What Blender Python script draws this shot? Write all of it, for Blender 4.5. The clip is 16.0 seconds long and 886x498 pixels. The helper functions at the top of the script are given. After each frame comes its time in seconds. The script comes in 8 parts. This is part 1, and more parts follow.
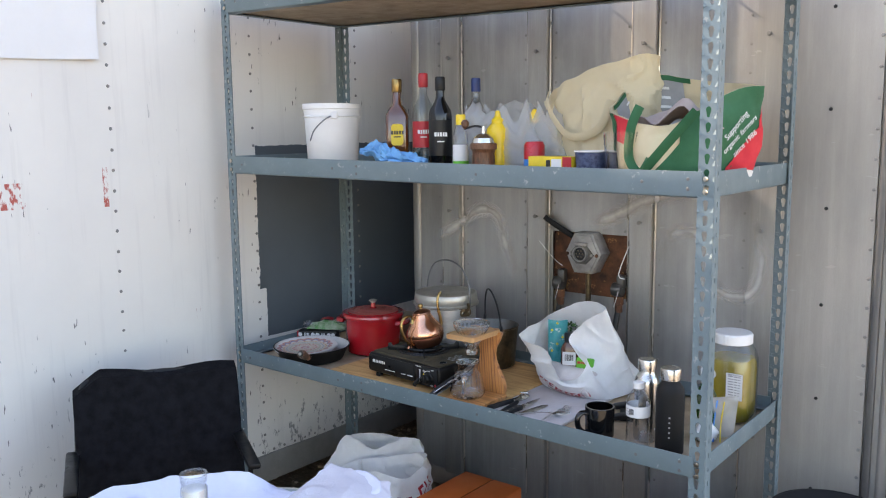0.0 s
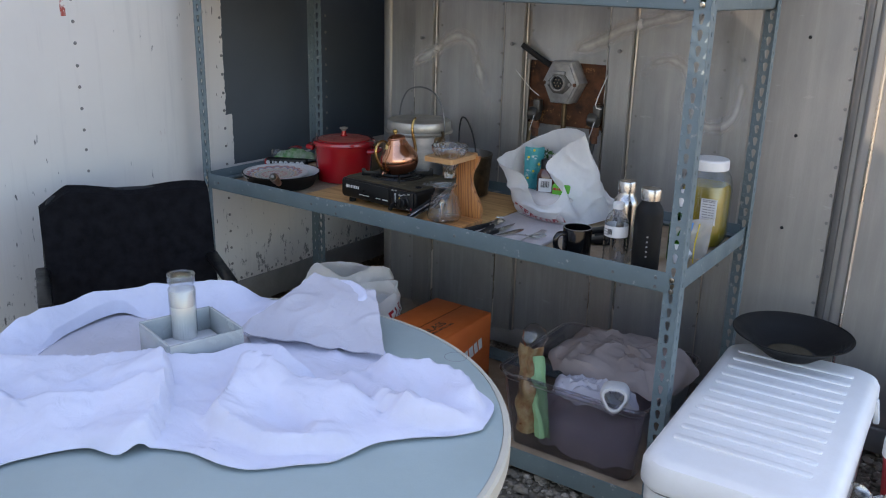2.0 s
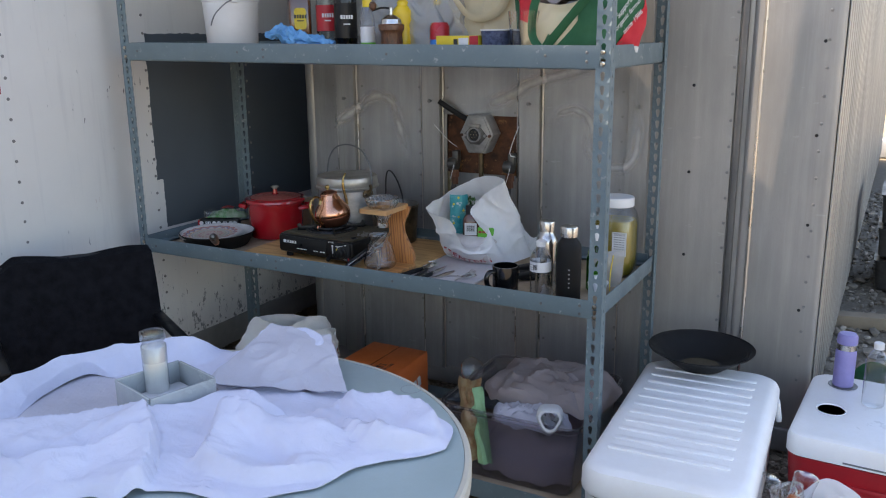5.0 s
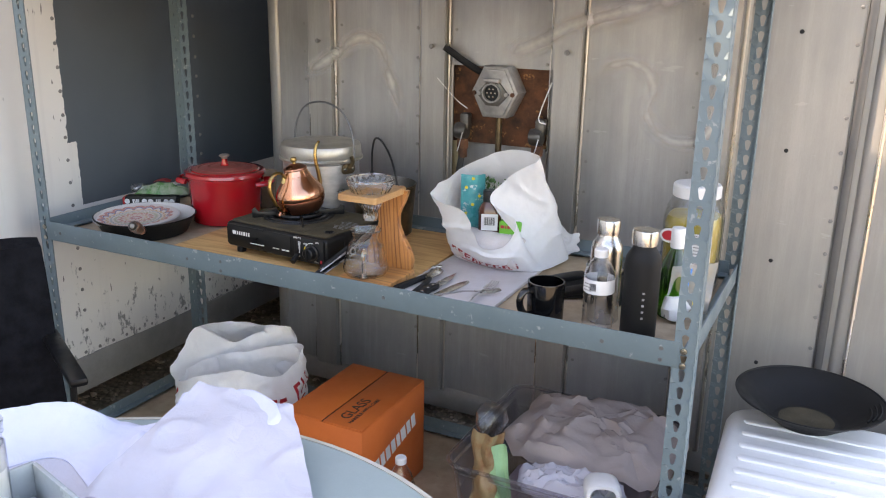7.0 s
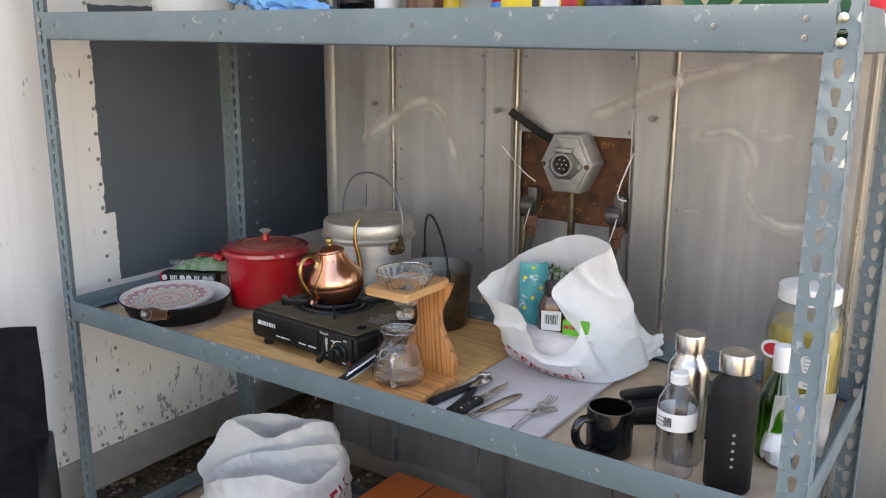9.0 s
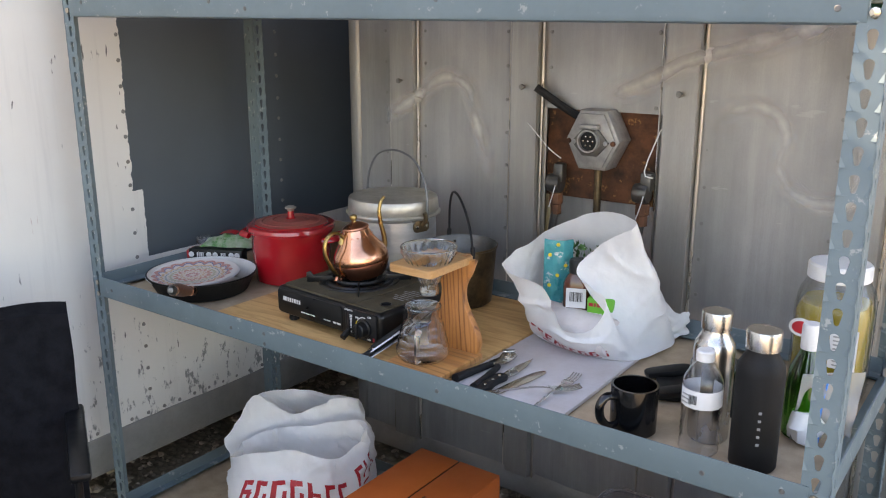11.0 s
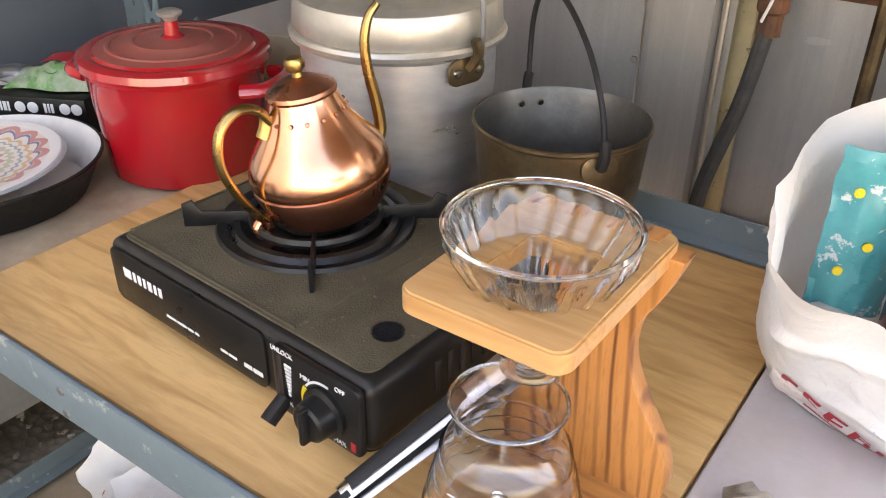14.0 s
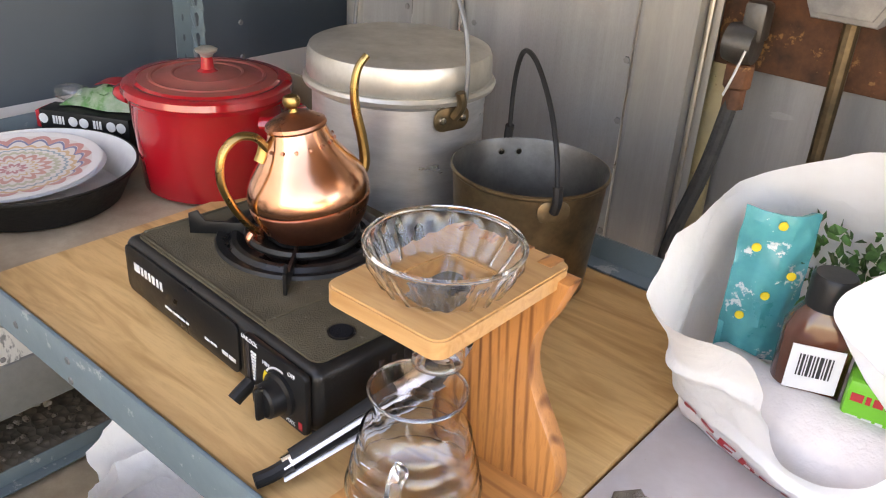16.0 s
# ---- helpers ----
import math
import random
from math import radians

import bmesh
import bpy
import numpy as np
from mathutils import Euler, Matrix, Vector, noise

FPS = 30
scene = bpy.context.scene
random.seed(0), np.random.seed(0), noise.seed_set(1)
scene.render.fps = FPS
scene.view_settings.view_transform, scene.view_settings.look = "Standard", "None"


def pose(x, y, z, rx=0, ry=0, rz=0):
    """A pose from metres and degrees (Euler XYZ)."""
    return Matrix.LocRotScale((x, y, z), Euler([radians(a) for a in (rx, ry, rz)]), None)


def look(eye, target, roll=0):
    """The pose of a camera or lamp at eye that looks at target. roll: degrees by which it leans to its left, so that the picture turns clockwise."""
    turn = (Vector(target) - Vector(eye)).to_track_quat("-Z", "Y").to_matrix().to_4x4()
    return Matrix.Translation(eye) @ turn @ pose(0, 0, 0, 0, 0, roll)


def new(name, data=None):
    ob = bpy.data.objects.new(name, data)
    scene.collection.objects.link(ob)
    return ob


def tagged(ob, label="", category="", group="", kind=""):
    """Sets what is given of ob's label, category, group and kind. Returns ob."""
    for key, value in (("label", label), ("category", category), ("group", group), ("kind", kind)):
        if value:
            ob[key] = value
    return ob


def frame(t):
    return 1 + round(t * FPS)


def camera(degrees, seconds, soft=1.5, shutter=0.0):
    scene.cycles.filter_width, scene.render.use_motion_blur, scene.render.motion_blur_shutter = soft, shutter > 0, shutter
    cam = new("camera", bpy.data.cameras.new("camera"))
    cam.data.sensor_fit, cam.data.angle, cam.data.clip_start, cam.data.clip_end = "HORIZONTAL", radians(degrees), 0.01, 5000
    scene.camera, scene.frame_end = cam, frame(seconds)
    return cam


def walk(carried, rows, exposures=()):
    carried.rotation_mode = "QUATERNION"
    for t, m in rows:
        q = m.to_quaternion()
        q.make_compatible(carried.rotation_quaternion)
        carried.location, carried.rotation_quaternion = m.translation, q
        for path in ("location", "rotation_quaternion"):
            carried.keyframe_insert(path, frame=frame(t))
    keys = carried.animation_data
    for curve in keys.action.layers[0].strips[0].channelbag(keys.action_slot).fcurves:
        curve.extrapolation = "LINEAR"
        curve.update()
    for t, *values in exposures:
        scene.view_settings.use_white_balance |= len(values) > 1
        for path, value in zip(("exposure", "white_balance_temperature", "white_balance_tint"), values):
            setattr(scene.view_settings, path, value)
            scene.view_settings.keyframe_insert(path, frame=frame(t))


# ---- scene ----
cam = camera(55.3, 16.0, 1.1)
METRES, EYE, TILT, LEAN, TURN = 3.6, 1.66, 0.0, 0.0, 38.6
ROWS = [
    (0.0, 0.0, 0.0, 0.0, -0.08, -8.06, 0.59),
    (0.5, -0.0145, -0.0056, 0.014, -0.84, -0.57, -0.29),
    (1.0, -0.0283, -0.0022, 0.0189, -3.25, 1.05, -0.69),
    (1.5, -0.0305, 0.0022, -0.0036, -4.24, -6.67, -1.65),
    (2.0, -0.0273, 0.0016, -0.0347, -3.3, -17.47, -1.35),
    (2.5, -0.0233, -0.0036, -0.047, -2.22, -23.89, -0.22),
    (3.0, -0.0234, -0.0138, -0.0564, -1.92, -25.97, 0.11),
    (3.5, -0.0352, -0.0345, -0.0451, -5.05, -23.86, 0.97),
    (4.0, -0.0506, -0.0623, -0.0267, -7.91, -19.03, 1.03),
    (4.5, -0.0598, -0.0739, -0.0166, -9.18, -15.61, 0.57),
    (5.0, -0.0584, -0.0519, -0.0212, -10.29, -14.23, 0.61),
    (5.2, -0.0561, -0.037, -0.0259, -10.43, -14.08, 0.7),
    (7.3, -0.0339, 0.2108, -0.0502, -11.79, -17.33, -1.15),
    (7.5, -0.0233, 0.2276, -0.0499, -10.38, -17.32, -1.15),
    (8.0, 0.0058, 0.2554, -0.0504, -5.68, -16.11, -0.19),
    (8.5, 0.0168, 0.2682, -0.0472, -4.58, -14.68, 0.48),
    (9.0, 0.0105, 0.2711, -0.0456, -4.35, -13.64, -0.28),
    (9.2, 0.0095, 0.2726, -0.0445, -3.98, -13.14, -0.25),
    (11.3, 0.0119, 0.2721, -0.0497, -2.03, -16.17, -0.03),
    (11.5, 0.0081, 0.2847, -0.0517, -2.2, -17.92, -0.73),
    (12.0, -0.003, 0.3725, -0.0558, -2.99, -20.86, -1.46),
    (12.5, -0.009, 0.4701, -0.0722, -6.07, -26.49, -1.91),
    (13.0, 0.0005, 0.5646, -0.1056, -5.7, -31.41, -2.42),
    (13.5, 0.0034, 0.6171, -0.1195, -3.64, -32.94, -1.83),
    (14.0, 0.0022, 0.6233, -0.1068, -2.96, -30.64, -0.56),
    (14.5, 0.0072, 0.6217, -0.1024, -2.03, -28.54, 0.21),
    (15.0, 0.0131, 0.6167, -0.1053, -1.03, -28.58, -0.02),
    (15.5, 0.0167, 0.6103, -0.099, 0.43, -28.56, -1.12),
    (16.0, 0.0258, 0.5918, -0.0959, 2.24, -27.64, -3.19),
]
walk(cam, [(t, pose(0, 0, EYE, TILT, LEAN, TURN) @ pose(METRES * x, METRES * y, METRES * z, 90 + pitch, roll, yaw)) for t, x, y, z, yaw, pitch, roll in ROWS],
     [(0.0, 2.55, 7700, 18), (1.0, 1.95, 7900, 19), (2.5, 2.0, 7250, 18), (5.0, 1.9, 7350, 18), (7.5, 3.0, 8800, 22), (8.5, 2.98, 8800, 21), (9.2, 2.82, 8800, 21), (11.3, 2.80, 8350, 20), (12.0, 3.05, 9200, 23), (13.0, 3.3, 10600, 25), (14.5, 3.8, 10300, 25), (16.0, 3.58, 9900, 25)])

# ---- world, sun, exposure ----
SUN = Vector((-0.785, -0.060, 0.635)).normalized()
world = bpy.data.worlds.new("world")
scene.world = world
world.use_nodes = True
wt = world.node_tree
sky = wt.nodes.new("ShaderNodeTexSky")
sky.sky_type, sky.sun_disc = "NISHITA", False
sky.sun_elevation = math.asin(SUN.z)
sky.sun_rotation = math.atan2(SUN.x, SUN.y)
bg = wt.nodes["Background"]
bg.inputs["Strength"].default_value = 0.13
wt.links.new(sky.outputs[0], bg.inputs["Color"])
sun = new("sun", bpy.data.lights.new("sun", "SUN"))
sun.data.energy, sun.data.angle, sun.data.color = 4.0, radians(0.5), (1.0, 0.93, 0.82)
sun.matrix_world = look(SUN * 30, (0, 0, 0))


# ---- materials ----
def nodes_of(name):
    m = bpy.data.materials.new(name)
    m.use_nodes = True
    nt = m.node_tree
    return m, nt, nt.nodes["Principled BSDF"]


def coords(nt, stretch=(1, 1, 1), kind="Object"):
    tc = nt.nodes.new("ShaderNodeTexCoord")
    mp = nt.nodes.new("ShaderNodeMapping")
    mp.inputs["Scale"].default_value = stretch
    nt.links.new(tc.outputs[kind], mp.inputs["Vector"])
    return mp.outputs[0]


def noise_tex(nt, vec, scale, detail=4, rough=0.6, warp=0.0):
    n = nt.nodes.new("ShaderNodeTexNoise")
    n.inputs["Scale"].default_value, n.inputs["Detail"].default_value = scale, detail
    n.inputs["Roughness"].default_value, n.inputs["Distortion"].default_value = rough, warp
    nt.links.new(vec, n.inputs["Vector"])
    return n.outputs["Fac"]


def span(nt, value, lo, hi, to_lo=0.0, to_hi=1.0):
    r = nt.nodes.new("ShaderNodeMapRange")
    r.inputs["From Min"].default_value, r.inputs["From Max"].default_value = lo, hi
    r.inputs["To Min"].default_value, r.inputs["To Max"].default_value = to_lo, to_hi
    nt.links.new(value, r.inputs["Value"])
    return r.outputs[0]


def math_node(nt, op, a, b=None):
    n = nt.nodes.new("ShaderNodeMath")
    n.operation = op
    for k, v in enumerate((a, b)):
        if v is None:
            continue
        if isinstance(v, (int, float)):
            n.inputs[k].default_value = v
        else:
            nt.links.new(v, n.inputs[k])
    return n.outputs[0]


def mix(nt, fac, a, b):
    n = nt.nodes.new("ShaderNodeMix")
    n.data_type = "RGBA"
    nt.links.new(fac, n.inputs["Factor"])
    for key, v in (("A", a), ("B", b)):
        sock = [s for s in n.inputs if s.name == key and s.type == "RGBA"][0]
        if isinstance(v, tuple):
            sock.default_value = v
        else:
            nt.links.new(v, sock)
    return [s for s in n.outputs if s.type == "RGBA"][0]


def bump(nt, bsdf, height, strength, distance=0.002):
    b = nt.nodes.new("ShaderNodeBump")
    b.inputs["Strength"].default_value, b.inputs["Distance"].default_value = strength, distance
    nt.links.new(height, b.inputs["Height"])
    nt.links.new(b.outputs[0], bsdf.inputs["Normal"])


def mat(name, c1, c2=None, rough=0.5, metal=0.0, scale=12, fine=150, relief=0.2, stretch=(1, 1, 1), spots=None, coat=0.0,
        spread=0.12, spec=0.5, sheen=0.0, streak=0.0):
    """A surface: two colours by broad noise, fine grain, wear spots (colour, cut, scale)."""
    m, nt, p = nodes_of(name)
    c2 = c2 or tuple(c * 0.78 for c in c1[:3]) + (1.0,)
    v = coords(nt, stretch)
    broad, grain = noise_tex(nt, v, scale, 5), noise_tex(nt, v, fine, 3)
    col = mix(nt, span(nt, broad, 0.35, 0.68), c1, c2)
    col = mix(nt, span(nt, grain, 0.45, 0.8, 0, 0.35), col, c2)
    if streak:
        run = noise_tex(nt, coords(nt, (16, 16, 0.7)), 1.0, 7, 0.7)
        col = mix(nt, span(nt, run, 0.42, 0.72, 0, streak), col, tuple(c * 0.55 for c in c2[:3]) + (1,))
        col = mix(nt, span(nt, run, 0.46, 0.28, 0, streak), col, tuple(min(c * 1.35, 1) for c in c1[:3]) + (1,))
        nick = noise_tex(nt, coords(nt, (9, 9, 38)), 1.0, 3, 0.5)
        col = mix(nt, span(nt, nick, 0.72, 0.74, 0, 0.6 * streak), col, tuple(min(c * 1.6, 1) for c in c1[:3]) + (1,))
    if spots:
        s = noise_tex(nt, v, spots[2], 6, 0.7)
        col = mix(nt, span(nt, s, spots[1], spots[1] + 0.03), col, spots[0])
    nt.links.new(col, p.inputs["Base Color"])
    nt.links.new(span(nt, broad, 0.3, 0.7, max(rough - spread, 0.02), min(rough + spread, 1)), p.inputs["Roughness"])
    p.inputs["Metallic"].default_value = metal
    p.inputs["Coat Weight"].default_value = coat
    p.inputs["Specular IOR Level"].default_value = spec
    p.inputs["Sheen Weight"].default_value = sheen
    if relief:
        bump(nt, p, grain, relief)
    return m


def glass_mat(name, tint=(1, 1, 1, 1), gloss=0.03, amount=1.0, ior=1.45):
    """Thin clear walls: a tinted pane that lets light through, with gloss by Fresnel."""
    m, nt, p = nodes_of(name)
    nt.nodes.remove(p)
    out = nt.nodes["Material Output"]
    tr, gl, mx = nt.nodes.new("ShaderNodeBsdfTransparent"), nt.nodes.new("ShaderNodeBsdfGlossy"), nt.nodes.new("ShaderNodeMixShader")
    fr = nt.nodes.new("ShaderNodeLayerWeight")
    fr.inputs["Blend"].default_value = 0.5
    tr.inputs["Color"].default_value = tint
    gl.inputs["Roughness"].default_value = gloss
    v = coords(nt)
    f = math_node(nt, "POWER", fr.outputs["Facing"], 3.0)
    f = math_node(nt, "ADD", math_node(nt, "MULTIPLY", f, 0.6 * amount), 0.07)
    nt.links.new(f, mx.inputs[0])
    nt.links.new(tr.outputs[0], mx.inputs[1])
    nt.links.new(gl.outputs[0], mx.inputs[2])
    nt.links.new(mx.outputs[0], out.inputs["Surface"])
    b = nt.nodes.new("ShaderNodeBump")
    b.inputs["Strength"].default_value = 0.05
    nt.links.new(noise_tex(nt, v, 40), b.inputs["Height"])
    nt.links.new(b.outputs[0], gl.inputs["Normal"])
    return m


def film_mat(name, color, see=0.1, glow_through=0.35, rough=0.45, wrinkle=0.5):
    """Thin plastic or cloth film: diffuse, lets light through, partly see-through."""
    m, nt, p = nodes_of(name)
    out = nt.nodes["Material Output"]
    v = coords(nt)
    g = noise_tex(nt, v, 35, 5, 0.6, 0.6)
    col = mix(nt, span(nt, noise_tex(nt, v, 9), 0.3, 0.7), color, tuple(c * 0.9 for c in color[:3]) + (1,))
    nt.links.new(col, p.inputs["Base Color"])
    p.inputs["Roughness"].default_value = rough
    bump(nt, p, g, wrinkle, 0.004)
    tl, m1 = nt.nodes.new("ShaderNodeBsdfTranslucent"), nt.nodes.new("ShaderNodeMixShader")
    nt.links.new(col, tl.inputs["Color"])
    m1.inputs[0].default_value = glow_through
    nt.links.new(p.outputs[0], m1.inputs[1])
    nt.links.new(tl.outputs[0], m1.inputs[2])
    tr, m2 = nt.nodes.new("ShaderNodeBsdfTransparent"), nt.nodes.new("ShaderNodeMixShader")
    m2.inputs[0].default_value = see
    nt.links.new(m1.outputs[0], m2.inputs[1])
    nt.links.new(tr.outputs[0], m2.inputs[2])
    nt.links.new(m2.outputs[0], out.inputs["Surface"])
    return m


def wood_mat(name, light, dark, rings=14, stretch=(1, 1, 6), contrast=(0.35, 0.75), rough=0.45, coat=0.0, warp=3.0):
    m, nt, p = nodes_of(name)
    v = coords(nt, stretch)
    w = nt.nodes.new("ShaderNodeTexNoise")
    w.inputs["Scale"].default_value, w.inputs["Detail"].default_value, w.inputs["Distortion"].default_value = rings, 3, warp
    nt.links.new(v, w.inputs["Vector"])
    fine = noise_tex(nt, v, rings * 9, 4)
    col = mix(nt, span(nt, w.outputs["Fac"], *contrast), light, dark)
    col = mix(nt, span(nt, fine, 0.5, 0.8, 0, 0.4), col, dark)
    blotch = noise_tex(nt, coords(nt), 6)
    col = mix(nt, span(nt, blotch, 0.5, 0.8, 0, 0.3), col, tuple(c * 0.6 for c in light[:3]) + (1,))
    nt.links.new(col, p.inputs["Base Color"])
    p.inputs["Roughness"].default_value = rough
    p.inputs["Coat Weight"].default_value = coat
    bump(nt, p, fine, 0.15, 0.001)
    return m


def striped_wood(name, light, dark, stretch, axis, scale, rough):
    """Wood with dark wandering growth lines of uneven strength."""
    m, nt, p = nodes_of(name)
    v = coords(nt, stretch)
    w = nt.nodes.new("ShaderNodeTexWave")
    w.bands_direction = axis
    for key, value in (("Scale", scale), ("Distortion", 21.0), ("Detail", 2.5), ("Detail Scale", 0.5), ("Detail Roughness", 0.45)):
        w.inputs[key].default_value = value
    nt.links.new(v, w.inputs["Vector"])
    strength = noise_tex(nt, v, 38, 2)
    fine = noise_tex(nt, v, 420, 3)
    plain = mix(nt, span(nt, strength, 0.4, 0.7, 0, 0.45), light, tuple(c * 0.62 for c in light[:3]) + (1,))
    col = mix(nt, span(nt, w.outputs["Fac"], 0.6, 1.0, 0, 0.9), plain, dark)
    col = mix(nt, span(nt, strength, 0.36, 0.58, 0.7, 0), col, light)
    col = mix(nt, span(nt, fine, 0.5, 0.8, 0, 0.35), col, dark)
    nt.links.new(col, p.inputs["Base Color"])
    p.inputs["Roughness"].default_value = rough
    p.inputs["Coat Weight"].default_value = 0.12
    bump(nt, p, fine, 0.12, 0.001)
    return m


M = {}
M["rack"] = mat("blue_grey_enamel", (0.155, 0.205, 0.22, 1), (0.12, 0.165, 0.18, 1), 0.42, 0.0, 5, 120, 0.08,
                spots=((0.30, 0.32, 0.31, 1), 0.615, 34))
M["particle"] = mat("particle_board", (0.52, 0.395, 0.265, 1), (0.36, 0.26, 0.17, 1), 0.75, 0, 11, 260, 0.25, spots=((0.24, 0.18, 0.125, 1), 0.645, 14))
M["ply"] = wood_mat("plywood_sheet", (0.68, 0.40, 0.165, 1), (0.46, 0.235, 0.075, 1), 6, (1, 7, 7), (0.42, 0.72), 0.6, 0.0, 1.2)
M["olive"] = striped_wood("olive_wood", (0.52, 0.205, 0.062, 1), (0.12, 0.030, 0.010, 1), (1, 1, 0.13), "X", 27, 0.38)
M["olive_flat"] = striped_wood("olive_wood_flat", (0.62, 0.28, 0.092, 1), (0.34, 0.13, 0.042, 1), (0.13, 1, 1), "Y", 16, 0.35)
M["edge_paint"] = mat("yellowed_chipped_paint", (0.42, 0.33, 0.17, 1), (0.28, 0.22, 0.13, 1), 0.6, 0, 14, 150, 0.3, spots=((0.12, 0.08, 0.05, 1), 0.62, 30))
M["maple"] = wood_mat("oiled_beech", (0.52, 0.285, 0.118, 1), (0.42, 0.205, 0.075, 1), 5, (1, 9, 9), (0.4, 0.7), 0.38, 0.2)
M["alum"] = mat("weathered_aluminium", (0.40, 0.393, 0.378, 1), (0.265, 0.262, 0.254, 1), 0.40, 0.45, 2.4, 260, 0.14, (1.6, 1.6, 0.8), spots=((0.32, 0.31, 0.29, 1), 0.70, 15), streak=0.28)
# pale polished metal for beads that stand for lit edges
M["bead"] = mat("edge_highlight_metal", (0.72, 0.66, 0.58, 1), (0.55, 0.51, 0.46, 1), 0.3, 0.9, 8, 200, 0.05, (2, 2, 0.5))
M["alum_rib"] = mat("worn_aluminium_rib", (0.42, 0.405, 0.375, 1), (0.30, 0.292, 0.275, 1), 0.42, 0.6, 3, 200, 0.1, (2, 2, 0.4), streak=0.3)
M["alum_pale"] = mat("pale_worn_sheet", (0.42, 0.39, 0.35, 1), (0.33, 0.31, 0.28, 1), 0.5, 0.35, 2.5, 220, 0.12, (1.8, 1.8, 0.6), streak=0.25)
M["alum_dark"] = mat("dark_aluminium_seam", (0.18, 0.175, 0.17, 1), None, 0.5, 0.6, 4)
M["rust"] = mat("rusted_plate", (0.20, 0.075, 0.034, 1), (0.055, 0.03, 0.02, 1), 0.8, 0.2, 16, 160, 0.5, spots=((0.34, 0.17, 0.07, 1), 0.58, 22))
M["cast"] = mat("dull_cast_aluminium", (0.40, 0.39, 0.37, 1), (0.26, 0.255, 0.25, 1), 0.5, 0.6, 25, 300, 0.3)
M["rubber"] = mat("black_rubber", (0.010, 0.010, 0.011, 1), (0.017, 0.017, 0.017, 1), 0.6, 0, 20, spec=0.3)
M["hose"] = mat("braided_hose", (0.022, 0.022, 0.022, 1), (0.05, 0.048, 0.045, 1), 0.6, 0.2, 60, 300, 0.6)
M["iron_red"] = mat("red_enamel", (0.43, 0.010, 0.016, 1), (0.36, 0.008, 0.014, 1), 0.14, 0, 8, 200, 0.02, coat=0.6, spread=0.05)
M["iron_red_dusty"] = mat("dusty_red_enamel", (0.34, 0.055, 0.045, 1), (0.27, 0.085, 0.065, 1), 0.4, 0, 20, 300, 0.1, coat=0.1)
M["steel"] = mat("brushed_steel", (0.62, 0.60, 0.57, 1), (0.5, 0.48, 0.46, 1), 0.25, 1.0, 12, 300, 0.03, spread=0.07)
M["nickel"] = mat("pale_nickel", (0.62, 0.56, 0.47, 1), None, 0.2, 1.0, 20, 300, 0.0)
M["pot_alum"] = mat("spun_aluminium", (0.66, 0.655, 0.645, 1), (0.44, 0.435, 0.425, 1), 0.36, 0.75, 9, 160, 0.04, (1, 1, 4))
M["pot_lid"] = mat("tarnished_aluminium", (0.56, 0.53, 0.47, 1), (0.40, 0.375, 0.325, 1), 0.40, 0.7, 13, 160, 0.05)
M["pot_sooty"] = mat("sooty_pan_metal", (0.26, 0.18, 0.10, 1), (0.035, 0.028, 0.02, 1), 0.38, 0.8, 9, 100, 0.08)
M["pot_inside"] = mat("dull_pan_inside", (0.17, 0.162, 0.15, 1), (0.095, 0.09, 0.082, 1), 0.4, 0.8, 14)
M["copper"] = mat("polished_copper", (0.90, 0.47, 0.30, 1), (0.78, 0.35, 0.20, 1), 0.20, 1.0, 14, 60, 0.02, spread=0.08, spots=((0.36, 0.13, 0.07, 1), 0.66, 18))
M["copper_dull"] = mat("tarnished_copper", (0.60, 0.26, 0.16, 1), (0.40, 0.17, 0.11, 1), 0.30, 1.0, 22, 80, 0.03)
M["brass"] = mat("aged_brass", (0.42, 0.27, 0.10, 1), (0.26, 0.165, 0.065, 1), 0.30, 1.0, 20, 120, 0.05)
M["stove"] = mat("black_stove_enamel", (0.006, 0.006, 0.0065, 1), (0.011, 0.010, 0.009, 1), 0.35, 0, 14, 240, 0.1, spec=0.3)
M["stove_top"] = mat("dusty_black_enamel", (0.108, 0.089, 0.058, 1), (0.062, 0.051, 0.034, 1), 0.85, 0, 9, 520, 0.8, spec=0.10, spots=((0.125, 0.11, 0.08, 1), 0.62, 110))
M["black"] = mat("black_plastic", (0.006, 0.006, 0.0065, 1), (0.010, 0.010, 0.010, 1), 0.38, 0, 20, 200, 0.05, spec=0.3)
M["black_matte"] = mat("matt_black_coating", (0.008, 0.008, 0.0085, 1), (0.013, 0.0125, 0.012, 1), 0.6, 0, 20, 300, 0.15, spec=0.25)
M["black_gloss"] = mat("glazed_black_ceramic", (0.004, 0.004, 0.0045, 1), None, 0.12, 0, 10, 200, 0.0, spread=0.04)
M["iron"] = mat("seasoned_iron", (0.009, 0.0085, 0.008, 1), (0.015, 0.014, 0.013, 1), 0.5, 0.2, 20, 150, 0.2, spec=0.3)
M["enamel_white"] = mat("chipped_white_enamel", (0.62, 0.60, 0.57, 1), (0.5, 0.48, 0.46, 1), 0.3, 0, 12, 100, 0.05, spots=((0.05, 0.04, 0.035, 1), 0.70, 24))
M["white_plastic"] = mat("white_plastic", (0.72, 0.71, 0.69, 1), (0.64, 0.63, 0.61, 1), 0.4, 0, 6, 200, 0.05)
M["cooler"] = mat("scuffed_white_plastic", (0.84, 0.84, 0.83, 1), (0.76, 0.75, 0.72, 1), 0.38, 0, 4, 120, 0.06, spots=((0.42, 0.36, 0.28, 1), 0.73, 17))
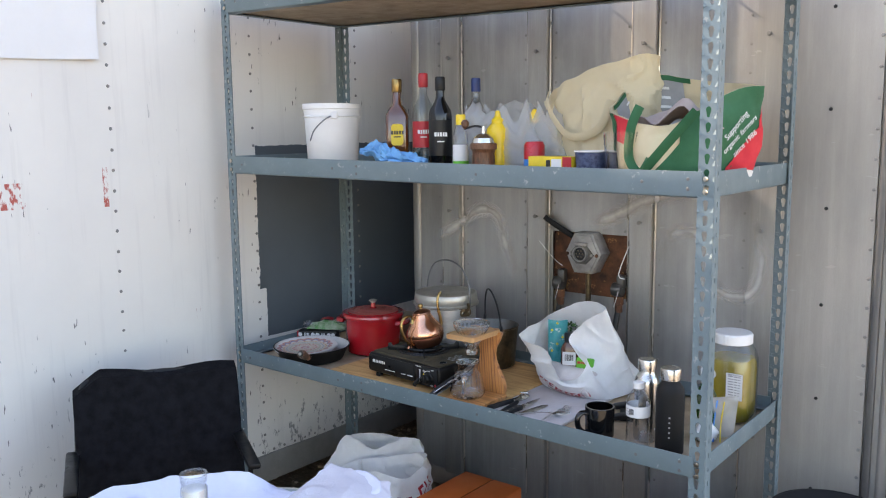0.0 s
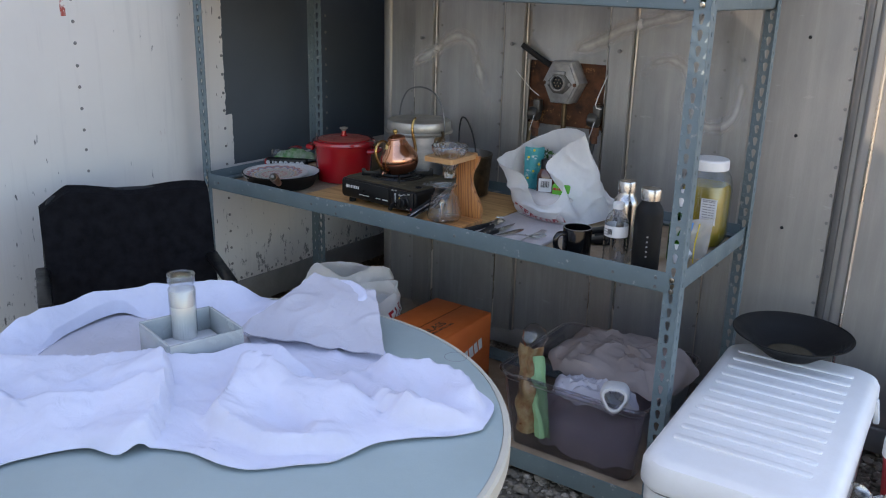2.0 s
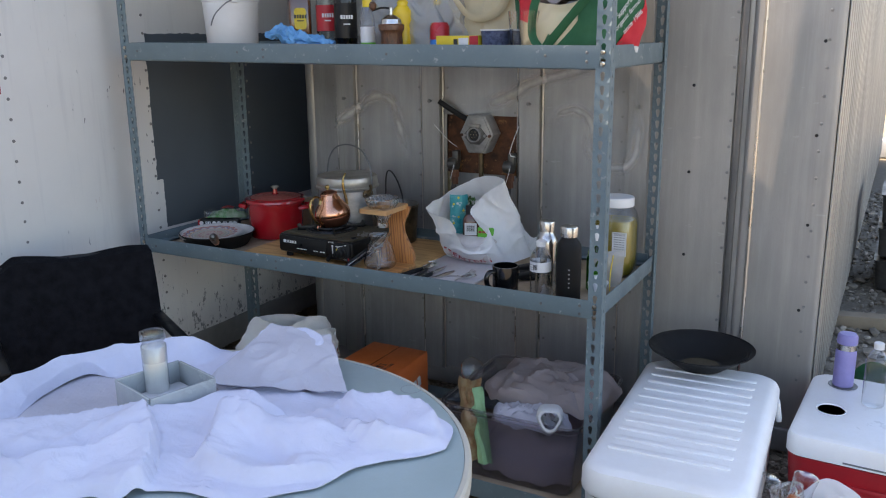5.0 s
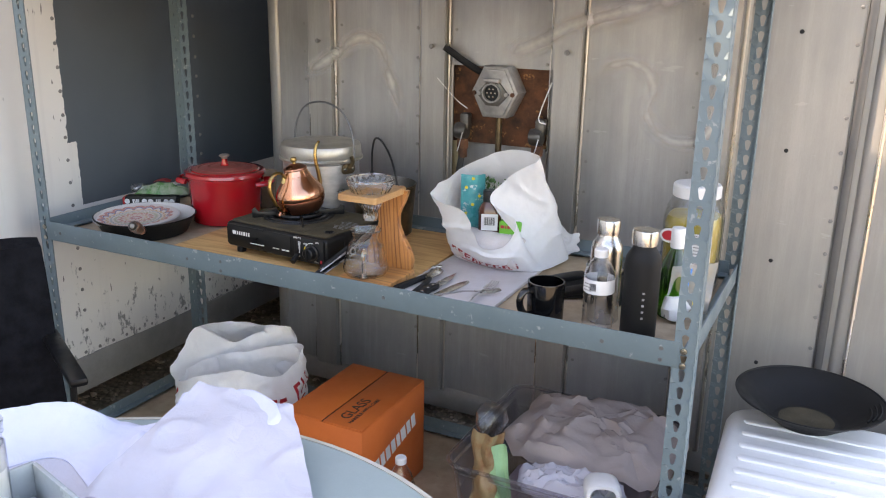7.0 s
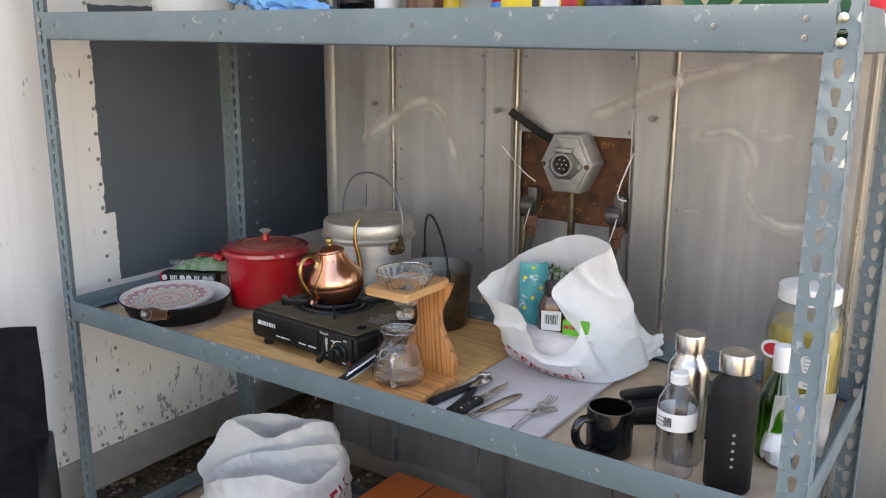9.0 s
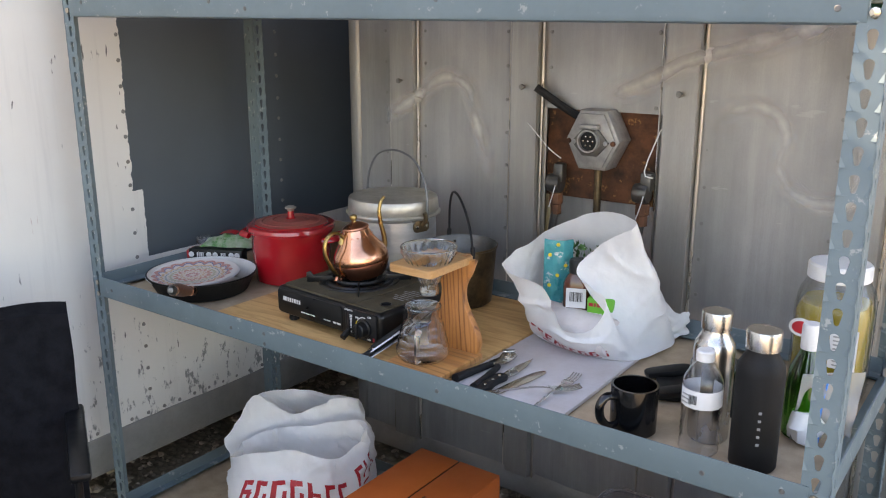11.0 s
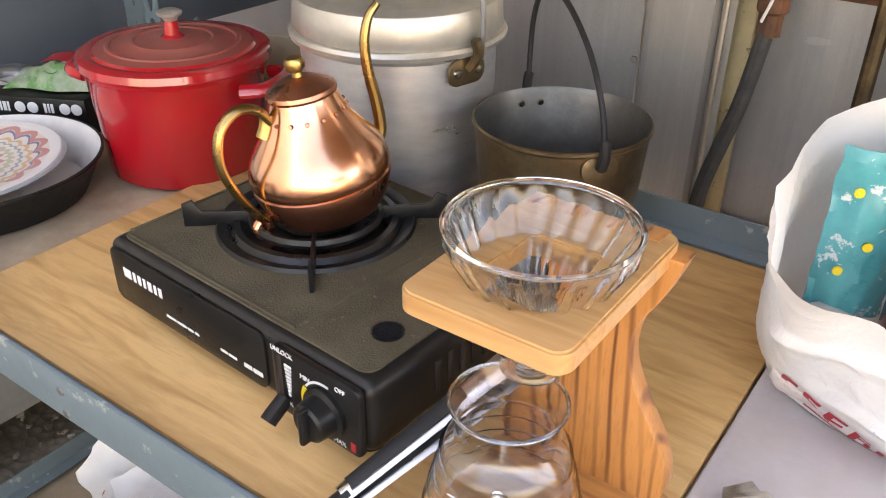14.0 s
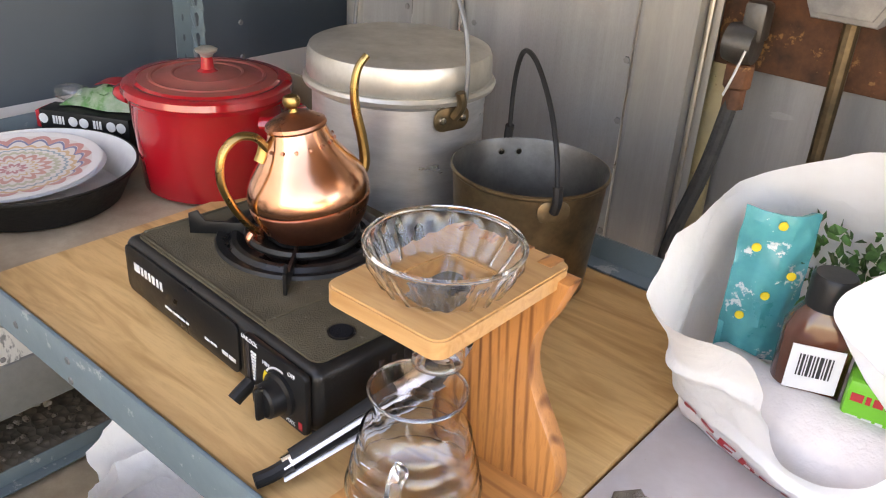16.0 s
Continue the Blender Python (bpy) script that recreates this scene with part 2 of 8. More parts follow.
M["cooler_red"] = mat("red_cooler_plastic", (0.46, 0.012, 0.02, 1), (0.36, 0.01, 0.016, 1), 0.4, 0, 6, 150, 0.08)
M["board"] = mat("scratched_white_board", (0.63, 0.59, 0.59, 1), (0.52, 0.465, 0.44, 1), 0.5, 0, 8, 110, 0.12, spots=((0.40, 0.31, 0.22, 1), 0.69, 11))
M["table"] = mat("pale_grey_table_plastic", (0.345, 0.42, 0.41, 1), (0.30, 0.365, 0.355, 1), 0.42, 0, 3, 260, 0.12, spots=((0.26, 0.28, 0.25, 1), 0.70, 9))
M["table_rim"] = mat("yellowed_table_rim", (0.56, 0.53, 0.44, 1), (0.5, 0.46, 0.37, 1), 0.5, 0, 5, 200, 0.08)
M["leg"] = mat("grey_steel_tube", (0.20, 0.205, 0.21, 1), None, 0.4, 0.5, 9)
M["cloth"] = film_mat("white_terry_cloth", (0.71, 0.715, 0.83, 1), 0.0, 0.08, 0.95, 0.65)
M["cloth_thin"] = film_mat("worn_thin_cloth", (0.60, 0.58, 0.63, 1), 0.0, 0.1, 0.95, 0.8)
M["cloth_taupe"] = film_mat("taupe_towel", (0.42, 0.345, 0.32, 1), 0.0, 0.1, 0.95, 0.5)
M["cloth_black"] = mat("black_fleece", (0.010, 0.010, 0.012, 1), (0.005, 0.005, 0.006, 1), 1.0, 0, 30, 400, 0.6, spec=0.1)
M["bag"] = film_mat("white_grocery_film", (0.93, 0.925, 0.92, 1), 0.008, 0.30, 0.4, 0.7)
M["bag_clear"] = film_mat("clear_produce_film", (0.70, 0.70, 0.70, 1), 0.66, 0.2, 0.3, 0.6)
M["print_red"] = mat("red_print", (0.48, 0.02, 0.03, 1), None, 0.5)
M["print_white"] = mat("white_print", (0.7, 0.7, 0.68, 1), None, 0.5)
M["print_black"] = mat("black_print", (0.02, 0.02, 0.02, 1), None, 0.6)
M["print_grey"] = mat("grey_print", (0.28, 0.28, 0.28, 1), None, 0.6)
M["print_yellow"] = mat("yellow_print", (0.72, 0.52, 0.03, 1), None, 0.5)
M["orange_card"] = mat("orange_cardboard", (0.62, 0.135, 0.025, 1), (0.54, 0.11, 0.022, 1), 0.6, 0, 5, 200, 0.1)
M["card_dark"] = mat("dark_card_slot", (0.02, 0.012, 0.01, 1), None, 0.8)
M["glass"] = glass_mat("clear_glass", (0.985, 0.988, 0.985, 1), 0.02, 1.0)
M["glass_thick"] = glass_mat("thick_clear_glass", (0.955, 0.965, 0.96, 1), 0.03, 1.15)


def clear_glass():
    """Solid clear glass that bends what lies behind it."""
    m, nt, p = nodes_of("clear_ribbed_glass")
    p.inputs["Base Color"].default_value = (0.985, 0.99, 0.985, 1)
    p.inputs["Transmission Weight"].default_value = 1.0
    p.inputs["IOR"].default_value = 1.47
    v = coords(nt)
    nt.links.new(span(nt, noise_tex(nt, v, 30), 0.45, 0.75, 0.0, 0.06), p.inputs["Roughness"])
    return m


M["glass_real"] = clear_glass()
M["frosted"] = mat("frosted_grey_glass", (0.40, 0.435, 0.435, 1), (0.33, 0.365, 0.365, 1), 0.22, 0, 12, 120, 0.03, coat=0.4)
M["wax_film"] = film_mat("cloudy_wax_film", (0.80, 0.79, 0.78, 1), 0.45, 0.4, 0.4, 0.3)
M["glass_green"] = glass_mat("green_glass", (0.14, 0.46, 0.07, 1), 0.03)
M["glass_grey"] = glass_mat("smoky_glass", (0.76, 0.785, 0.785, 1), 0.10)
M["pet"] = glass_mat("clear_bottle_plastic", (0.945, 0.955, 0.97, 1), 0.12, 2.3)
M["tub"] = glass_mat("clear_storage_plastic", (0.86, 0.85, 0.88, 1), 0.30, 1.5)
M["amber"] = mat("amber_spirit", (0.085, 0.024, 0.005, 1), (0.12, 0.036, 0.008, 1), 0.08, 0, 8, 90, 0.0, coat=1.0, spread=0.03)
M["pickle"] = mat("murky_brine", (0.33, 0.24, 0.03, 1), (0.17, 0.13, 0.015, 1), 0.2, 0, 18, 90, 0.0, (1, 1, 0.35))
M["wax"] = mat("white_wax", (0.86, 0.85, 0.81, 1), None, 0.5)
M["label_white"] = mat("paper_label", (0.66, 0.66, 0.66, 1), (0.6, 0.6, 0.6, 1), 0.5)
M["blue_glove"] = mat("blue_nitrile", (0.11, 0.34, 0.60, 1), (0.09, 0.28, 0.52, 1), 0.45, 0, 20)
M["mustard"] = mat("yellow_squeeze_plastic", (0.74, 0.50, 0.02, 1), (0.66, 0.42, 0.02, 1), 0.35, 0, 8)
M["walnut"] = wood_mat("grinder_wood", (0.16, 0.065, 0.03, 1), (0.06, 0.025, 0.012, 1), 14, (6, 6, 1), (0.4, 0.7), 0.4)
M["canvas"] = mat("cream_canvas", (0.58, 0.49, 0.32, 1), (0.52, 0.43, 0.28, 1), 0.9, 0, 5, 300, 0.3)
M["tote_green"] = mat("green_tote_fabric", (0.012, 0.105, 0.04, 1), (0.01, 0.08, 0.03, 1), 0.8, 0, 8, 300, 0.2)
M["tote_red"] = mat("watermelon_red_fabric", (0.58, 0.022, 0.03, 1), (0.5, 0.02, 0.03, 1), 0.8, 0, 20, 300, 0.2)
M["navy"] = mat("navy_patterned_cup", (0.02, 0.03, 0.075, 1), (0.10, 0.13, 0.22, 1), 0.5, 0, 90, 200, 0.0)
M["lavender"] = mat("lavender_coating", (0.28, 0.25, 0.52, 1), None, 0.4, 0, 10)
M["blue_cap"] = mat("blue_cap_plastic", (0.012, 0.035, 0.14, 1), None, 0.35)
M["red_cap"] = mat("red_cap_plastic", (0.45, 0.012, 0.02, 1), None, 0.35)
M["teal"] = mat("teal_printed_pouch", (0.015, 0.24, 0.26, 1), (0.04, 0.34, 0.35, 1), 0.35, 0, 24, 90, 0.1, spots=((0.55, 0.60, 0.58, 1), 0.58, 28))
M["parsley"] = mat("green_herb_print", (0.01, 0.045, 0.008, 1), (0.05, 0.16, 0.03, 1), 0.5, 0, 50, 200, 0.3)
M["sauce"] = mat("brown_sauce_bottle", (0.075, 0.018, 0.010, 1), (0.10, 0.03, 0.015, 1), 0.2, 0, 8, 100, 0.0, coat=0.4)
M["green_film"] = mat("mottled_green_packet", (0.05, 0.20, 0.05, 1), (0.30, 0.34, 0.26, 1), 0.3, 0, 30, 90, 0.1)
M["lime"] = mat("bright_green_pack", (0.10, 0.46, 0.03, 1), (0.08, 0.38, 0.03, 1), 0.4, 0, 8)
M["tissue"] = mat("quilted_tissue", (0.70, 0.65, 0.63, 1), (0.64, 0.58, 0.56, 1), 0.95, 0, 30, 130, 0.8)
M["tape"] = mat("blue_stripe_plastic", (0.03, 0.22, 0.62, 1), None, 0.4)
M["orange_rust"] = mat("torn_printed_wrapper", (0.20, 0.07, 0.025, 1), (0.34, 0.26, 0.14, 1), 0.35, 0, 22, 80, 0.1)
M["mint"] = mat("mint_green_film", (0.32, 0.56, 0.30, 1), None, 0.5)
M["plum"] = film_mat("plum_folded_fabric", (0.37, 0.305, 0.33, 1), 0.0, 0.05, 0.95, 0.5)
M["sole"] = mat("pale_dusty_timber", (0.34, 0.27, 0.19, 1), (0.25, 0.2, 0.14, 1), 0.85, 0, 5, 200, 0.3)


def wall_white():
    """White painted trailer skin: broad grime, black scuffs, a blue-grey painted patch and a loose pale sheet."""
    m, nt, p = nodes_of("scuffed_white_paint")
    v = coords(nt)
    sep = nt.nodes.new("ShaderNodeSeparateXYZ")
    nt.links.new(v, sep.inputs[0])
    y, z = sep.outputs["Y"], sep.outputs["Z"]
    broad, fine = noise_tex(nt, v, 1.4, 6), noise_tex(nt, v, 60, 4)
    col = mix(nt, span(nt, broad, 0.35, 0.7), (0.74, 0.715, 0.67, 1), (0.65, 0.63, 0.60, 1))
    streak = noise_tex(nt, coords(nt, (1, 14, 0.8)), 2.0, 5)
    col = mix(nt, span(nt, streak, 0.55, 0.75, 0, 0.35), col, (0.50, 0.48, 0.46, 1))
    # short black scrapes, more of them low down
    sc = noise_tex(nt, coords(nt, (1, 30, 7)), 2.2, 3, 0.5)
    sc2 = noise_tex(nt, v, 2.2, 3)
    scr = math_node(nt, "MULTIPLY", span(nt, sc, 0.685, 0.715), span(nt, sc2, 0.49, 0.55))
    col = mix(nt, math_node(nt, "MULTIPLY", scr, 0.85), col, (0.05, 0.05, 0.05, 1))
    low = noise_tex(nt, coords(nt, (1, 5, 2.5)), 7, 6, 0.7)
    lowz = math_node(nt, "SUBTRACT", low, math_node(nt, "MULTIPLY", span(nt, z, 0.25, 0.85), 0.22))
    col = mix(nt, math_node(nt, "MULTIPLY", span(nt, lowz, 0.52, 0.58), 0.75), col, (0.09, 0.095, 0.10, 1))
    # thin rust-red runs
    rr = noise_tex(nt, coords(nt, (1, 9, 1.2)), 3.1, 5)
    col = mix(nt, math_node(nt, "MULTIPLY", span(nt, rr, 0.735, 0.76), 0.7), col, (0.30, 0.06, 0.04, 1))
    # two smears of red paint
    for y0, y1, z0, z1, cutoff in ((1.20, 1.31, 1.415, 1.50, 0.50), (1.585, 1.605, 1.40, 1.54, 0.46)):
        zone = math_node(nt, "MULTIPLY", math_node(nt, "GREATER_THAN", y, y0), math_node(nt, "LESS_THAN", y, y1))
        zone = math_node(nt, "MULTIPLY", zone, math_node(nt, "MULTIPLY", math_node(nt, "GREATER_THAN", z, z0), math_node(nt, "LESS_THAN", z, z1)))
        smear = span(nt, noise_tex(nt, coords(nt, (1, 2.2, 1)), 22, 4), cutoff, cutoff + 0.08)
        col = mix(nt, math_node(nt, "MULTIPLY", zone, smear), col, (0.42, 0.085, 0.065, 1))
    # blue-grey roller patch with a ragged edge
    wob = math_node(nt, "MULTIPLY", math_node(nt, "SUBTRACT", noise_tex(nt, v, 30, 4), 0.5), 0.02)
    step = math_node(nt, "MULTIPLY", math_node(nt, "LESS_THAN", z, 1.0), 0.035)
    edge = math_node(nt, "ADD", math_node(nt, "ADD", wob, step), 2.262)
    inside = math_node(nt, "GREATER_THAN", y, edge)
    inside = math_node(nt, "MULTIPLY", inside, math_node(nt, "LESS_THAN", math_node(nt, "ADD", z, wob), 1.60))
    inside = math_node(nt, "MULTIPLY", inside, math_node(nt, "GREATER_THAN", z, 0.79))
    blue = mix(nt, span(nt, broad, 0.3, 0.7), (0.095, 0.115, 0.132, 1), (0.072, 0.088, 0.102, 1))
    col = mix(nt, inside, col, blue)
    nt.links.new(col, p.inputs["Base Color"])
    p.inputs["Roughness"].default_value = 0.55
    bump(nt, p, fine, 0.08)
    return m


M["wall_white"] = wall_white()
M["rail"] = mat("grey_bottom_rail", (0.30, 0.29, 0.27, 1), (0.2, 0.195, 0.185, 1), 0.7, 0.1, 4, 90, 0.3)
M["vinyl"] = mat("loose_white_vinyl", (0.71, 0.71, 0.715, 1), (0.66, 0.655, 0.655, 1), 0.45, 0, 3, 80, 0.05)
M["rivet"] = mat("dull_rivet", (0.27, 0.262, 0.25, 1), None, 0.5, 0.5, 30)


def spray_mat():
    """White paint mist: thins out to nothing across the stroke."""
    m, nt, p = nodes_of("faint_white_spray")
    out = nt.nodes["Material Output"]
    p.inputs["Base Color"].default_value, p.inputs["Roughness"].default_value = (0.62, 0.60, 0.57, 1), 0.7
    uv = nt.nodes.new("ShaderNodeTexCoord")
    sep = nt.nodes.new("ShaderNodeSeparateXYZ")
    nt.links.new(uv.outputs["UV"], sep.inputs[0])
    d = math_node(nt, "MULTIPLY", math_node(nt, "ABSOLUTE", math_node(nt, "SUBTRACT", sep.outputs["Y"], 0.5)), 2.0)
    soft = math_node(nt, "POWER", math_node(nt, "SUBTRACT", 1.0, d), 1.3)
    ends = math_node(nt, "MULTIPLY", span(nt, sep.outputs["X"], 0.0, 0.15), span(nt, sep.outputs["X"], 1.0, 0.85))
    v = coords(nt)
    a = math_node(nt, "MULTIPLY", math_node(nt, "MULTIPLY", soft, ends), span(nt, noise_tex(nt, v, 14, 5), 0.3, 0.7, 0.30, 0.90))
    tr, mx = nt.nodes.new("ShaderNodeBsdfTransparent"), nt.nodes.new("ShaderNodeMixShader")
    nt.links.new(a, mx.inputs[0])
    nt.links.new(tr.outputs[0], mx.inputs[1])
    nt.links.new(p.outputs[0], mx.inputs[2])
    nt.links.new(mx.outputs[0], out.inputs["Surface"])
    return m


M["spray"] = spray_mat()



def gravel_mat():
    m, nt, p = nodes_of("crushed_grey_gravel")
    geo = nt.nodes.new("ShaderNodeNewGeometry")
    v = coords(nt)
    r = nt.nodes.new("ShaderNodeValToRGB")
    r.color_ramp.elements[0].color, r.color_ramp.elements[1].color = (0.14, 0.115, 0.085, 1), (0.50, 0.44, 0.36, 1)
    e = r.color_ramp.elements.new(0.45)
    e.color = (0.24, 0.205, 0.16, 1)
    e = r.color_ramp.elements.new(0.75)
    e.color = (0.31, 0.265, 0.205, 1)
    nt.links.new(geo.outputs["Random Per Island"], r.inputs[0])
    g = noise_tex(nt, v, 120, 4)
    col = mix(nt, span(nt, g, 0.4, 0.7, 0, 0.5), r.outputs[0], (0.15, 0.13, 0.105, 1))
    nt.links.new(col, p.inputs["Base Color"])
    p.inputs["Roughness"].default_value = 0.85
    bump(nt, p, g, 0.4)
    return m


def ground_mat():
    m, nt, p = nodes_of("dusty_stony_ground")
    v = coords(nt)
    vo = nt.nodes.new("ShaderNodeTexVoronoi")
    vo.inputs["Scale"].default_value = 45
    nt.links.new(v, vo.inputs["Vector"])
    far = noise_tex(nt, v, 0.5, 6)
    sep = nt.nodes.new("ShaderNodeSeparateXYZ")
    nt.links.new(v, sep.inputs[0])
    col = mix(nt, span(nt, vo.outputs["Distance"], 0.0, 0.6), (0.27, 0.23, 0.175, 1), (0.16, 0.135, 0.10, 1))
    col = mix(nt, span(nt, far, 0.4, 0.65, 0.1, 0.6), col, (0.17, 0.145, 0.11, 1))
    dry = mix(nt, span(nt, noise_tex(nt, v, 0.35, 6), 0.4, 0.6), (0.48, 0.38, 0.24, 1), (0.34, 0.26, 0.15, 1))
    col = mix(nt, span(nt, sep.outputs["Y"], 10.5, 12.5), col, dry)
    yard = math_node(nt, "MAXIMUM", span(nt, sep.outputs["X"], 1.0, 1.8), span(nt, sep.outputs["Y"], -0.4, -1.2))
    dust = mix(nt, span(nt, noise_tex(nt, v, 1.2, 6), 0.35, 0.65), (0.33, 0.275, 0.20, 1), (0.26, 0.215, 0.155, 1))
    col = mix(nt, yard, col, dust)
    nt.links.new(col, p.inputs["Base Color"])
    p.inputs["Roughness"].default_value = 0.9
    bump(nt, p, vo.outputs["Distance"], 0.8, 0.01)
    return m


M["gravel"], M["ground"] = gravel_mat(), ground_mat()


def plate_mat():
    """A paper plate printed with rings of petals in orange, rose and blue."""
    m, nt, p = nodes_of("printed_ring_pattern_paper")
    v = coords(nt)
    sep = nt.nodes.new("ShaderNodeSeparateXYZ")
    nt.links.new(v, sep.inputs[0])
    x, y = sep.outputs["X"], sep.outputs["Y"]
    ang = math_node(nt, "ARCTAN2", y, x)
    r = math_node(nt, "SQRT", math_node(nt, "ADD", math_node(nt, "MULTIPLY", x, x), math_node(nt, "MULTIPLY", y, y)))
    col = None

    def petals(count, amp, base, wid):
        s = math_node(nt, "ABSOLUTE", math_node(nt, "SINE", math_node(nt, "MULTIPLY", ang, count / 2)))
        d = math_node(nt, "ABSOLUTE", math_node(nt, "SUBTRACT", r, math_node(nt, "ADD", math_node(nt, "MULTIPLY", s, amp), base)))
        return math_node(nt, "LESS_THAN", d, wid)

    col = mix(nt, math_node(nt, "LESS_THAN", r, 0.108), (0.66, 0.63, 0.60, 1), (0.62, 0.55, 0.50, 1))
    for count, amp, base, wid, c in ((18, 0.012, 0.092, 0.005, (0.50, 0.22, 0.19, 1)), (18, 0.010, 0.086, 0.0018, (0.16, 0.17, 0.27, 1)),
                                     (24, 0.006, 0.078, 0.003, (0.56, 0.36, 0.20, 1)), (36, 0.004, 0.069, 0.002, (0.24, 0.31, 0.32, 1)),
                                     (30, 0.006, 0.055, 0.004, (0.42, 0.40, 0.28, 1)), (16, 0.012, 0.036, 0.005, (0.52, 0.24, 0.19, 1)),
                                     (16, 0.008, 0.024, 0.0022, (0.56, 0.37, 0.20, 1)), (10, 0.008, 0.008, 0.004, (0.46, 0.18, 0.18, 1))):
        col = mix(nt, petals(count, amp, base, wid), col, c)
    nt.links.new(col, p.inputs["Base Color"])
    p.inputs["Roughness"].default_value = 0.5
    return m


M["plate"] = plate_mat()


# ---- mesh helpers ----
def thing(name, label, category, at=None, group="", kind=""):
    ob = new(name)
    ob.empty_display_size = 0.05
    ob.matrix_world = at or Matrix()
    return tagged(ob, label, category, group, kind)


def part(name, bm, material, parent=None, label="", smooth=True, at=None, angle=35):
    me = bpy.data.meshes.new(name)
    bm.to_mesh(me)
    bm.free()
    me.materials.append(material)
    if smooth:
        me.polygons.foreach_set("use_smooth", [True] * len(me.polygons))
        me.set_sharp_from_angle(angle=radians(angle))
    ob = new(name, me)
    if parent:
        ob.parent = parent
    if at:
        ob.matrix_local = at
    return tagged(ob, label)


def box(sx, sy, sz, at=None, bev=0.0, seg=2, bm=None):
    """A box centred at at, its edges rounded."""
    b = bmesh.new()
    bmesh.ops.create_cube(b, size=1, matrix=Matrix.Diagonal((sx, sy, sz, 1)))
    if bev:
        bmesh.ops.bevel(b, geom=b.edges[:], offset=bev, segments=seg, affect="EDGES", profile=0.5)
    if at is not None:
        b.transform(at if isinstance(at, Matrix) else Matrix.Translation(at))
    return b if bm is None else join(bm, b)


def join(bm, other):
    me = bpy.data.meshes.new("tmp")
    other.to_mesh(me)
    other.free()
    bm.from_mesh(me)
    bpy.data.meshes.remove(me)
    return bm


def lathe(profile, seg=40, at=None, flute=None, bm=None):
    """A turned shape from (radius, height) pairs; flute(a, r, z) may change the radius."""
    b = bmesh.new()
    rings = []
    for r, z in profile:
        if r < 1e-5:
            rings.append([b.verts.new((0, 0, z))])
        else:
            ring = []
            for k in range(seg):
                a = 2 * math.pi * k / seg
                q = flute(a, r, z) if flute else r
                ring.append(b.verts.new((q * math.cos(a), q * math.sin(a), z)))
            rings.append(ring)
    for lo, hi in zip(rings, rings[1:]):
        for k in range(seg):
            j = (k + 1) % seg
            if len(lo) == 1 and len(hi) == 1:
                continue
            if len(lo) == 1:
                b.faces.new((lo[0], hi[j], hi[k]))
            elif len(hi) == 1:
                b.faces.new((lo[k], lo[j], hi[0]))
            else:
                b.faces.new((lo[k], lo[j], hi[j], hi[k]))
    bmesh.ops.recalc_face_normals(b, faces=b.faces[:])
    if at is not None:
        b.transform(at if isinstance(at, Matrix) else Matrix.Translation(at))
    return b if bm is None else join(bm, b)


def shell(profile, wall=0.002):
    """Outer profile from the bottom centre to the rim, and back down inside."""
    inner = []
    for r, z in reversed(profile):
        inner.append((max(r - wall, 0.0), z + (wall if r < 1e-5 or z <= profile[0][1] + 1e-6 else 0)))
    return profile + inner


def smooth_path(pts, n=6):
    pts = [Vector(p) for p in pts]
    out = []
    for i in range(len(pts) - 1):
        p0, p1, p2, p3 = pts[max(i - 1, 0)], pts[i], pts[i + 1], pts[min(i + 2, len(pts) - 1)]
        for k in range(n):
            t = k / n
            out.append(0.5 * ((2 * p1) + (p2 - p0) * t + (2 * p0 - 5 * p1 + 4 * p2 - p3) * t * t + (3 * p1 - p0 - 3 * p2 + p3) * t ** 3))
    return out + [pts[-1]]


def tube(pts, r, seg=8, n=6, flat=1.0, bm=None, taper=None):
    """A rod along a smooth path; r its radius; flat squeezes it sideways."""
    path = smooth_path(pts, n) if n > 1 else [Vector(p) for p in pts]
    b = bmesh.new()
    rings, up = [], None
    for i, c in enumerate(path):
        d = (path[min(i + 1, len(path) - 1)] - path[max(i - 1, 0)]).normalized()
        if up is None:
            up = d.orthogonal().normalized()
        side = d.cross(up).normalized()
        up = side.cross(d).normalized()
        q = r * (taper(i / (len(path) - 1)) if taper else 1)
        rings.append([b.verts.new(c + q * (math.cos(2 * math.pi * k / seg) * up + flat * math.sin(2 * math.pi * k / seg) * side)) for k in range(seg)])
    for a, e in zip(rings, rings[1:]):
        for k in range(seg):
            b.faces.new((a[k], a[(k + 1) % seg], e[(k + 1) % seg], e[k]))
    b.faces.new(rings[0][::-1])
    b.faces.new(rings[-1])
    bmesh.ops.recalc_face_normals(b, faces=b.faces[:])
    return b if bm is None else join(bm, b)


def prism(outline, depth, at=None, bev=0.0, bm=None, seg=2):
    """An outline in x, y drawn up to depth in z."""
    b = bmesh.new()
    f = b.faces.new([b.verts.new((x, y, 0)) for x, y in outline])
    up = bmesh.ops.extrude_face_region(b, geom=[f])["geom"]
    bmesh.ops.translate(b, vec=(0, 0, depth), verts=[v for v in up if isinstance(v, bmesh.types.BMVert)])
    bmesh.ops.recalc_face_normals(b, faces=b.faces[:])
    if bev:
        rim = [e for e in b.edges if abs(e.verts[0].co.z - e.verts[1].co.z) < 1e-6]
        bmesh.ops.bevel(b, geom=rim, offset=bev, segments=seg, affect="EDGES", profile=0.5)
    if at is not None:
        b.transform(at if isinstance(at, Matrix) else Matrix.Translation(at))
    return b if bm is None else join(bm, b)


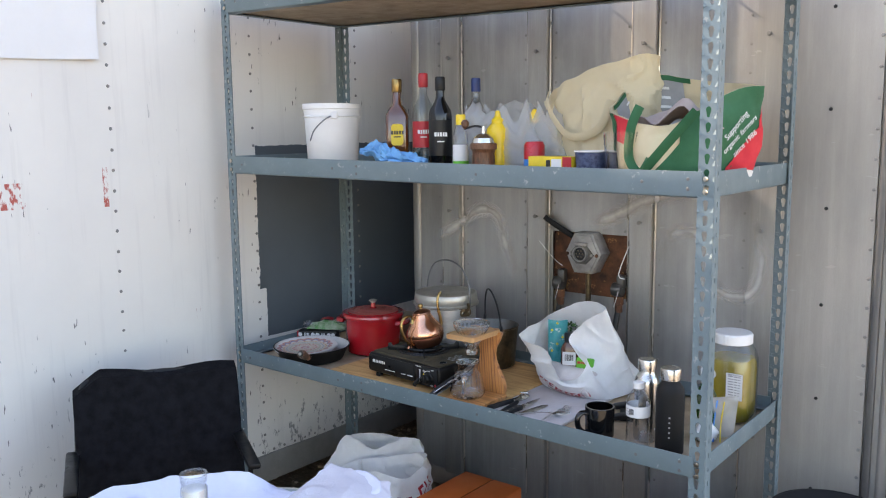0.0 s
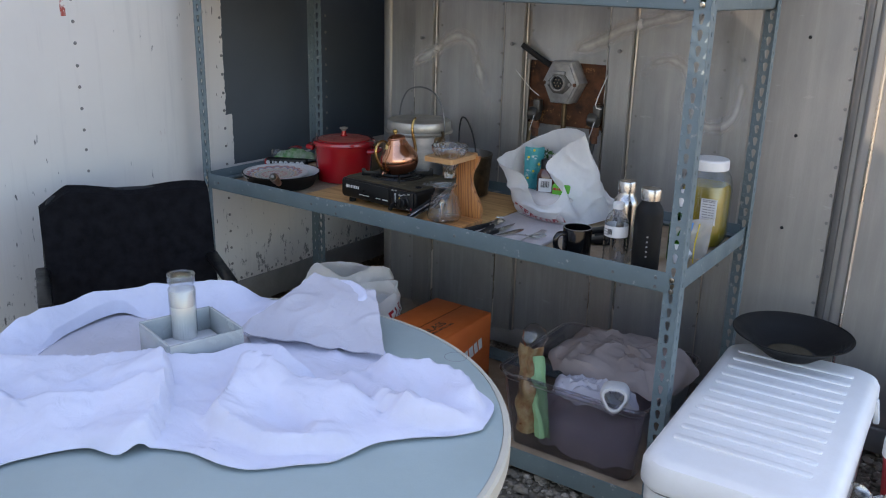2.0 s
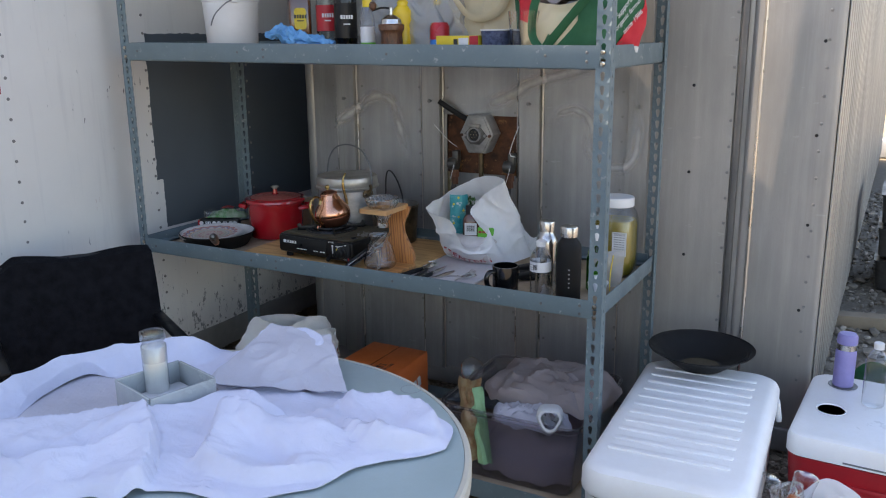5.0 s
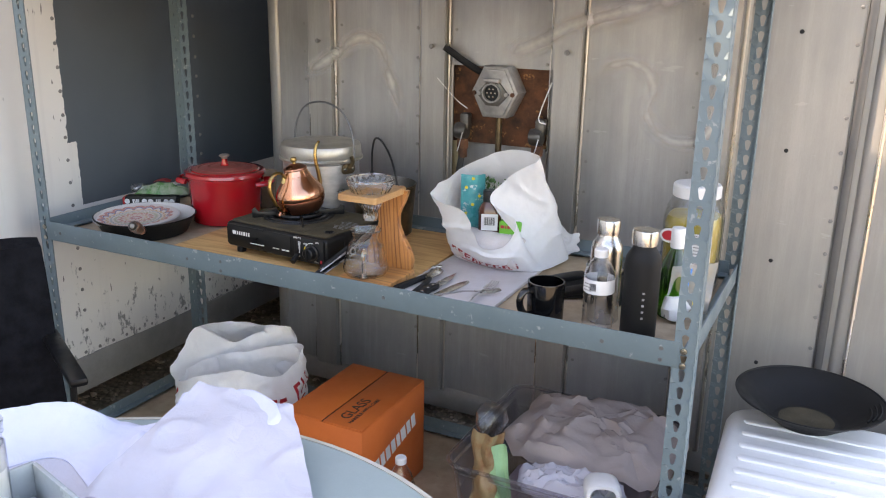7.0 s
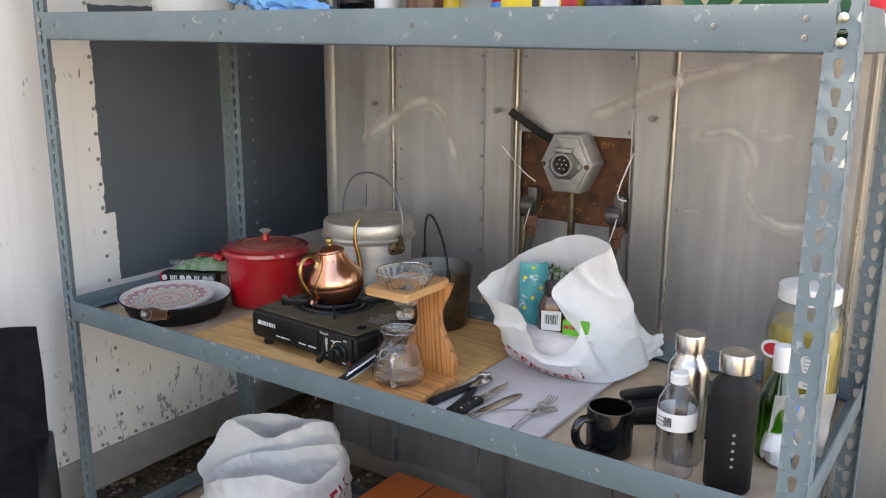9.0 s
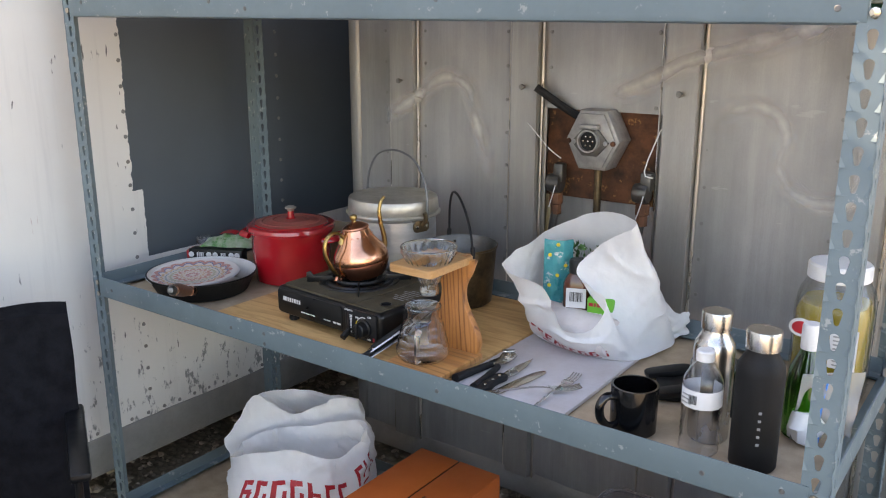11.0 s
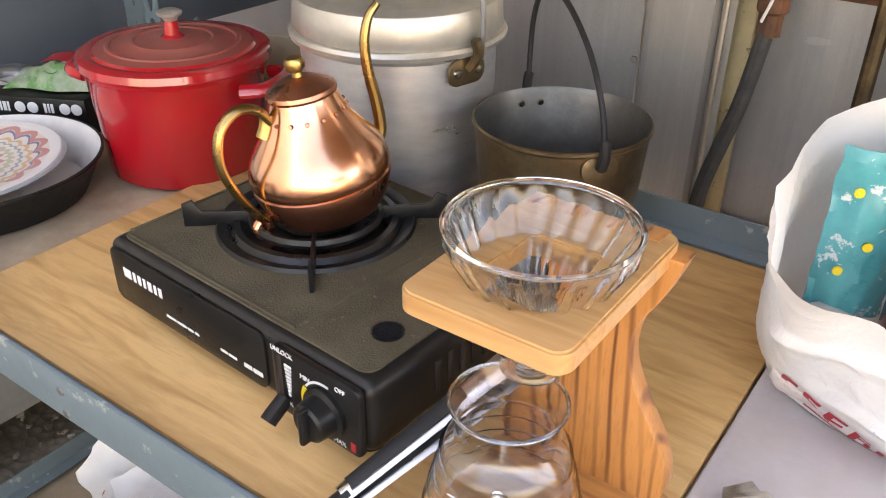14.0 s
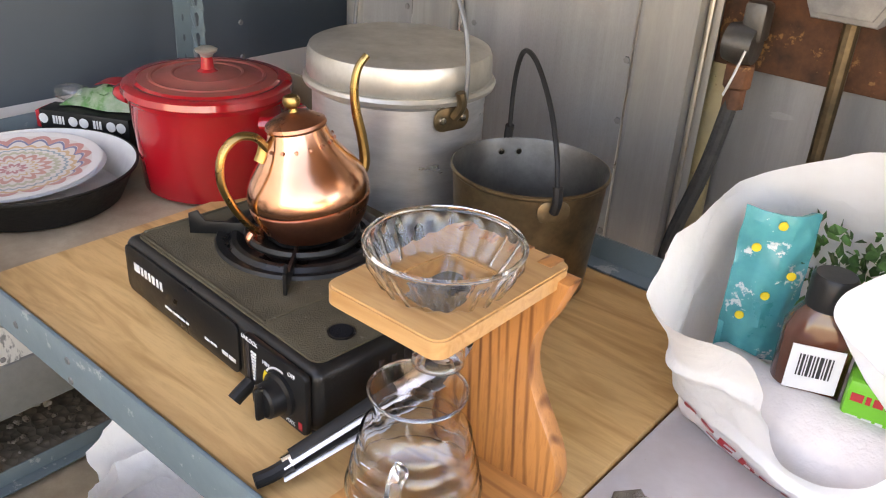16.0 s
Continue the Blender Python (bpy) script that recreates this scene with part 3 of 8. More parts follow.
def round_rect(w, h, r, n=5, cx=0.0, cy=0.0):
    out = []
    for sx, sy, a0 in ((1, 1, 0), (-1, 1, 90), (-1, -1, 180), (1, -1, 270)):
        for k in range(n + 1):
            a = radians(a0 + 90 * k / n)
            out.append((cx + sx * (w / 2 - r) + r * math.cos(a), cy + sy * (h / 2 - r) + r * math.sin(a)))
    return out


def rounded_stack(levels, n=6, bm=None):
    """A closed body from levels (z, width, depth, corner radius), with flat ends."""
    b = bmesh.new()
    rings = [[b.verts.new((x, y, z)) for x, y in round_rect(w, d, r, n)] for z, w, d, r in levels]
    for lo, hi in zip(rings, rings[1:]):
        for k in range(len(lo)):
            b.faces.new((lo[k], lo[(k + 1) % len(lo)], hi[(k + 1) % len(lo)], hi[k]))
    b.faces.new(rings[0][::-1])
    b.faces.new(rings[-1])
    bmesh.ops.recalc_face_normals(b, faces=b.faces[:])
    return b if bm is None else join(bm, b)


def grid(fn, nu, nv, thick=0.0, closed=False):
    """A sheet fn(u, v) for u, v in 0..1, with thickness; closed joins u = 1 to u = 0."""
    b = bmesh.new()
    cols = nu if closed else nu + 1
    vs = [[b.verts.new(fn(i / nu, j / nv)) for j in range(nv + 1)] for i in range(cols)]
    for i in range(nu):
        for j in range(nv):
            k = (i + 1) % cols
            b.faces.new((vs[i][j], vs[k][j], vs[k][j + 1], vs[i][j + 1]))
    bmesh.ops.recalc_face_normals(b, faces=b.faces[:])
    if thick:
        bmesh.ops.solidify(b, geom=b.faces[:], thickness=thick)
    return b


def words(text, size, material, parent, at, label="", name="lettering", extrude=0.0004, align="CENTER"):
    """Raised flat lettering in the plane x, y of at."""
    cu = bpy.data.curves.new("text", "FONT")
    cu.body, cu.size, cu.extrude, cu.align_x, cu.align_y = text, size, extrude, align, "CENTER"
    tmp = bpy.data.objects.new("text", cu)
    scene.collection.objects.link(tmp)
    me = bpy.data.meshes.new_from_object(tmp.evaluated_get(bpy.context.evaluated_depsgraph_get()))
    bpy.data.objects.remove(tmp)
    me.name = name
    me.materials.clear()
    me.materials.append(material)
    ob = new(name, me)
    ob.parent = parent
    ob.matrix_local = at
    return tagged(ob, label)


def bars(widths, h, gap, material, parent, at, thick=0.0006, name="print_mark", label=""):
    """A row of plain bars in place of writing that is not lettered."""
    b = bmesh.new()
    x = -(sum(widths) + gap * (len(widths) - 1)) / 2
    for w in widths:
        box(w, h, thick, (x + w / 2, 0, 0), bm=b)
        x += w + gap
    return part(name, b, material, parent, label, smooth=False, at=at)


def nz(x, y, z=0.0, s=1.0):
    return noise.noise(Vector((x * s, y * s, z * s)))


# ---- the large structure ----
GROUND = 0.05
b = bmesh.new()
bmesh.ops.create_grid(b, x_segments=90, y_segments=90, size=1)
for v in b.verts:
    x, y = v.co.x, v.co.y
    r = max(abs(x), abs(y))
    k = 6 * r + 3000 * r ** 7
    v.co = (x / max(r, 1e-6) * k - 1.0 if r else -1.0, y / max(r, 1e-6) * k + 1.5 if r else 1.5, 0)
    far = max((v.co - Vector((-1, 4, 0))).length - 14, 0)
    hill = 0.10 * far * min(1.0, max(0.0, (v.co.y - 14) / 20)) if v.co.y > 14 else 0
    v.co.z = GROUND - 0.012 + 0.012 * nz(v.co.x, v.co.y, 0, 0.9) + min(hill, 40)
ground = part("ground", b, M["ground"])
tagged(ground, "dusty grey gravel yard rising to dry tan land", "ground", kind="structure")

# left trailer: the long white side
LX = -2.80


def left_trailer():
    t = thing("wall_west", "scuffed white-painted riveted metal trailer side with a blue-grey painted patch", "wall", kind="structure")
    seams = [-8.6, -7.4, -6.2, -5.0, -3.8, -2.6, -1.4, -0.3, 0.45, 1.05, 1.645, 2.272, 2.88, 3.48, 4.04, 5.24, 6.5]
    for i, (y0, y1) in enumerate(zip(seams, seams[1:])):
        w = y1 - y0

        def skin(u, v):
            bulge = 0.004 * math.sin(math.pi * u) + 0.004 * nz(u * 1.3 + i, v * 3, 3.1, 1.6)
            return (LX + bulge + (0.003 if u > 0.97 else 0.0), y0 + w * u, 0.27 + 2.60 * v)
        g = grid(skin, 14, 26, 0.004)
        part("panel", g, M["wall_white"], t)
    # body behind the skin, its roof and ends
    part("body", box(2.45, 15.0, 2.62, (LX - 1.235, -1.05, 1.56)), M["wall_white"], t)
    part("bottom_rail", box(0.05, 15.1, 0.125, (LX - 0.012, -1.05, 0.21), 0.008), M["rail"], t, "grey dented bottom rail")
    part("top_rail", box(0.06, 15.1, 0.085, (LX + 0.005, -1.05, 2.895), 0.018, 3), M["rail"], t, "dull metal top rail with rivets")
    part("roof_edge", tube([(LX - 0.01, y * 0.75 - 8.5, 2.945 + 0.012 * nz(y * 1.7, 3.0)) for y in range(20)], 0.018, 6, 3), M["rail"], t)
    # rivet heads along each seam and the rails
    def rivets(pts, name):
        g = bmesh.new()
        for y, z in pts:
            lathe([(0.0064, 0), (0.0052, 0.0028), (0, 0.004)], 8, Matrix.Translation((LX + 0.006, y, z)) @ pose(0, 0, 0, 0, 90, 0), bm=g)
        part(name, g, M["rivet"], t, "dull round rivet heads")
    rng = random.Random(4)
    for y in seams[7:15]:
        rivets([(y - 0.018, 0.36 + 0.073 * k + rng.uniform(-0.002, 0.002)) for k in range(35)], "rivet_row")
    rivets([(0.2 + 0.06 * k, 0.285) for k in range(60)], "rivet_row")
    rivets([(0.2 + 0.075 * k, 2.875) for k in range(60)], "rivet_row")
    # small riveted repair patch
    part("repair_patch", box(0.004, 0.10, 0.12, (LX + 0.006, 3.12, 2.56), 0.001), M["vinyl"], t)
    rivets([(3.12 + 0.043 * a, 2.56 + 0.052 * c) for a in (-1, -0.33, 0.33, 1) for c in (-1, -0.33, 0.33, 1) if max(abs(a), abs(c)) == 1], "rivet_row")
    # a loose pale vinyl sheet high on the skin
    def sheet(u, v):
        top = 2.86
        low = 1.84 + 0.10 * u + 0.03 * math.sin(u * 5)
        y = -0.4 + (1.99 + 0.03 * nz(v * 5, 1.1)) * u
        return (LX + 0.021 + 0.004 * math.sin(u * 19) * v + 0.006 * (u > 0.95), y, top + (low - top) * v)
    part("loose_sheet", grid(sheet, 40, 16, 0.002), M["vinyl"], t, "loose bluish-white vinyl sheet peeling from the wall")
    return t


left_trailer()

# back trailer: ribbed aluminium nose, corrugated long side
BY = 2.83
X0, X1 = -2.385, -0.235


SPRAY = [([(-2.27, 1.20), (-2.16, 1.26), (-2.06, 1.33), (-1.97, 1.31), (-1.93, 1.20), (-1.88, 1.05)], 0.030),
         ([(-1.55, 1.29), (-1.42, 1.35), (-1.28, 1.41), (-1.10, 1.46), (-0.98, 1.50)], 0.034),
         ([(-1.26, 1.22), (-1.21, 1.285), (-1.13, 1.295), (-1.08, 1.24), (-1.09, 1.16), (-1.04, 1.10), (-0.96, 1.09), (-0.905, 1.14), (-0.895, 1.25), (-0.92, 1.36)], 0.026)]


def back_trailer():
    t = thing("wall_north", "weathered ribbed aluminium trailer front with riveted seams and faint spray marks", "wall", kind="structure")
    top, low = 3.35, 0.15
    ribs = [(-2.245, -2.145), (-1.815, -1.722), (-1.377, -1.282), (-0.945, -0.852)]
    edges = [X0] + [e for r in ribs for e in r] + [-0.575]
    hole = (-1.722, -1.377, 0.70, 1.265)
    for x0, x1 in zip(edges[::2], edges[1::2]):
        spans = [(low, hole[2]), (hole[3], top)] if abs(x0 - hole[0]) < 0.01 else [(low, top)]
        for z0, z1 in spans:
            n = max(4, int((z1 - z0) * 10))

            def skin(u, v, x0=x0, x1=x1, z0=z0, z1=z1):
                return (x0 + (x1 - x0) * u, BY + (0.018 if x0 > -0.9 else 0.0) + 0.004 * nz(u * 2 + x0 * 9, v * 4, 1.0), z0 + (z1 - z0) * v)
            part("panel", grid(skin, 6, n, 0.003), M["alum"], t)
    for x0, x1 in ribs:
        p = [(x0 - 0.012, 0), (x0, -0.004), (x0 + 0.006, -0.026), (x1 - 0.008, -0.026), (x1 - 0.002, -0.004), (x1 + 0.012, 0.0)]
        zs = [low, 0.9, 1.6, 2.4, top]
        b2 = bmesh.new()
        rows = [[b2.verts.new((x, BY + y + 0.002, z)) for x, y in p] for z in zs]
        for a, c in zip(rows, rows[1:]):
            for k in range(len(p) - 1):
                b2.faces.new((a[k], a[k + 1], c[k + 1], c[k]))
        bmesh.ops.recalc_face_normals(b2, faces=b2.faces[:])
        bmesh.ops.solidify(b2, geom=b2.faces[:], thickness=-0.003)
        part("rib", b2, M["alum_rib"], t, "raised pale aluminium rib", angle=20)
        # thin bright beads added in place of the highlights on the rib edges
        part("edge_highlight", tube([(x1 + 0.003, BY - 0.012, low), (x1 + 0.003, BY - 0.012, top)], 0.0038, 8, 1, 1.6), M["bead"], t, "bright bead added for the rib edge's highlight")
        part("edge_highlight", tube([(x0 - 0.012, BY - 0.001, low), (x0 - 0.012, BY - 0.001, top)], 0.003, 6, 1), M["bead"], t)
    # corner post, seam and right-hand cover sheet
    part("cover_sheet", box(0.27, 0.005, top - low, (-0.705, BY + 0.004, (top + low) / 2)), M["alum_pale"], t, smooth=False)
    part("seam", box(0.022, 0.02, top - low, (-0.553, BY + 0.008, (top + low) / 2), 0.004), M["alum_dark"], t, "dark vertical seam strip")
    part("seam_backing", box(0.12, 0.008, top - low, (-0.550, BY + 0.022, (top + low) / 2)), M["alum_rib"], t, smooth=False)
    part("corner_post", box(0.290, 0.07, top - low, (-0.3835, BY + 0.042, (top + low) / 2), 0.018, 4), M["alum_pale"], t, "rounded pale metal corner post")
    part("edge_highlight", tube([(-0.487, BY + 0.004, low), (-0.487, BY + 0.004, top)], 0.006, 8, 1), M["bead"], t)
    part("edge_post", box(0.045, 0.05, top - low, (X0 - 0.015, BY + 0.015, (top + low) / 2), 0.012, 3), M["alum_rib"], t)
    part("bottom_rail", box(X1 - X0 + 0.02, 0.07, 0.09, ((X0 + X1) / 2, BY + 0.03, low - 0.035), 0.01), M["rail"], t)
    # corrugated long side running away, and the bulk behind
    side = bmesh.new()
    pts = []
    y, k = BY + 0.030, 0
    while y < 11.2:
        pts += [(X1, y), (X1, y + 0.045), (X1 - 0.022, y + 0.06), (X1 - 0.022, y + 0.105)]
        y += 0.12
    for z0, z1 in ((low, 0.8), (0.8, 1.6), (1.6, 2.5), (2.5, top)):
        vs0, vs1 = [side.verts.new((*p, z0)) for p in pts], [side.verts.new((*p, z1)) for p in pts]
        for k in range(len(pts) - 1):
            side.faces.new((vs0[k], vs0[k + 1], vs1[k + 1], vs1[k]))
    bmesh.ops.recalc_face_normals(side, faces=side.faces[:])
    bmesh.ops.solidify(side, geom=side.faces[:], thickness=0.003)
    part("corrugated_side", side, M["alum_rib"], t, "corrugated pale metal side", smooth=False)
    part("body", box(X1 - X0 - 0.06, 8.2, top - low - 0.1, ((X0 + X1) / 2, BY + 4.22, (top + low) / 2)), M["alum_dark"], t)
    part("roof", box(X1 - X0 + 0.06, 8.5, 0.05, ((X0 + X1) / 2, BY + 4.22, top + 0.02), 0.01), M["rail"], t)
    # rivets beside the ribs
    for xs in [(-2.27, -2.12), (-1.835, -1.70), (-1.40, -1.262), (-0.965, -0.832), (-0.578,), (-0.285,)]:
        for x in xs:
            g = bmesh.new()
            for k in range(32):
                z = 0.36 + 0.092 * k
                if -1.73 < x < -1.37 and 0.69 < z < 1.27:
                    continue
                yy = BY - 0.002
                lathe([(0.006, 0), (0.005, 0.0025), (0, 0.0035)], 6, Matrix.Translation((x, yy, z)) @ pose(0, 0, 0, 90, 0, 0), bm=g)
            part("rivet_row", g, M["rivet"], t)
    # bolts that stand proud of the ribs
    g = bmesh.new()
    for x0, x1 in ribs:
        for z in (0.62, 1.32, 1.95, 2.32, 2.62, 2.9):
            lathe([(0.004, 0), (0.004, 0.014), (0.008, 0.014), (0.007, 0.019), (0, 0.02)], 8, Matrix.Translation(((x0 + x1) / 2, BY - 0.024, z)) @ pose(0, 0, 0, 90, 0, 0), bm=g)
    part("bolt_row", g, M["rivet"], t)
    g = bmesh.new()
    for x, z0 in ((-0.715, 0.47), (-0.30, 0.62)):
        for k in range(9):
            lathe([(0.006, 0), (0.005, 0.003), (0, 0.004)], 8, Matrix.Translation((x + 0.003 * math.sin(7 * k), BY - (-0.0015 if x < -0.5 else -0.007), z0 + 0.31 * k)) @ pose(0, 0, 0, 90, 0, 0), bm=g)
    part("screw_row", g, M["rubber"], t, "dark screw heads")
    # added dark sheets below and between the trailers, to keep light off the rack
    part("under_blocker", box(5.0, 0.03, 0.36, (-2.8, 3.9, 0.15)), M["alum_dark"], t, "dark sheet added under the trailer to block light")
    part("gap_blocker", box(0.46, 0.03, 3.0, (-2.60, 3.62, 1.45)), M["alum_dark"], t, "dark sheet added to block light in the gap")
    # recess with its rusty plate
    part("recess_back", box(0.40, 0.004, 0.62, (-1.55, BY + 0.05, 0.985)), M["alum"], t)
    part("recess_edge", box(0.030, 0.012, 0.325, (-1.706, BY + 0.032, 0.862), 0.002), M["edge_paint"], t, "yellowed chipped edge of the recess")
    part("rust_plate", box(0.335, 0.008, 0.24, (-1.55, BY + 0.028, 1.143), 0.002), M["rust"], t, "rusted steel backing plate")
    # soft spray-paint strokes
    def wall_y(x):
        for x0, x1 in ribs:
            if x0 - 0.004 < x < x1 + 0.010:
                return BY - 0.0300
        return BY - 0.0075

    def spray(pts, w):
        path = smooth_path([(x, 0, z) for x, z in pts], 26)
        b2 = bmesh.new()
        uv = b2.loops.layers.uv.new("UVMap")
        rows = []
        for i, c in enumerate(path):
            d = (path[min(i + 1, len(path) - 1)] - path[max(i - 1, 0)]).normalized()
            side = Vector((-d.z, 0, d.x))
            q = [c + side * (w * (k / 4 - 1)) for k in range(9)]
            rows.append([b2.verts.new((p.x, wall_y(p.x), p.z)) for p in q])
        for i, (a, c) in enumerate(zip(rows, rows[1:])):
            for k in range(8):
                f = b2.faces.new((a[k], a[k + 1], c[k + 1], c[k]))
                for lp, (uu, vv) in zip(f.loops, ((i, k), (i, k + 1), (i + 1, k + 1), (i + 1, k))):
                    lp[uv].uv = (uu / (len(path) - 1), vv / 8)
        part("spray_mark", b2, M["spray"], t, "faint white spray-paint stroke")
    for pts, w in SPRAY:
        spray(pts, 1.3 * w)
    return t


back_trailer()


# trailer connector in the recess
def connector():
    t = thing("trailer_connector", "dull cast hexagonal trailer connector with hoses on rusted plate", "electrical connector",
              pose(-1.541, BY + 0.012, 1.196, 90, 0, 0))
    hexo = lambda r: [(r * math.cos(radians(60 * k + 30)) * 1.0, r * math.sin(radians(60 * k + 30))) for k in range(6)]
    hx = [(y * 0.86, x) for x, y in hexo(0.088)]
    part("housing", prism(hx, 0.075, None, 0.006), M["cast"], t, angle=25)
    part("face_plate", prism([(y * 0.86, x) for x, y in hexo(0.078)], 0.006, (0, 0, 0.077), 0.002), M["cast"], t, angle=25)
    part("gasket", prism([(0.052, 0), (0.02, 0.035), (-0.02, 0.035), (-0.052, 0), (-0.02, -0.035), (0.02, -0.035)], 0.006, (0, -0.004, 0.084), 0.001), M["pot_inside"], t)
    part("socket", lathe(shell([(0, 0.086), (0.029, 0.086), (0.029, 0.104)], 0.004), 28), M["cast"], t)
    part("socket_core", lathe([(0.024, 0.09), (0.024, 0.094), (0, 0.094)], 24), M["rubber"], t)
    for k in range(7):
        a = k * math.pi / 3
        r = 0.0 if k == 6 else 0.013
        part("pin", lathe([(0.0025, 0.09), (0.0025, 0.1), (0, 0.101)], 8, (r * math.cos(a), r * math.sin(a), 0)), M["nickel"], t)
    for x in (-0.062, -0.044, 0.044, 0.062):
        part("screw", lathe([(0.007, 0.083), (0.006, 0.088), (0, 0.089)], 10, (x, -0.004, 0.004 if abs(x) < 0.05 else 0)), M["rust"] if abs(x) > 0.05 else M["cast"], t)
    part("hinge_lug", box(0.05, 0.012, 0.02, (0, 0.036, 0.092), 0.003), M["cast"], t)
    part("cable", tube([(-0.05, 0.04, 0.01), (-0.11, 0.075, 0.03), (-0.180, 0.125, 0.055)], 0.011, 10), M["rubber"], t, "thick black cable")
    part("conduit", tube([(0.0, -0.08, 0.03), (0.0, -0.2, 0.03), (0.0, -0.44, 0.03)], 0.010, 10, 3), M["pot_sooty"], t, "rusted pipe")
    for sx, kind in ((-0.125, "a"), (0.125, "b")):
        part("valve", join(lathe([(0, -0.02), (0.024, -0.018), (0.028, 0), (0.024, 0.02), (0, 0.022)], 14, Matrix.Translation((sx, -0.13, 0.035)) @ pose(0, 0, 0, 0, 90, 0)),
                           box(0.03, 0.05, 0.03, (sx + 0.012, -0.10, 0.03), 0.006)), M["pot_inside"], t)
        part("fitting", lathe([(0.016, -0.03), (0.019, -0.028), (0.019, 0.0), (0.015, 0.004), (0.015, 0.03), (0, 0.03)], 8, Matrix.Translation((sx + 0.004, -0.185, 0.032)) @ pose(0, 0, 0, 90, 0, 0)), M["rust"], t)
        part("hose", tube([(sx + 0.004, -0.2, 0.035), (sx + 0.002 - 0.01, -0.3, 0.045), (sx - 0.035, -0.42, 0.05), (sx - 0.04, -0.5, 0.05)], 0.0105, 10), M["hose"], t, "braided black air hose")
        part("cable_tie", tube([(sx + 0.02, -0.13, 0.07), (sx + 0.014, -0.16, 0.075), (sx + 0.004, -0.19, 0.072)], 0.003, 5, 3, 0.4), M["white_plastic"], t)
    part("cord", tube([(-0.20, 0.03, 0.06), (-0.13, -0.03, 0.07), (-0.09, -0.055, 0.07)], 0.0016, 5, 3), M["white_plastic"], t, "thin pale cord")
    part("cord", tube([(0.165, 0.035, 0.03), (0.135, -0.07, 0.05), (0.16, -0.085, 0.05)], 0.002, 5, 3), M["white_plastic"], t)
    return t


connector()

# ---- the rack ----
RX0, RX1, RY0, RY1 = -2.668, -0.770, 2.03, 2.655


def post_mesh(height, w1=0.042, w2=0.036, pitch=0.0381):
    """A slotted angle: keyhole slots on its front leaf, small oval slots on its side leaf."""
    def keyhole(n=14):
        pts = []
        for k in range(n):
            a = 2 * math.pi * k / n
            x, z = math.cos(a), math.sin(a)
            r = 0.0072 if z > -0.3 else 0.0040
            pts.append((r * x, (r * z + 0.004) if z > -0.3 else -0.0115 + 0.0040 * z))
        return pts

    def oval(n=14):
        return [(0.0028 * math.cos(2 * math.pi * k / n), 0.0075 * math.sin(2 * math.pi * k / n)) for k in range(n)]
    b2 = bmesh.new()
    n = int(height / pitch)

    def leaf(width, shape, place):
        hw, hh = width / 2, pitch / 2
        for i in range(n):
            zc = (i + 0.5) * pitch
            outer = []
            for x, z in shape:
                a = math.atan2(z, x)
                s = 1 / max(abs(math.cos(a)) / hw, abs(math.sin(a)) / hh)
                outer.append((s * math.cos(a), s * math.sin(a)))
            corners = [(hw, hh), (-hw, hh), (-hw, -hh), (hw, -hh)]
            vi = [b2.verts.new(place(x, zc + z)) for x, z in shape]
            m = len(shape)
            vo = [b2.verts.new(place(x, zc + z)) for x, z in outer]
            for k in range(m):
                j = (k + 1) % m
                a0, a1 = math.atan2(outer[k][1], outer[k][0]), math.atan2(outer[j][1], outer[j][0])
                extra = []
                for cx, cz in corners:
                    ca = math.atan2(cz, cx)
                    lo, hi = a0, a1 if a1 > a0 else a1 + 2 * math.pi
                    if lo < ca < hi or lo < ca + 2 * math.pi < hi:
                        extra.append(b2.verts.new(place(cx, zc + cz)))
                b2.faces.new([vi[k], vo[k], *extra, vo[j], vi[j]])
    leaf(w1, keyhole(), lambda x, z: (x + w1 / 2, 0, z))
    leaf(w2, oval(), lambda x, z: (0, x + w2 / 2, z))
    bmesh.ops.remove_doubles(b2, verts=b2.verts[:], dist=0.0002)
    bmesh.ops.recalc_face_normals(b2, faces=b2.faces[:])
    bmesh.ops.solidify(b2, geom=b2.faces[:], thickness=0.0022)
    return b2


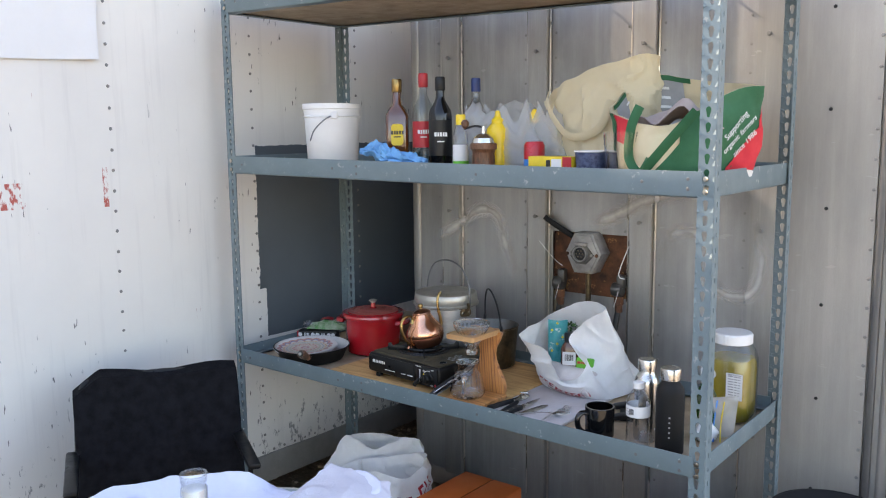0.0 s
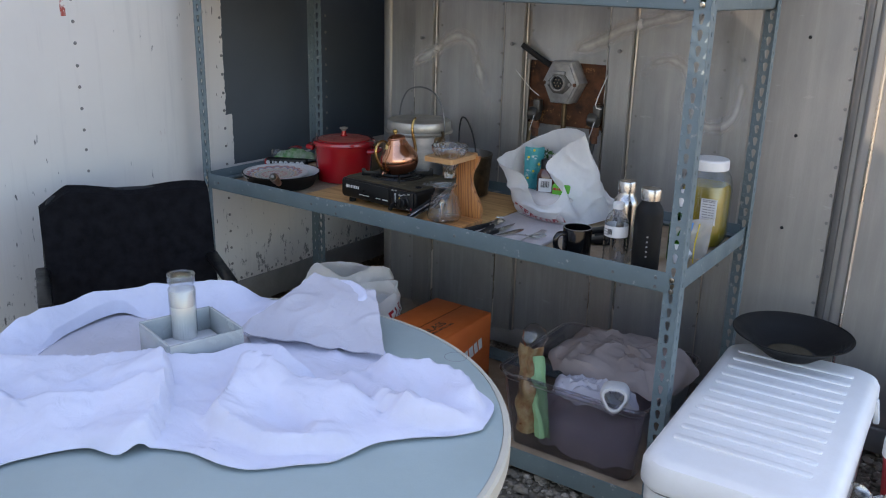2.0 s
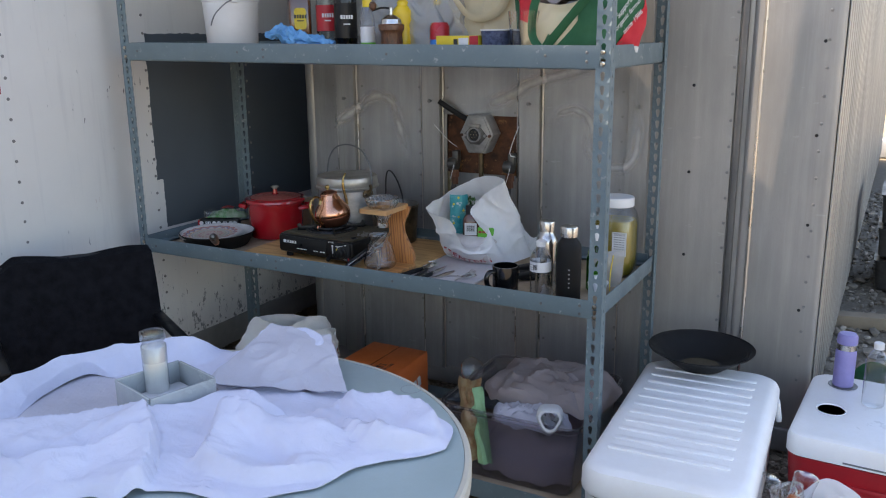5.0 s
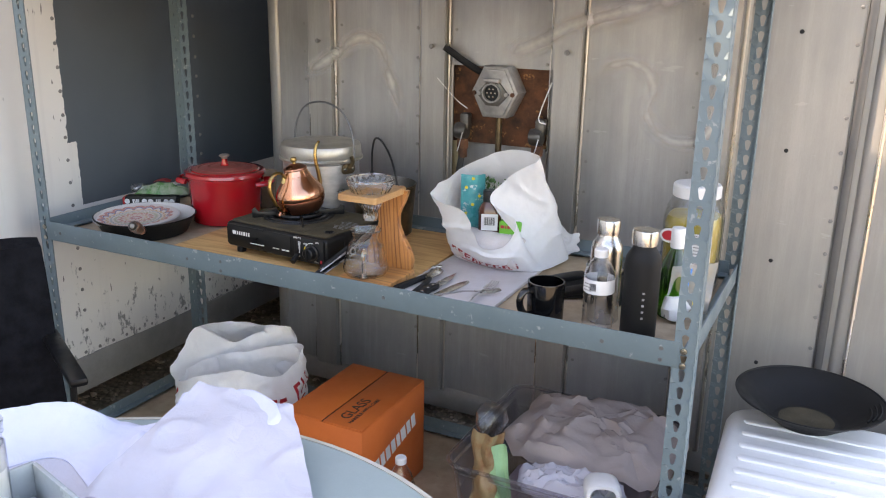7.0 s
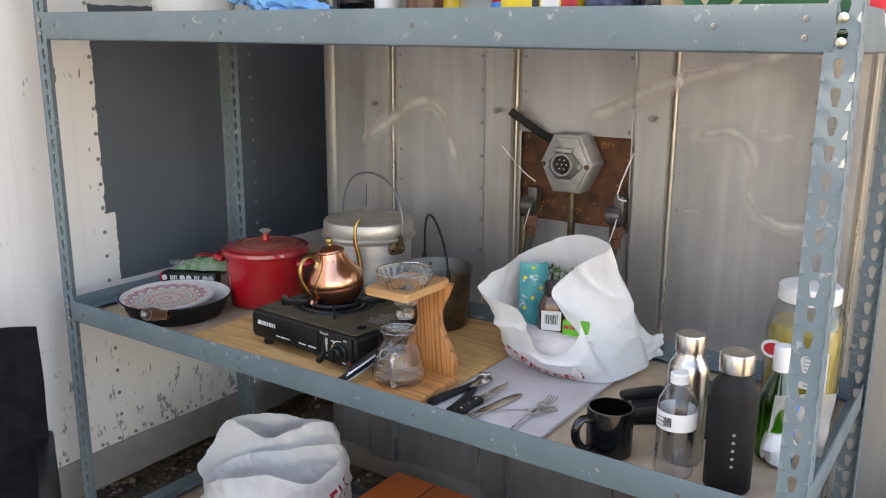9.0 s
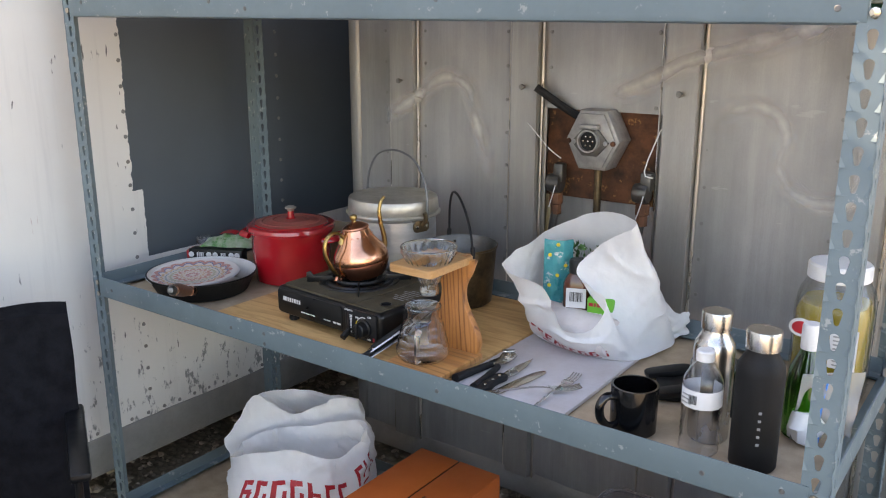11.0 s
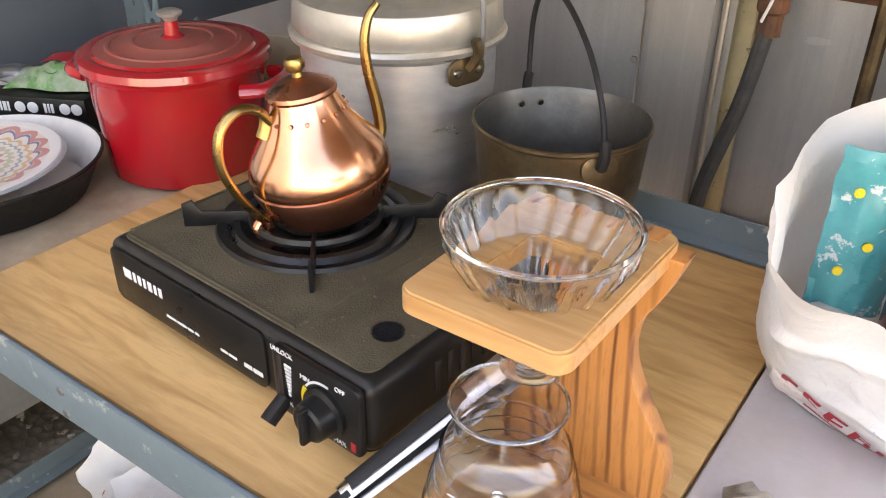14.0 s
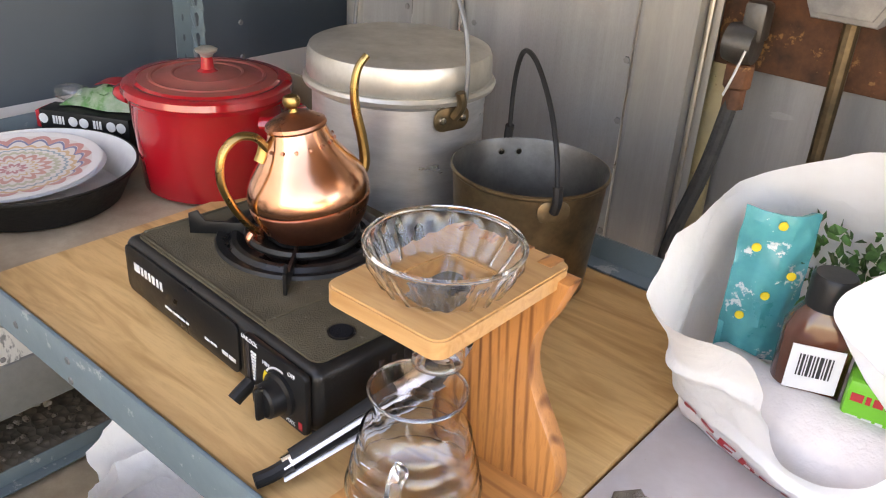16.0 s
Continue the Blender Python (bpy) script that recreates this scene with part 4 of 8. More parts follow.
def rack():
    t = thing("storage_rack", "tall blue-grey slotted steel storage rack with particle-board shelves", "shelving unit")
    H = 2.17
    for x, y, sx, sy in ((RX0, RY0, 1, 1), (RX1, RY0, -1, 1), (RX0, RY1, 1, -1), (RX1, RY1, -1, -1)):
        g = post_mesh(H)
        g.transform(Matrix.Translation((x, y, GROUND - 0.01)) @ Matrix.Diagonal((sx, sy, 1, 1)))
        if sx * sy < 0:
            bmesh.ops.reverse_faces(g, faces=g.faces[:])
        part("post", g, M["rack"], t, "slotted steel post", smooth=False)
    # levels: height of the beam's top at the left and right ends, beam height
    for zl, zr, h in ((0.134, 0.132, 0.07), (0.818, 0.815, 0.060), (1.567, 1.550, 0.066), (2.163, 2.132, 0.070)):
        prof = [(0, 0), (0.0, -h + 0.010), (0.003, -h + 0.003), (0.010, -h), (0.034, -h), (0.034, -h + 0.003), (0.012, -h + 0.004), (0.006, -h + 0.010),
                (0.004, -0.036), (0.026, -0.038), (0.026, -0.035), (0.004, -0.032), (0.003, 0)]

        def beam(p0, p1, inward, name="beam"):
            g = bmesh.new()
            a, c = Vector(p0), Vector(p1)
            rows = []
            for q in (a, a.lerp(c, 0.5), c):
                rows.append([g.verts.new(q + Vector(inward) * d + Vector((0, 0, z))) for d, z in prof])
            for r0, r1 in zip(rows, rows[1:]):
                for k in range(len(prof)):
                    g.faces.new((r0[k], r0[(k + 1) % len(prof)], r1[(k + 1) % len(prof)], r1[k]))
            g.faces.new(rows[0])
            g.faces.new(rows[-1][::-1])
            bmesh.ops.recalc_face_normals(g, faces=g.faces[:])
            part(name, g, M["rack"], t, angle=40)
        e = 0.003
        beam((RX0 + 0.030, RY0 - e, zl), (RX1 - 0.030, RY0 - e, zr), (0, 1, 0))
        beam((RX0 + 0.030, RY1 - 0.006, zl), (RX1 - 0.030, RY1 - 0.006, zr), (0, -1, 0))
        beam((RX0 + 0.006, RY0 + 0.02, zl), (RX0 + 0.006, RY1 - 0.02, zl), (1, 0, 0), "side_beam")
        beam((RX1 - 0.006, RY0 + 0.02, zr), (RX1 - 0.006, RY1 - 0.02, zr), (-1, 0, 0), "side_beam")
        tilt = math.degrees(math.atan2(zl - zr, RX1 - RX0))
        drop = 0.047
        part("shelf_board", box(RX1 - RX0 - 0.03, RY1 - RY0 - 0.03, 0.014, Matrix.Translation(((RX0 + RX1) / 2, (RY0 + RY1) / 2, (zl + zr) / 2 - drop - 0.007)) @ pose(0, 0, 0, 0, tilt, 0), 0.001),
             M["particle"], t, "particle-board shelf")
        # dimples and rivets along the front beam
        for fx in (0.045, 0.30, 0.36, 0.62, 0.90, 0.965):
            x = RX0 + (RX1 - RX0) * fx
            z = zl + (zr - zl) * fx
            for dz in ((-0.02, -0.045) if fx in (0.36, 0.965) else (-0.03,)):
                part("beam_rivet", lathe([(0.0048, 0), (0.004, 0.0012), (0, 0.0016)], 8, Matrix.Translation((x, RY0 - e, z + dz)) @ pose(0, 0, 0, 90, 0, 0)), M["alum_dark"], t)
        # post bolts
        for x in (RX0 + 0.021, RX1 - 0.021):
            for dz in (-0.018, -0.050):
                part("bolt", lathe([(0.0075, 0), (0.007, 0.0035), (0, 0.005)], 8, Matrix.Translation((x, RY0 - 0.001, (zl if x < -2 else zr) + dz)) @ pose(0, 0, 0, 90, 0, 0)), M["nickel"], t)
    return t


rack()
S1, S2, S3, S4 = 0.086, 0.770, 1.512, 2.10
PLY = S2 + 0.013

# loose sheets on the middle shelf
pl = part("plywood_sheet", box(0.722, 0.56, 0.012, (-1.872, 2.335, S2 + 0.0065), 0.0015), M["ply"])
tagged(pl, "thin tan plywood sheet lying on the shelf", "plywood sheet")
cb = part("cutting_board", prism(round_rect(0.262, 0.385, 0.014), 0.009, (-1.377, 2.275, S2 + 0.0005), 0.002), M["board"])
tagged(cb, "scratched white plastic cutting board on the shelf", "cutting board")


# gravel: stones laid over the yard near the camera
def gravel():
    rng = np.random.default_rng(7)
    ico = bmesh.new()
    bmesh.ops.create_icosphere(ico, subdivisions=1, radius=1)
    base = np.array([v.co[:] for v in ico.verts])
    tri = np.array([[v.index for v in f.verts] for f in ico.faces])
    ico.free()
    n1, n2 = 36000, 6500
    xy = np.concatenate([rng.uniform((-1.9, 0.1), (0.75, 2.9), (n1, 2)), rng.uniform((-3.3, 0.8), (-1.2, 3.6), (4500, 2)), rng.uniform((-0.3, 2.6), (1.8, 9.0), (n2, 2))])
    n = len(xy)
    size = np.clip(rng.lognormal(math.log(0.0066), 0.45, n), 0.003, 0.019)
    size[-n2:] *= 1.7
    verts = np.empty((n, 12, 3))
    for k in range(n):
        s = size[k] * np.array([rng.uniform(0.9, 1.6), rng.uniform(0.8, 1.2), rng.uniform(0.5, 0.85)])
        p = base * rng.uniform(0.72, 1.25, (12, 1)) * s
        a, tl = rng.uniform(0, 6.28), rng.uniform(-0.4, 0.4)
        c, d = math.cos(a), math.sin(a)
        p = p @ np.array([[c, -d, 0], [d, c, 0], [0, 0, 1]]) @ np.array([[1, 0, 0], [0, math.cos(tl), -math.sin(tl)], [0, math.sin(tl), math.cos(tl)]])
        verts[k] = p + np.array([xy[k, 0], xy[k, 1], GROUND - 0.012 + size[k] * rng.uniform(0.0, 0.75)])
    faces = (tri[None] + 12 * np.arange(n)[:, None, None]).reshape(-1, 3)
    me = bpy.data.meshes.new("gravel")
    me.from_pydata(verts.reshape(-1, 3).tolist(), [], faces.tolist())
    me.materials.append(M["gravel"])
    tagged(new("gravel", me), "loose crushed grey gravel stones", "gravel", kind="stuff")


gravel()

# ---- round table and what lies on it ----
TC = (-1.31, 0.855)
TZ = 0.74


def table():
    t = thing("folding_table", "round pale grey plastic folding table with a yellowed rim", "table", pose(*TC, GROUND))
    h = TZ - GROUND
    part("tabletop", lathe([(0, h - 0.012), (0.594, h - 0.012), (0.606, h - 0.008), (0.610, h - 0.002), (0.606, h), (0.0, h)], 96), M["table"], t)
    part("rim", lathe([(0.56, h - 0.045), (0.618, h - 0.045), (0.625, h - 0.038), (0.625, h - 0.008), (0.620, h - 0.002), (0.611, h - 0.001), (0.6105, h - 0.02), (0.56, h - 0.03), (0.56, h - 0.045)], 96), M["table_rim"], t, "rounded cream-yellow rim")
    for x, y in ((0.36, 0.33), (0.30, -0.42), (-0.36, 0.33), (-0.30, -0.42)):
        part("leg", tube([(x, y, h - 0.03), (x, y, 0.0)], 0.0165, 12, 1), M["leg"], t)
    rng = random.Random(12)
    g = bmesh.new()
    for k in range(22):
        a, r, l = rng.uniform(0, 3.1), rng.uniform(0, 0.035), rng.uniform(0.012, 0.05)
        x, y = 0.50 + r * math.cos(9 * a) * 1.2, -0.185 + r * math.sin(9 * a)
        d = rng.uniform(-0.5, 0.9)
        tube([(x, y, h + 0.0003), (x + l * 0.5 * math.cos(d), y + l * 0.5 * math.sin(d) + 0.003, h + 0.0003), (x + l * math.cos(d), y + l * math.sin(d), h + 0.0002)], 0.00045, 4, 3, bm=g)
    part("scribble", g, M["print_grey"], t, "dark pen scribble", smooth=False)
    part("ring_stain", lathe([(0.024, h + 0.0002), (0.0248, h + 0.0006), (0.0256, h + 0.0002)], 40, (0.27, 0.545 - 0.02, 0)), M["print_grey"], t)
    return t


table()


def ring_radius(points, cx, cy):
    """Radius as a smooth function of the angle through a closed loop of points round cx, cy."""
    loop = smooth_path([(x, y, 0) for x, y in points + points[:1]], 12)
    pairs = sorted((math.atan2(p.y - cy, p.x - cx), math.hypot(p.x - cx, p.y - cy)) for p in loop[:-1])
    an, ra = [a for a, r in pairs], [r for a, r in pairs]
    return lambda a: float(np.interp((a + math.pi) % (2 * math.pi) - math.pi, an, ra, period=2 * math.pi))


def crest(points, high, inner, outer, flat=0.0):
    """A fold: height that falls off sharply on one side of a line and gently on the other."""
    line = smooth_path([(x, y, 0) for x, y in points], 8)

    def f(x, y):
        best, side, along = 9.0, 1.0, 0.0
        for k, (p, q) in enumerate(zip(line, line[1:])):
            dx, dy = q.x - p.x, q.y - p.y
            w = max(0.0, min(1.0, ((x - p.x) * dx + (y - p.y) * dy) / (dx * dx + dy * dy + 1e-9)))
            d = math.hypot(x - p.x - w * dx, y - p.y - w * dy)
            if d < best:
                best, side, along = d, dx * (y - p.y) - dy * (x - p.x), (k + w) / (len(line) - 1)
        w = inner if side > 0 else outer
        ends = min(1.0, 6 * along + 0.25) * min(1.0, 6 * (1 - along) + 0.25)
        return high * ends * max(0.0, 1 - max(0.0, best - flat) / w)
    return f


def table_cloth():
    cx, cy = -1.56, 1.01
    outer = ring_radius([(-0.815, 1.135), (-0.845, 1.075), (-0.935, 0.985), (-0.955, 0.915), (-0.965, 0.875), (-1.03, 0.80), (-1.10, 0.762), (-1.18, 0.752), (-1.25, 0.71), (-1.262, 0.668), (-1.33, 0.65), (-1.385, 0.56), (-1.42, 0.47),
                         (-1.58, 0.44), (-1.76, 0.56), (-1.86, 0.75), (-1.88, 0.95), (-1.855, 1.10), (-1.72, 1.255), (-1.58, 1.345), (-1.50, 1.42), (-1.42, 1.452), (-1.33, 1.435),
                         (-1.235, 1.335), (-1.165, 1.285), (-1.13, 1.25), (-1.02, 1.275), (-0.93, 1.275), (-0.85, 1.225)], cx, cy)
    inner = ring_radius([(-1.74, 0.80), (-1.80, 0.92), (-1.81, 1.06), (-1.70, 1.10), (-1.63, 1.21), (-1.52, 1.18), (-1.41, 1.12), (-1.38, 1.02), (-1.42, 0.94), (-1.50, 0.875), (-1.62, 0.80)], cx, cy)
    folds = [crest([(-1.78, 0.60), (-1.66, 0.69), (-1.53, 0.80), (-1.44, 0.885), (-1.37, 1.00), (-1.28, 1.065), (-1.17, 1.08)], 0.068, 0.020, 0.27),
             crest([(-1.165, 0.80), (-1.225, 0.90), (-1.265, 0.975), (-1.18, 0.995), (-1.09, 1.03), (-0.99, 1.06)], 0.060, 0.018, 0.14),
             crest([(-1.10, 1.175), (-1.02, 1.225), (-0.93, 1.235), (-0.86, 1.18)], 0.046, 0.022, 0.11),
             crest([(-0.86, 1.11), (-0.95, 1.07), (-1.05, 1.10), (-1.14, 1.13)], 0.032, 0.022, 0.06),
             crest([(-1.60, 1.32), (-1.73, 1.22), (-1.83, 1.08), (-1.855, 0.93), (-1.83, 0.76)], 0.056, 0.075, 0.05),
             crest([(-1.27, 1.40), (-1.36, 1.435), (-1.45, 1.42), (-1.53, 1.36)], 0.072, 0.20, 0.05),
             crest([(-1.235, 0.69), (-1.275, 0.77), (-1.34, 0.84), (-1.43, 0.88)], 0.050, 0.12, 0.012),
             crest([(-1.38, 0.585), (-1.45, 0.66), (-1.56, 0.70)], 0.016, 0.04, 0.08),
             crest([(-0.95, 0.935), (-1.05, 0.855), (-1.14, 0.828), (-1.22, 0.825)], 0.042, 0.012, 0.06),
             crest([(-1.40, 1.20), (-1.31, 1.22), (-1.22, 1.20)], 0.014, 0.02, 0.03),
             crest([(-1.45, 1.13), (-1.47, 1.23), (-1.52, 1.31)], 0.030, 0.03, 0.05),
             crest([(-1.50, 0.62), (-1.41, 0.72), (-1.35, 0.82)], 0.020, 0.014, 0.07),
             crest([(-1.00, 0.90), (-1.10, 0.945), (-1.22, 0.955)], 0.022, 0.014, 0.05),
             crest([(-0.93, 1.06), (-1.00, 1.135), (-1.12, 1.175)], 0.024, 0.013, 0.06),
             crest([(-1.66, 0.54), (-1.56, 0.62), (-1.45, 0.61)], 0.022, 0.018, 0.06),
             crest([(-0.84, 1.125), (-0.93, 1.055), (-1.02, 1.075)], 0.034, 0.012, 0.05)]

    def place(u, v):
        a = 2 * math.pi * u - math.pi
        r0, r1 = inner(a), outer(a)
        r = r0 + (r1 - r0) * v
        x, y = cx + r * math.cos(a), cy + r * math.sin(a)
        x += 0.010 * nz(x, y, 2.0, 9) * v
        y += 0.010 * nz(x, y, 5.0, 9) * v
        wx, wy = x + 0.016 * nz(x, y, 8.0, 6), y + 0.016 * nz(x, y, 9.0, 6)
        z = max(folds[k](wx, wy) for k in (0, 2, 4, 5)) + 0.75 * folds[1](wx, wy) + 0.8 * sum(f(wx, wy) for f in [folds[3]] + folds[6:])
        soft = max(0.0, 1 - abs(nz(wx * 0.8 + 0.3 * wy, wy * 1.5, 0.7, 5)) * 3.4)
        z += 0.0065 * soft * min(1, v * 2) + 0.0030 * max(0.0, 1 - abs(nz(wx * 1.2 - 0.4 * wy, wy, 3.1, 13)) * 3.0) + 0.0012 * nz(x, y, 1.0, 60)
        z *= 1 - 0.70 * max(0.0, (v - 0.93) / 0.07) ** 2
        z *= min(1.0, 0.25 + v * 9)
        return (x, y, TZ + 0.004 + max(z, 0.002))
    b2 = grid(place, 300, 100, 0.0, closed=True)
    bmesh.ops.solidify(b2, geom=b2.faces[:], thickness=-0.0025)
    tagged(part("bath_towel", b2, M["cloth"], angle=60), "rumpled bluish-white towel bunched on the round table", "towel")

    # a greyer hand towel folded over the bunched edge
    near, far_ = (Vector((-1.475, 1.125, 0.020)), Vector((-1.135, 1.245, 0.012))), (Vector((-1.490, 1.405, 0.080)), Vector((-1.315, 1.435, 0.062)))

    def folded(u, v):
        p = near[0].lerp(near[1], u).lerp(far_[0].lerp(far_[1], u), v)
        cre = max(0.0, 1 - abs(nz(p.x + 0.6 * p.y, p.y - 0.6 * p.x, 2.2, 9)) * 4)
        return (p.x + 0.006 * nz(v * 4, u, 3.0), p.y + 0.006 * nz(u * 4, v, 1.0), TZ + 0.010 + p.z + 0.007 * cre + 0.012 * math.sin(math.pi * v) * math.sin(math.pi * u))
    b2 = grid(folded, 48, 48, 0.003)
    tagged(part("hand_towel", b2, M["cloth_thin"], angle=60), "greyish-white folded hand towel laid over the bunched towel", "towel")

    def flat(u, v):
        a, r = 2 * math.pi * u, math.sqrt(v + 0.0005)
        r *= min(inner(a - math.pi) + 0.035, 0.36)
        x, y = cx + r * math.cos(a - math.pi), cy + r * math.sin(a - math.pi)
        cre = 1 - min(abs(nz(x, y, 3.3, 8)) * 3, 1)
        return (x, y, TZ + 0.0045 + 0.004 * cre * (1 - v) + 0.0012 * nz(x, y, 1, 20))
    b2 = grid(flat, 72, 18, 0.0, closed=True)
    bmesh.ops.solidify(b2, geom=b2.faces[:], thickness=-0.001)
    tagged(part("table_napkin", b2, M["cloth_thin"]), "stained thin grey cloth lying flat on the table", "cloth")


table_cloth()


def planter():
    t = thing("candle_planter", "square smoky glass planter on the table holding candle jars", "planter", pose(-1.468, 1.003, TZ + 0.010, 0, 0, 75))
    w = 0.160
    for k, (x, y, sx, sy) in enumerate(((0, -w / 2, w, 0.007), (0, w / 2, w, 0.007), (-w / 2, 0, 0.007, w - 0.008), (w / 2, 0, 0.007, w - 0.008))):
        part("side", box(sx, sy, 0.078, (x, y, 0.039), 0.0015), M["frosted"], t)
    part("base", box(w - 0.006, w - 0.006, 0.006, (0, 0, 0.003), 0.001), M["frosted"], t)
    part("fill", box(w - 0.012, w - 0.012, 0.022, (0, 0, 0.018), 0.004), M["label_white"], t, "pale wax-stained bottom")


planter()


def jar_candle(at, wax, h):
    t = thing("jar_candle", "tall clear glass jar candle with white wax" if wax else "tall empty clear glass candle jar", "candle", at)
    part("jar", lathe(shell([(0, 0), (0.024, 0), (0.028, 0.004), (0.029, h * 0.80), (0.025, h * 0.84), (0.0255, h * 0.86), (0.029, h * 0.9), (0.029, h)], 0.002), 32), M["glass_thick"], t)
    part("rim", lathe([(0.0285, h - 0.003), (0.0305, h - 0.001), (0.0295, h + 0.0015), (0.0275, h)], 32), M["glass_thick"], t)
    if wax:
        part("wax", lathe([(0, 0.004), (0.0262, 0.004), (0.0265, wax), (0.012, wax - 0.004), (0, wax - 0.003)], 28), M["wax"], t)
        part("residue", lathe([(0.0266, wax), (0.0268, wax + 0.030), (0.0263, h * 0.79)], 28), M["wax_film"], t, "cloudy wax film")


jar_candle(pose(-1.527, 1.031, TZ + 0.022), 0.090, 0.160)

t = thing("travel_tumbler", "matt black travel tumbler on the grey table", "tumbler", pose(-1.215, 0.335, TZ))
part("cup", lathe(shell([(0, 0), (0.036, 0), (0.038, 0.003), (0.043, 0.125), (0.044, 0.13)], 0.003), 36), M["black_matte"], t)


def chair():
    t = thing("folding_chair", "black folding chair with mesh back beside the table", "chair", pose(-2.36, 1.47, GROUND - 0.012, 0, 0, -119))
    tubep = lambda pts, r=0.011: tube(pts, r, 10)
    for s in (-1, 1):
        part("back_post", tubep([(s * 0.235, 0.24, 0.0), (s * 0.24, 0.02, 0.42), (s * 0.235, -0.055, 0.70), (s * 0.215, -0.075, 0.815), (s * 0.19, -0.08, 0.83)]), M["black"], t)
        part("leg", tubep([(s * 0.225, -0.14, 0.0), (s * 0.225, 0.05, 0.25), (s * 0.225, 0.27, 0.44)]), M["black"], t)
        part("armrest", box(0.04, 0.34, 0.02, (s * 0.255, 0.14, 0.62), 0.008), M["black"], t)
        part("arm_support", tubep([(s * 0.245, 0.26, 0.44), (s * 0.25, 0.26, 0.61)], 0.008), M["black"], t)
    part("top_bar", tubep([(-0.19, -0.08, 0.83), (0, -0.092, 0.838), (0.19, -0.08, 0.83)]), M["black"], t)
    part("front_bar", tubep([(-0.225, 0.27, 0.44), (0.225, 0.27, 0.44)]), M["black"], t)
    part("seat", grid(lambda u, v: (-0.22 + 0.44 * u, 0.02 + 0.25 * v, 0.44 - 0.025 * math.sin(math.pi * u) * math.sin(math.pi * v)), 10, 8, 0.004), M["black_matte"], t)
    g = bmesh.new()
    for k in range(34):
        x = -0.205 + 0.41 * k / 33
        tube([(x, -0.068, 0.82), (x, 0.0, 0.47)], 0.0014, 4, 1, bm=g)
    for k in range(26):
        z = 0.48 + 0.34 * k / 25
        yy = -0.068 * (z - 0.47) / 0.35
        tube([(-0.21, yy, z), (0.21, yy, z)], 0.0014, 4, 1, bm=g)
    part("back_mesh", g, M["black"], t, "open black mesh weave", smooth=False)

    def drape(u, v):
        x = 0.245 - 0.51 * u
        s = v * 2 - 1.0
        top = 0.862 - 0.018 * u + 0.008 * math.sin(u * 9)
        if u < 0.16:
            top -= (0.16 - u) * 0.35
        drop = abs(s) ** 1.2 * (0.50 + 0.05 * nz(u * 4, s, 2.0))
        y = -0.085 + (0.030 + 0.10 * min(abs(s) * 1.2, 1)) * (1 if s > 0 else -0.4) + 0.012 * math.sin(u * 15 + s) * abs(s)
        return (x + 0.02 * s * nz(u * 3, s * 2), y, top - drop)
    cl = part("fleece_blanket", grid(drape, 36, 40, 0.010), M["cloth_black"])
    cl.matrix_world = pose(-2.36, 1.47, GROUND - 0.012, 0, 0, -119)
    tagged(cl, "black fleece blanket draped over the chair back", "blanket")


chair()


# ---- film bags ----
def letter_bars(u0, u1, v0, v1, n, seed):
    """Uneven upright and level bars that stand for a printed word."""
    rng = random.Random(seed)
    out = []
    step = (u1 - u0) / n
    for k in range(n):
        a = u0 + step * k
        out.append((a, a + step * 0.26, v0, v1))
        if rng.random() < 0.8:
            out.append((a + step * 0.26, a + step * 0.72, v1 - (v1 - v0) * 0.2, v1))
        if rng.random() < 0.6:
            out.append((a + step * 0.26, a + step * 0.68, v0 + (v1 - v0) * 0.42, v0 + (v1 - v0) * 0.60))
        if rng.random() < 0.5:
            out.append((a + step * 0.55, a + step * 0.78, v0, v0 + (v1 - v0) * 0.5))
    out.append((u0 + step, u1 - step, v0 - (v1 - v0) * 0.35, v0 - (v1 - v0) * 0.22))
    return out


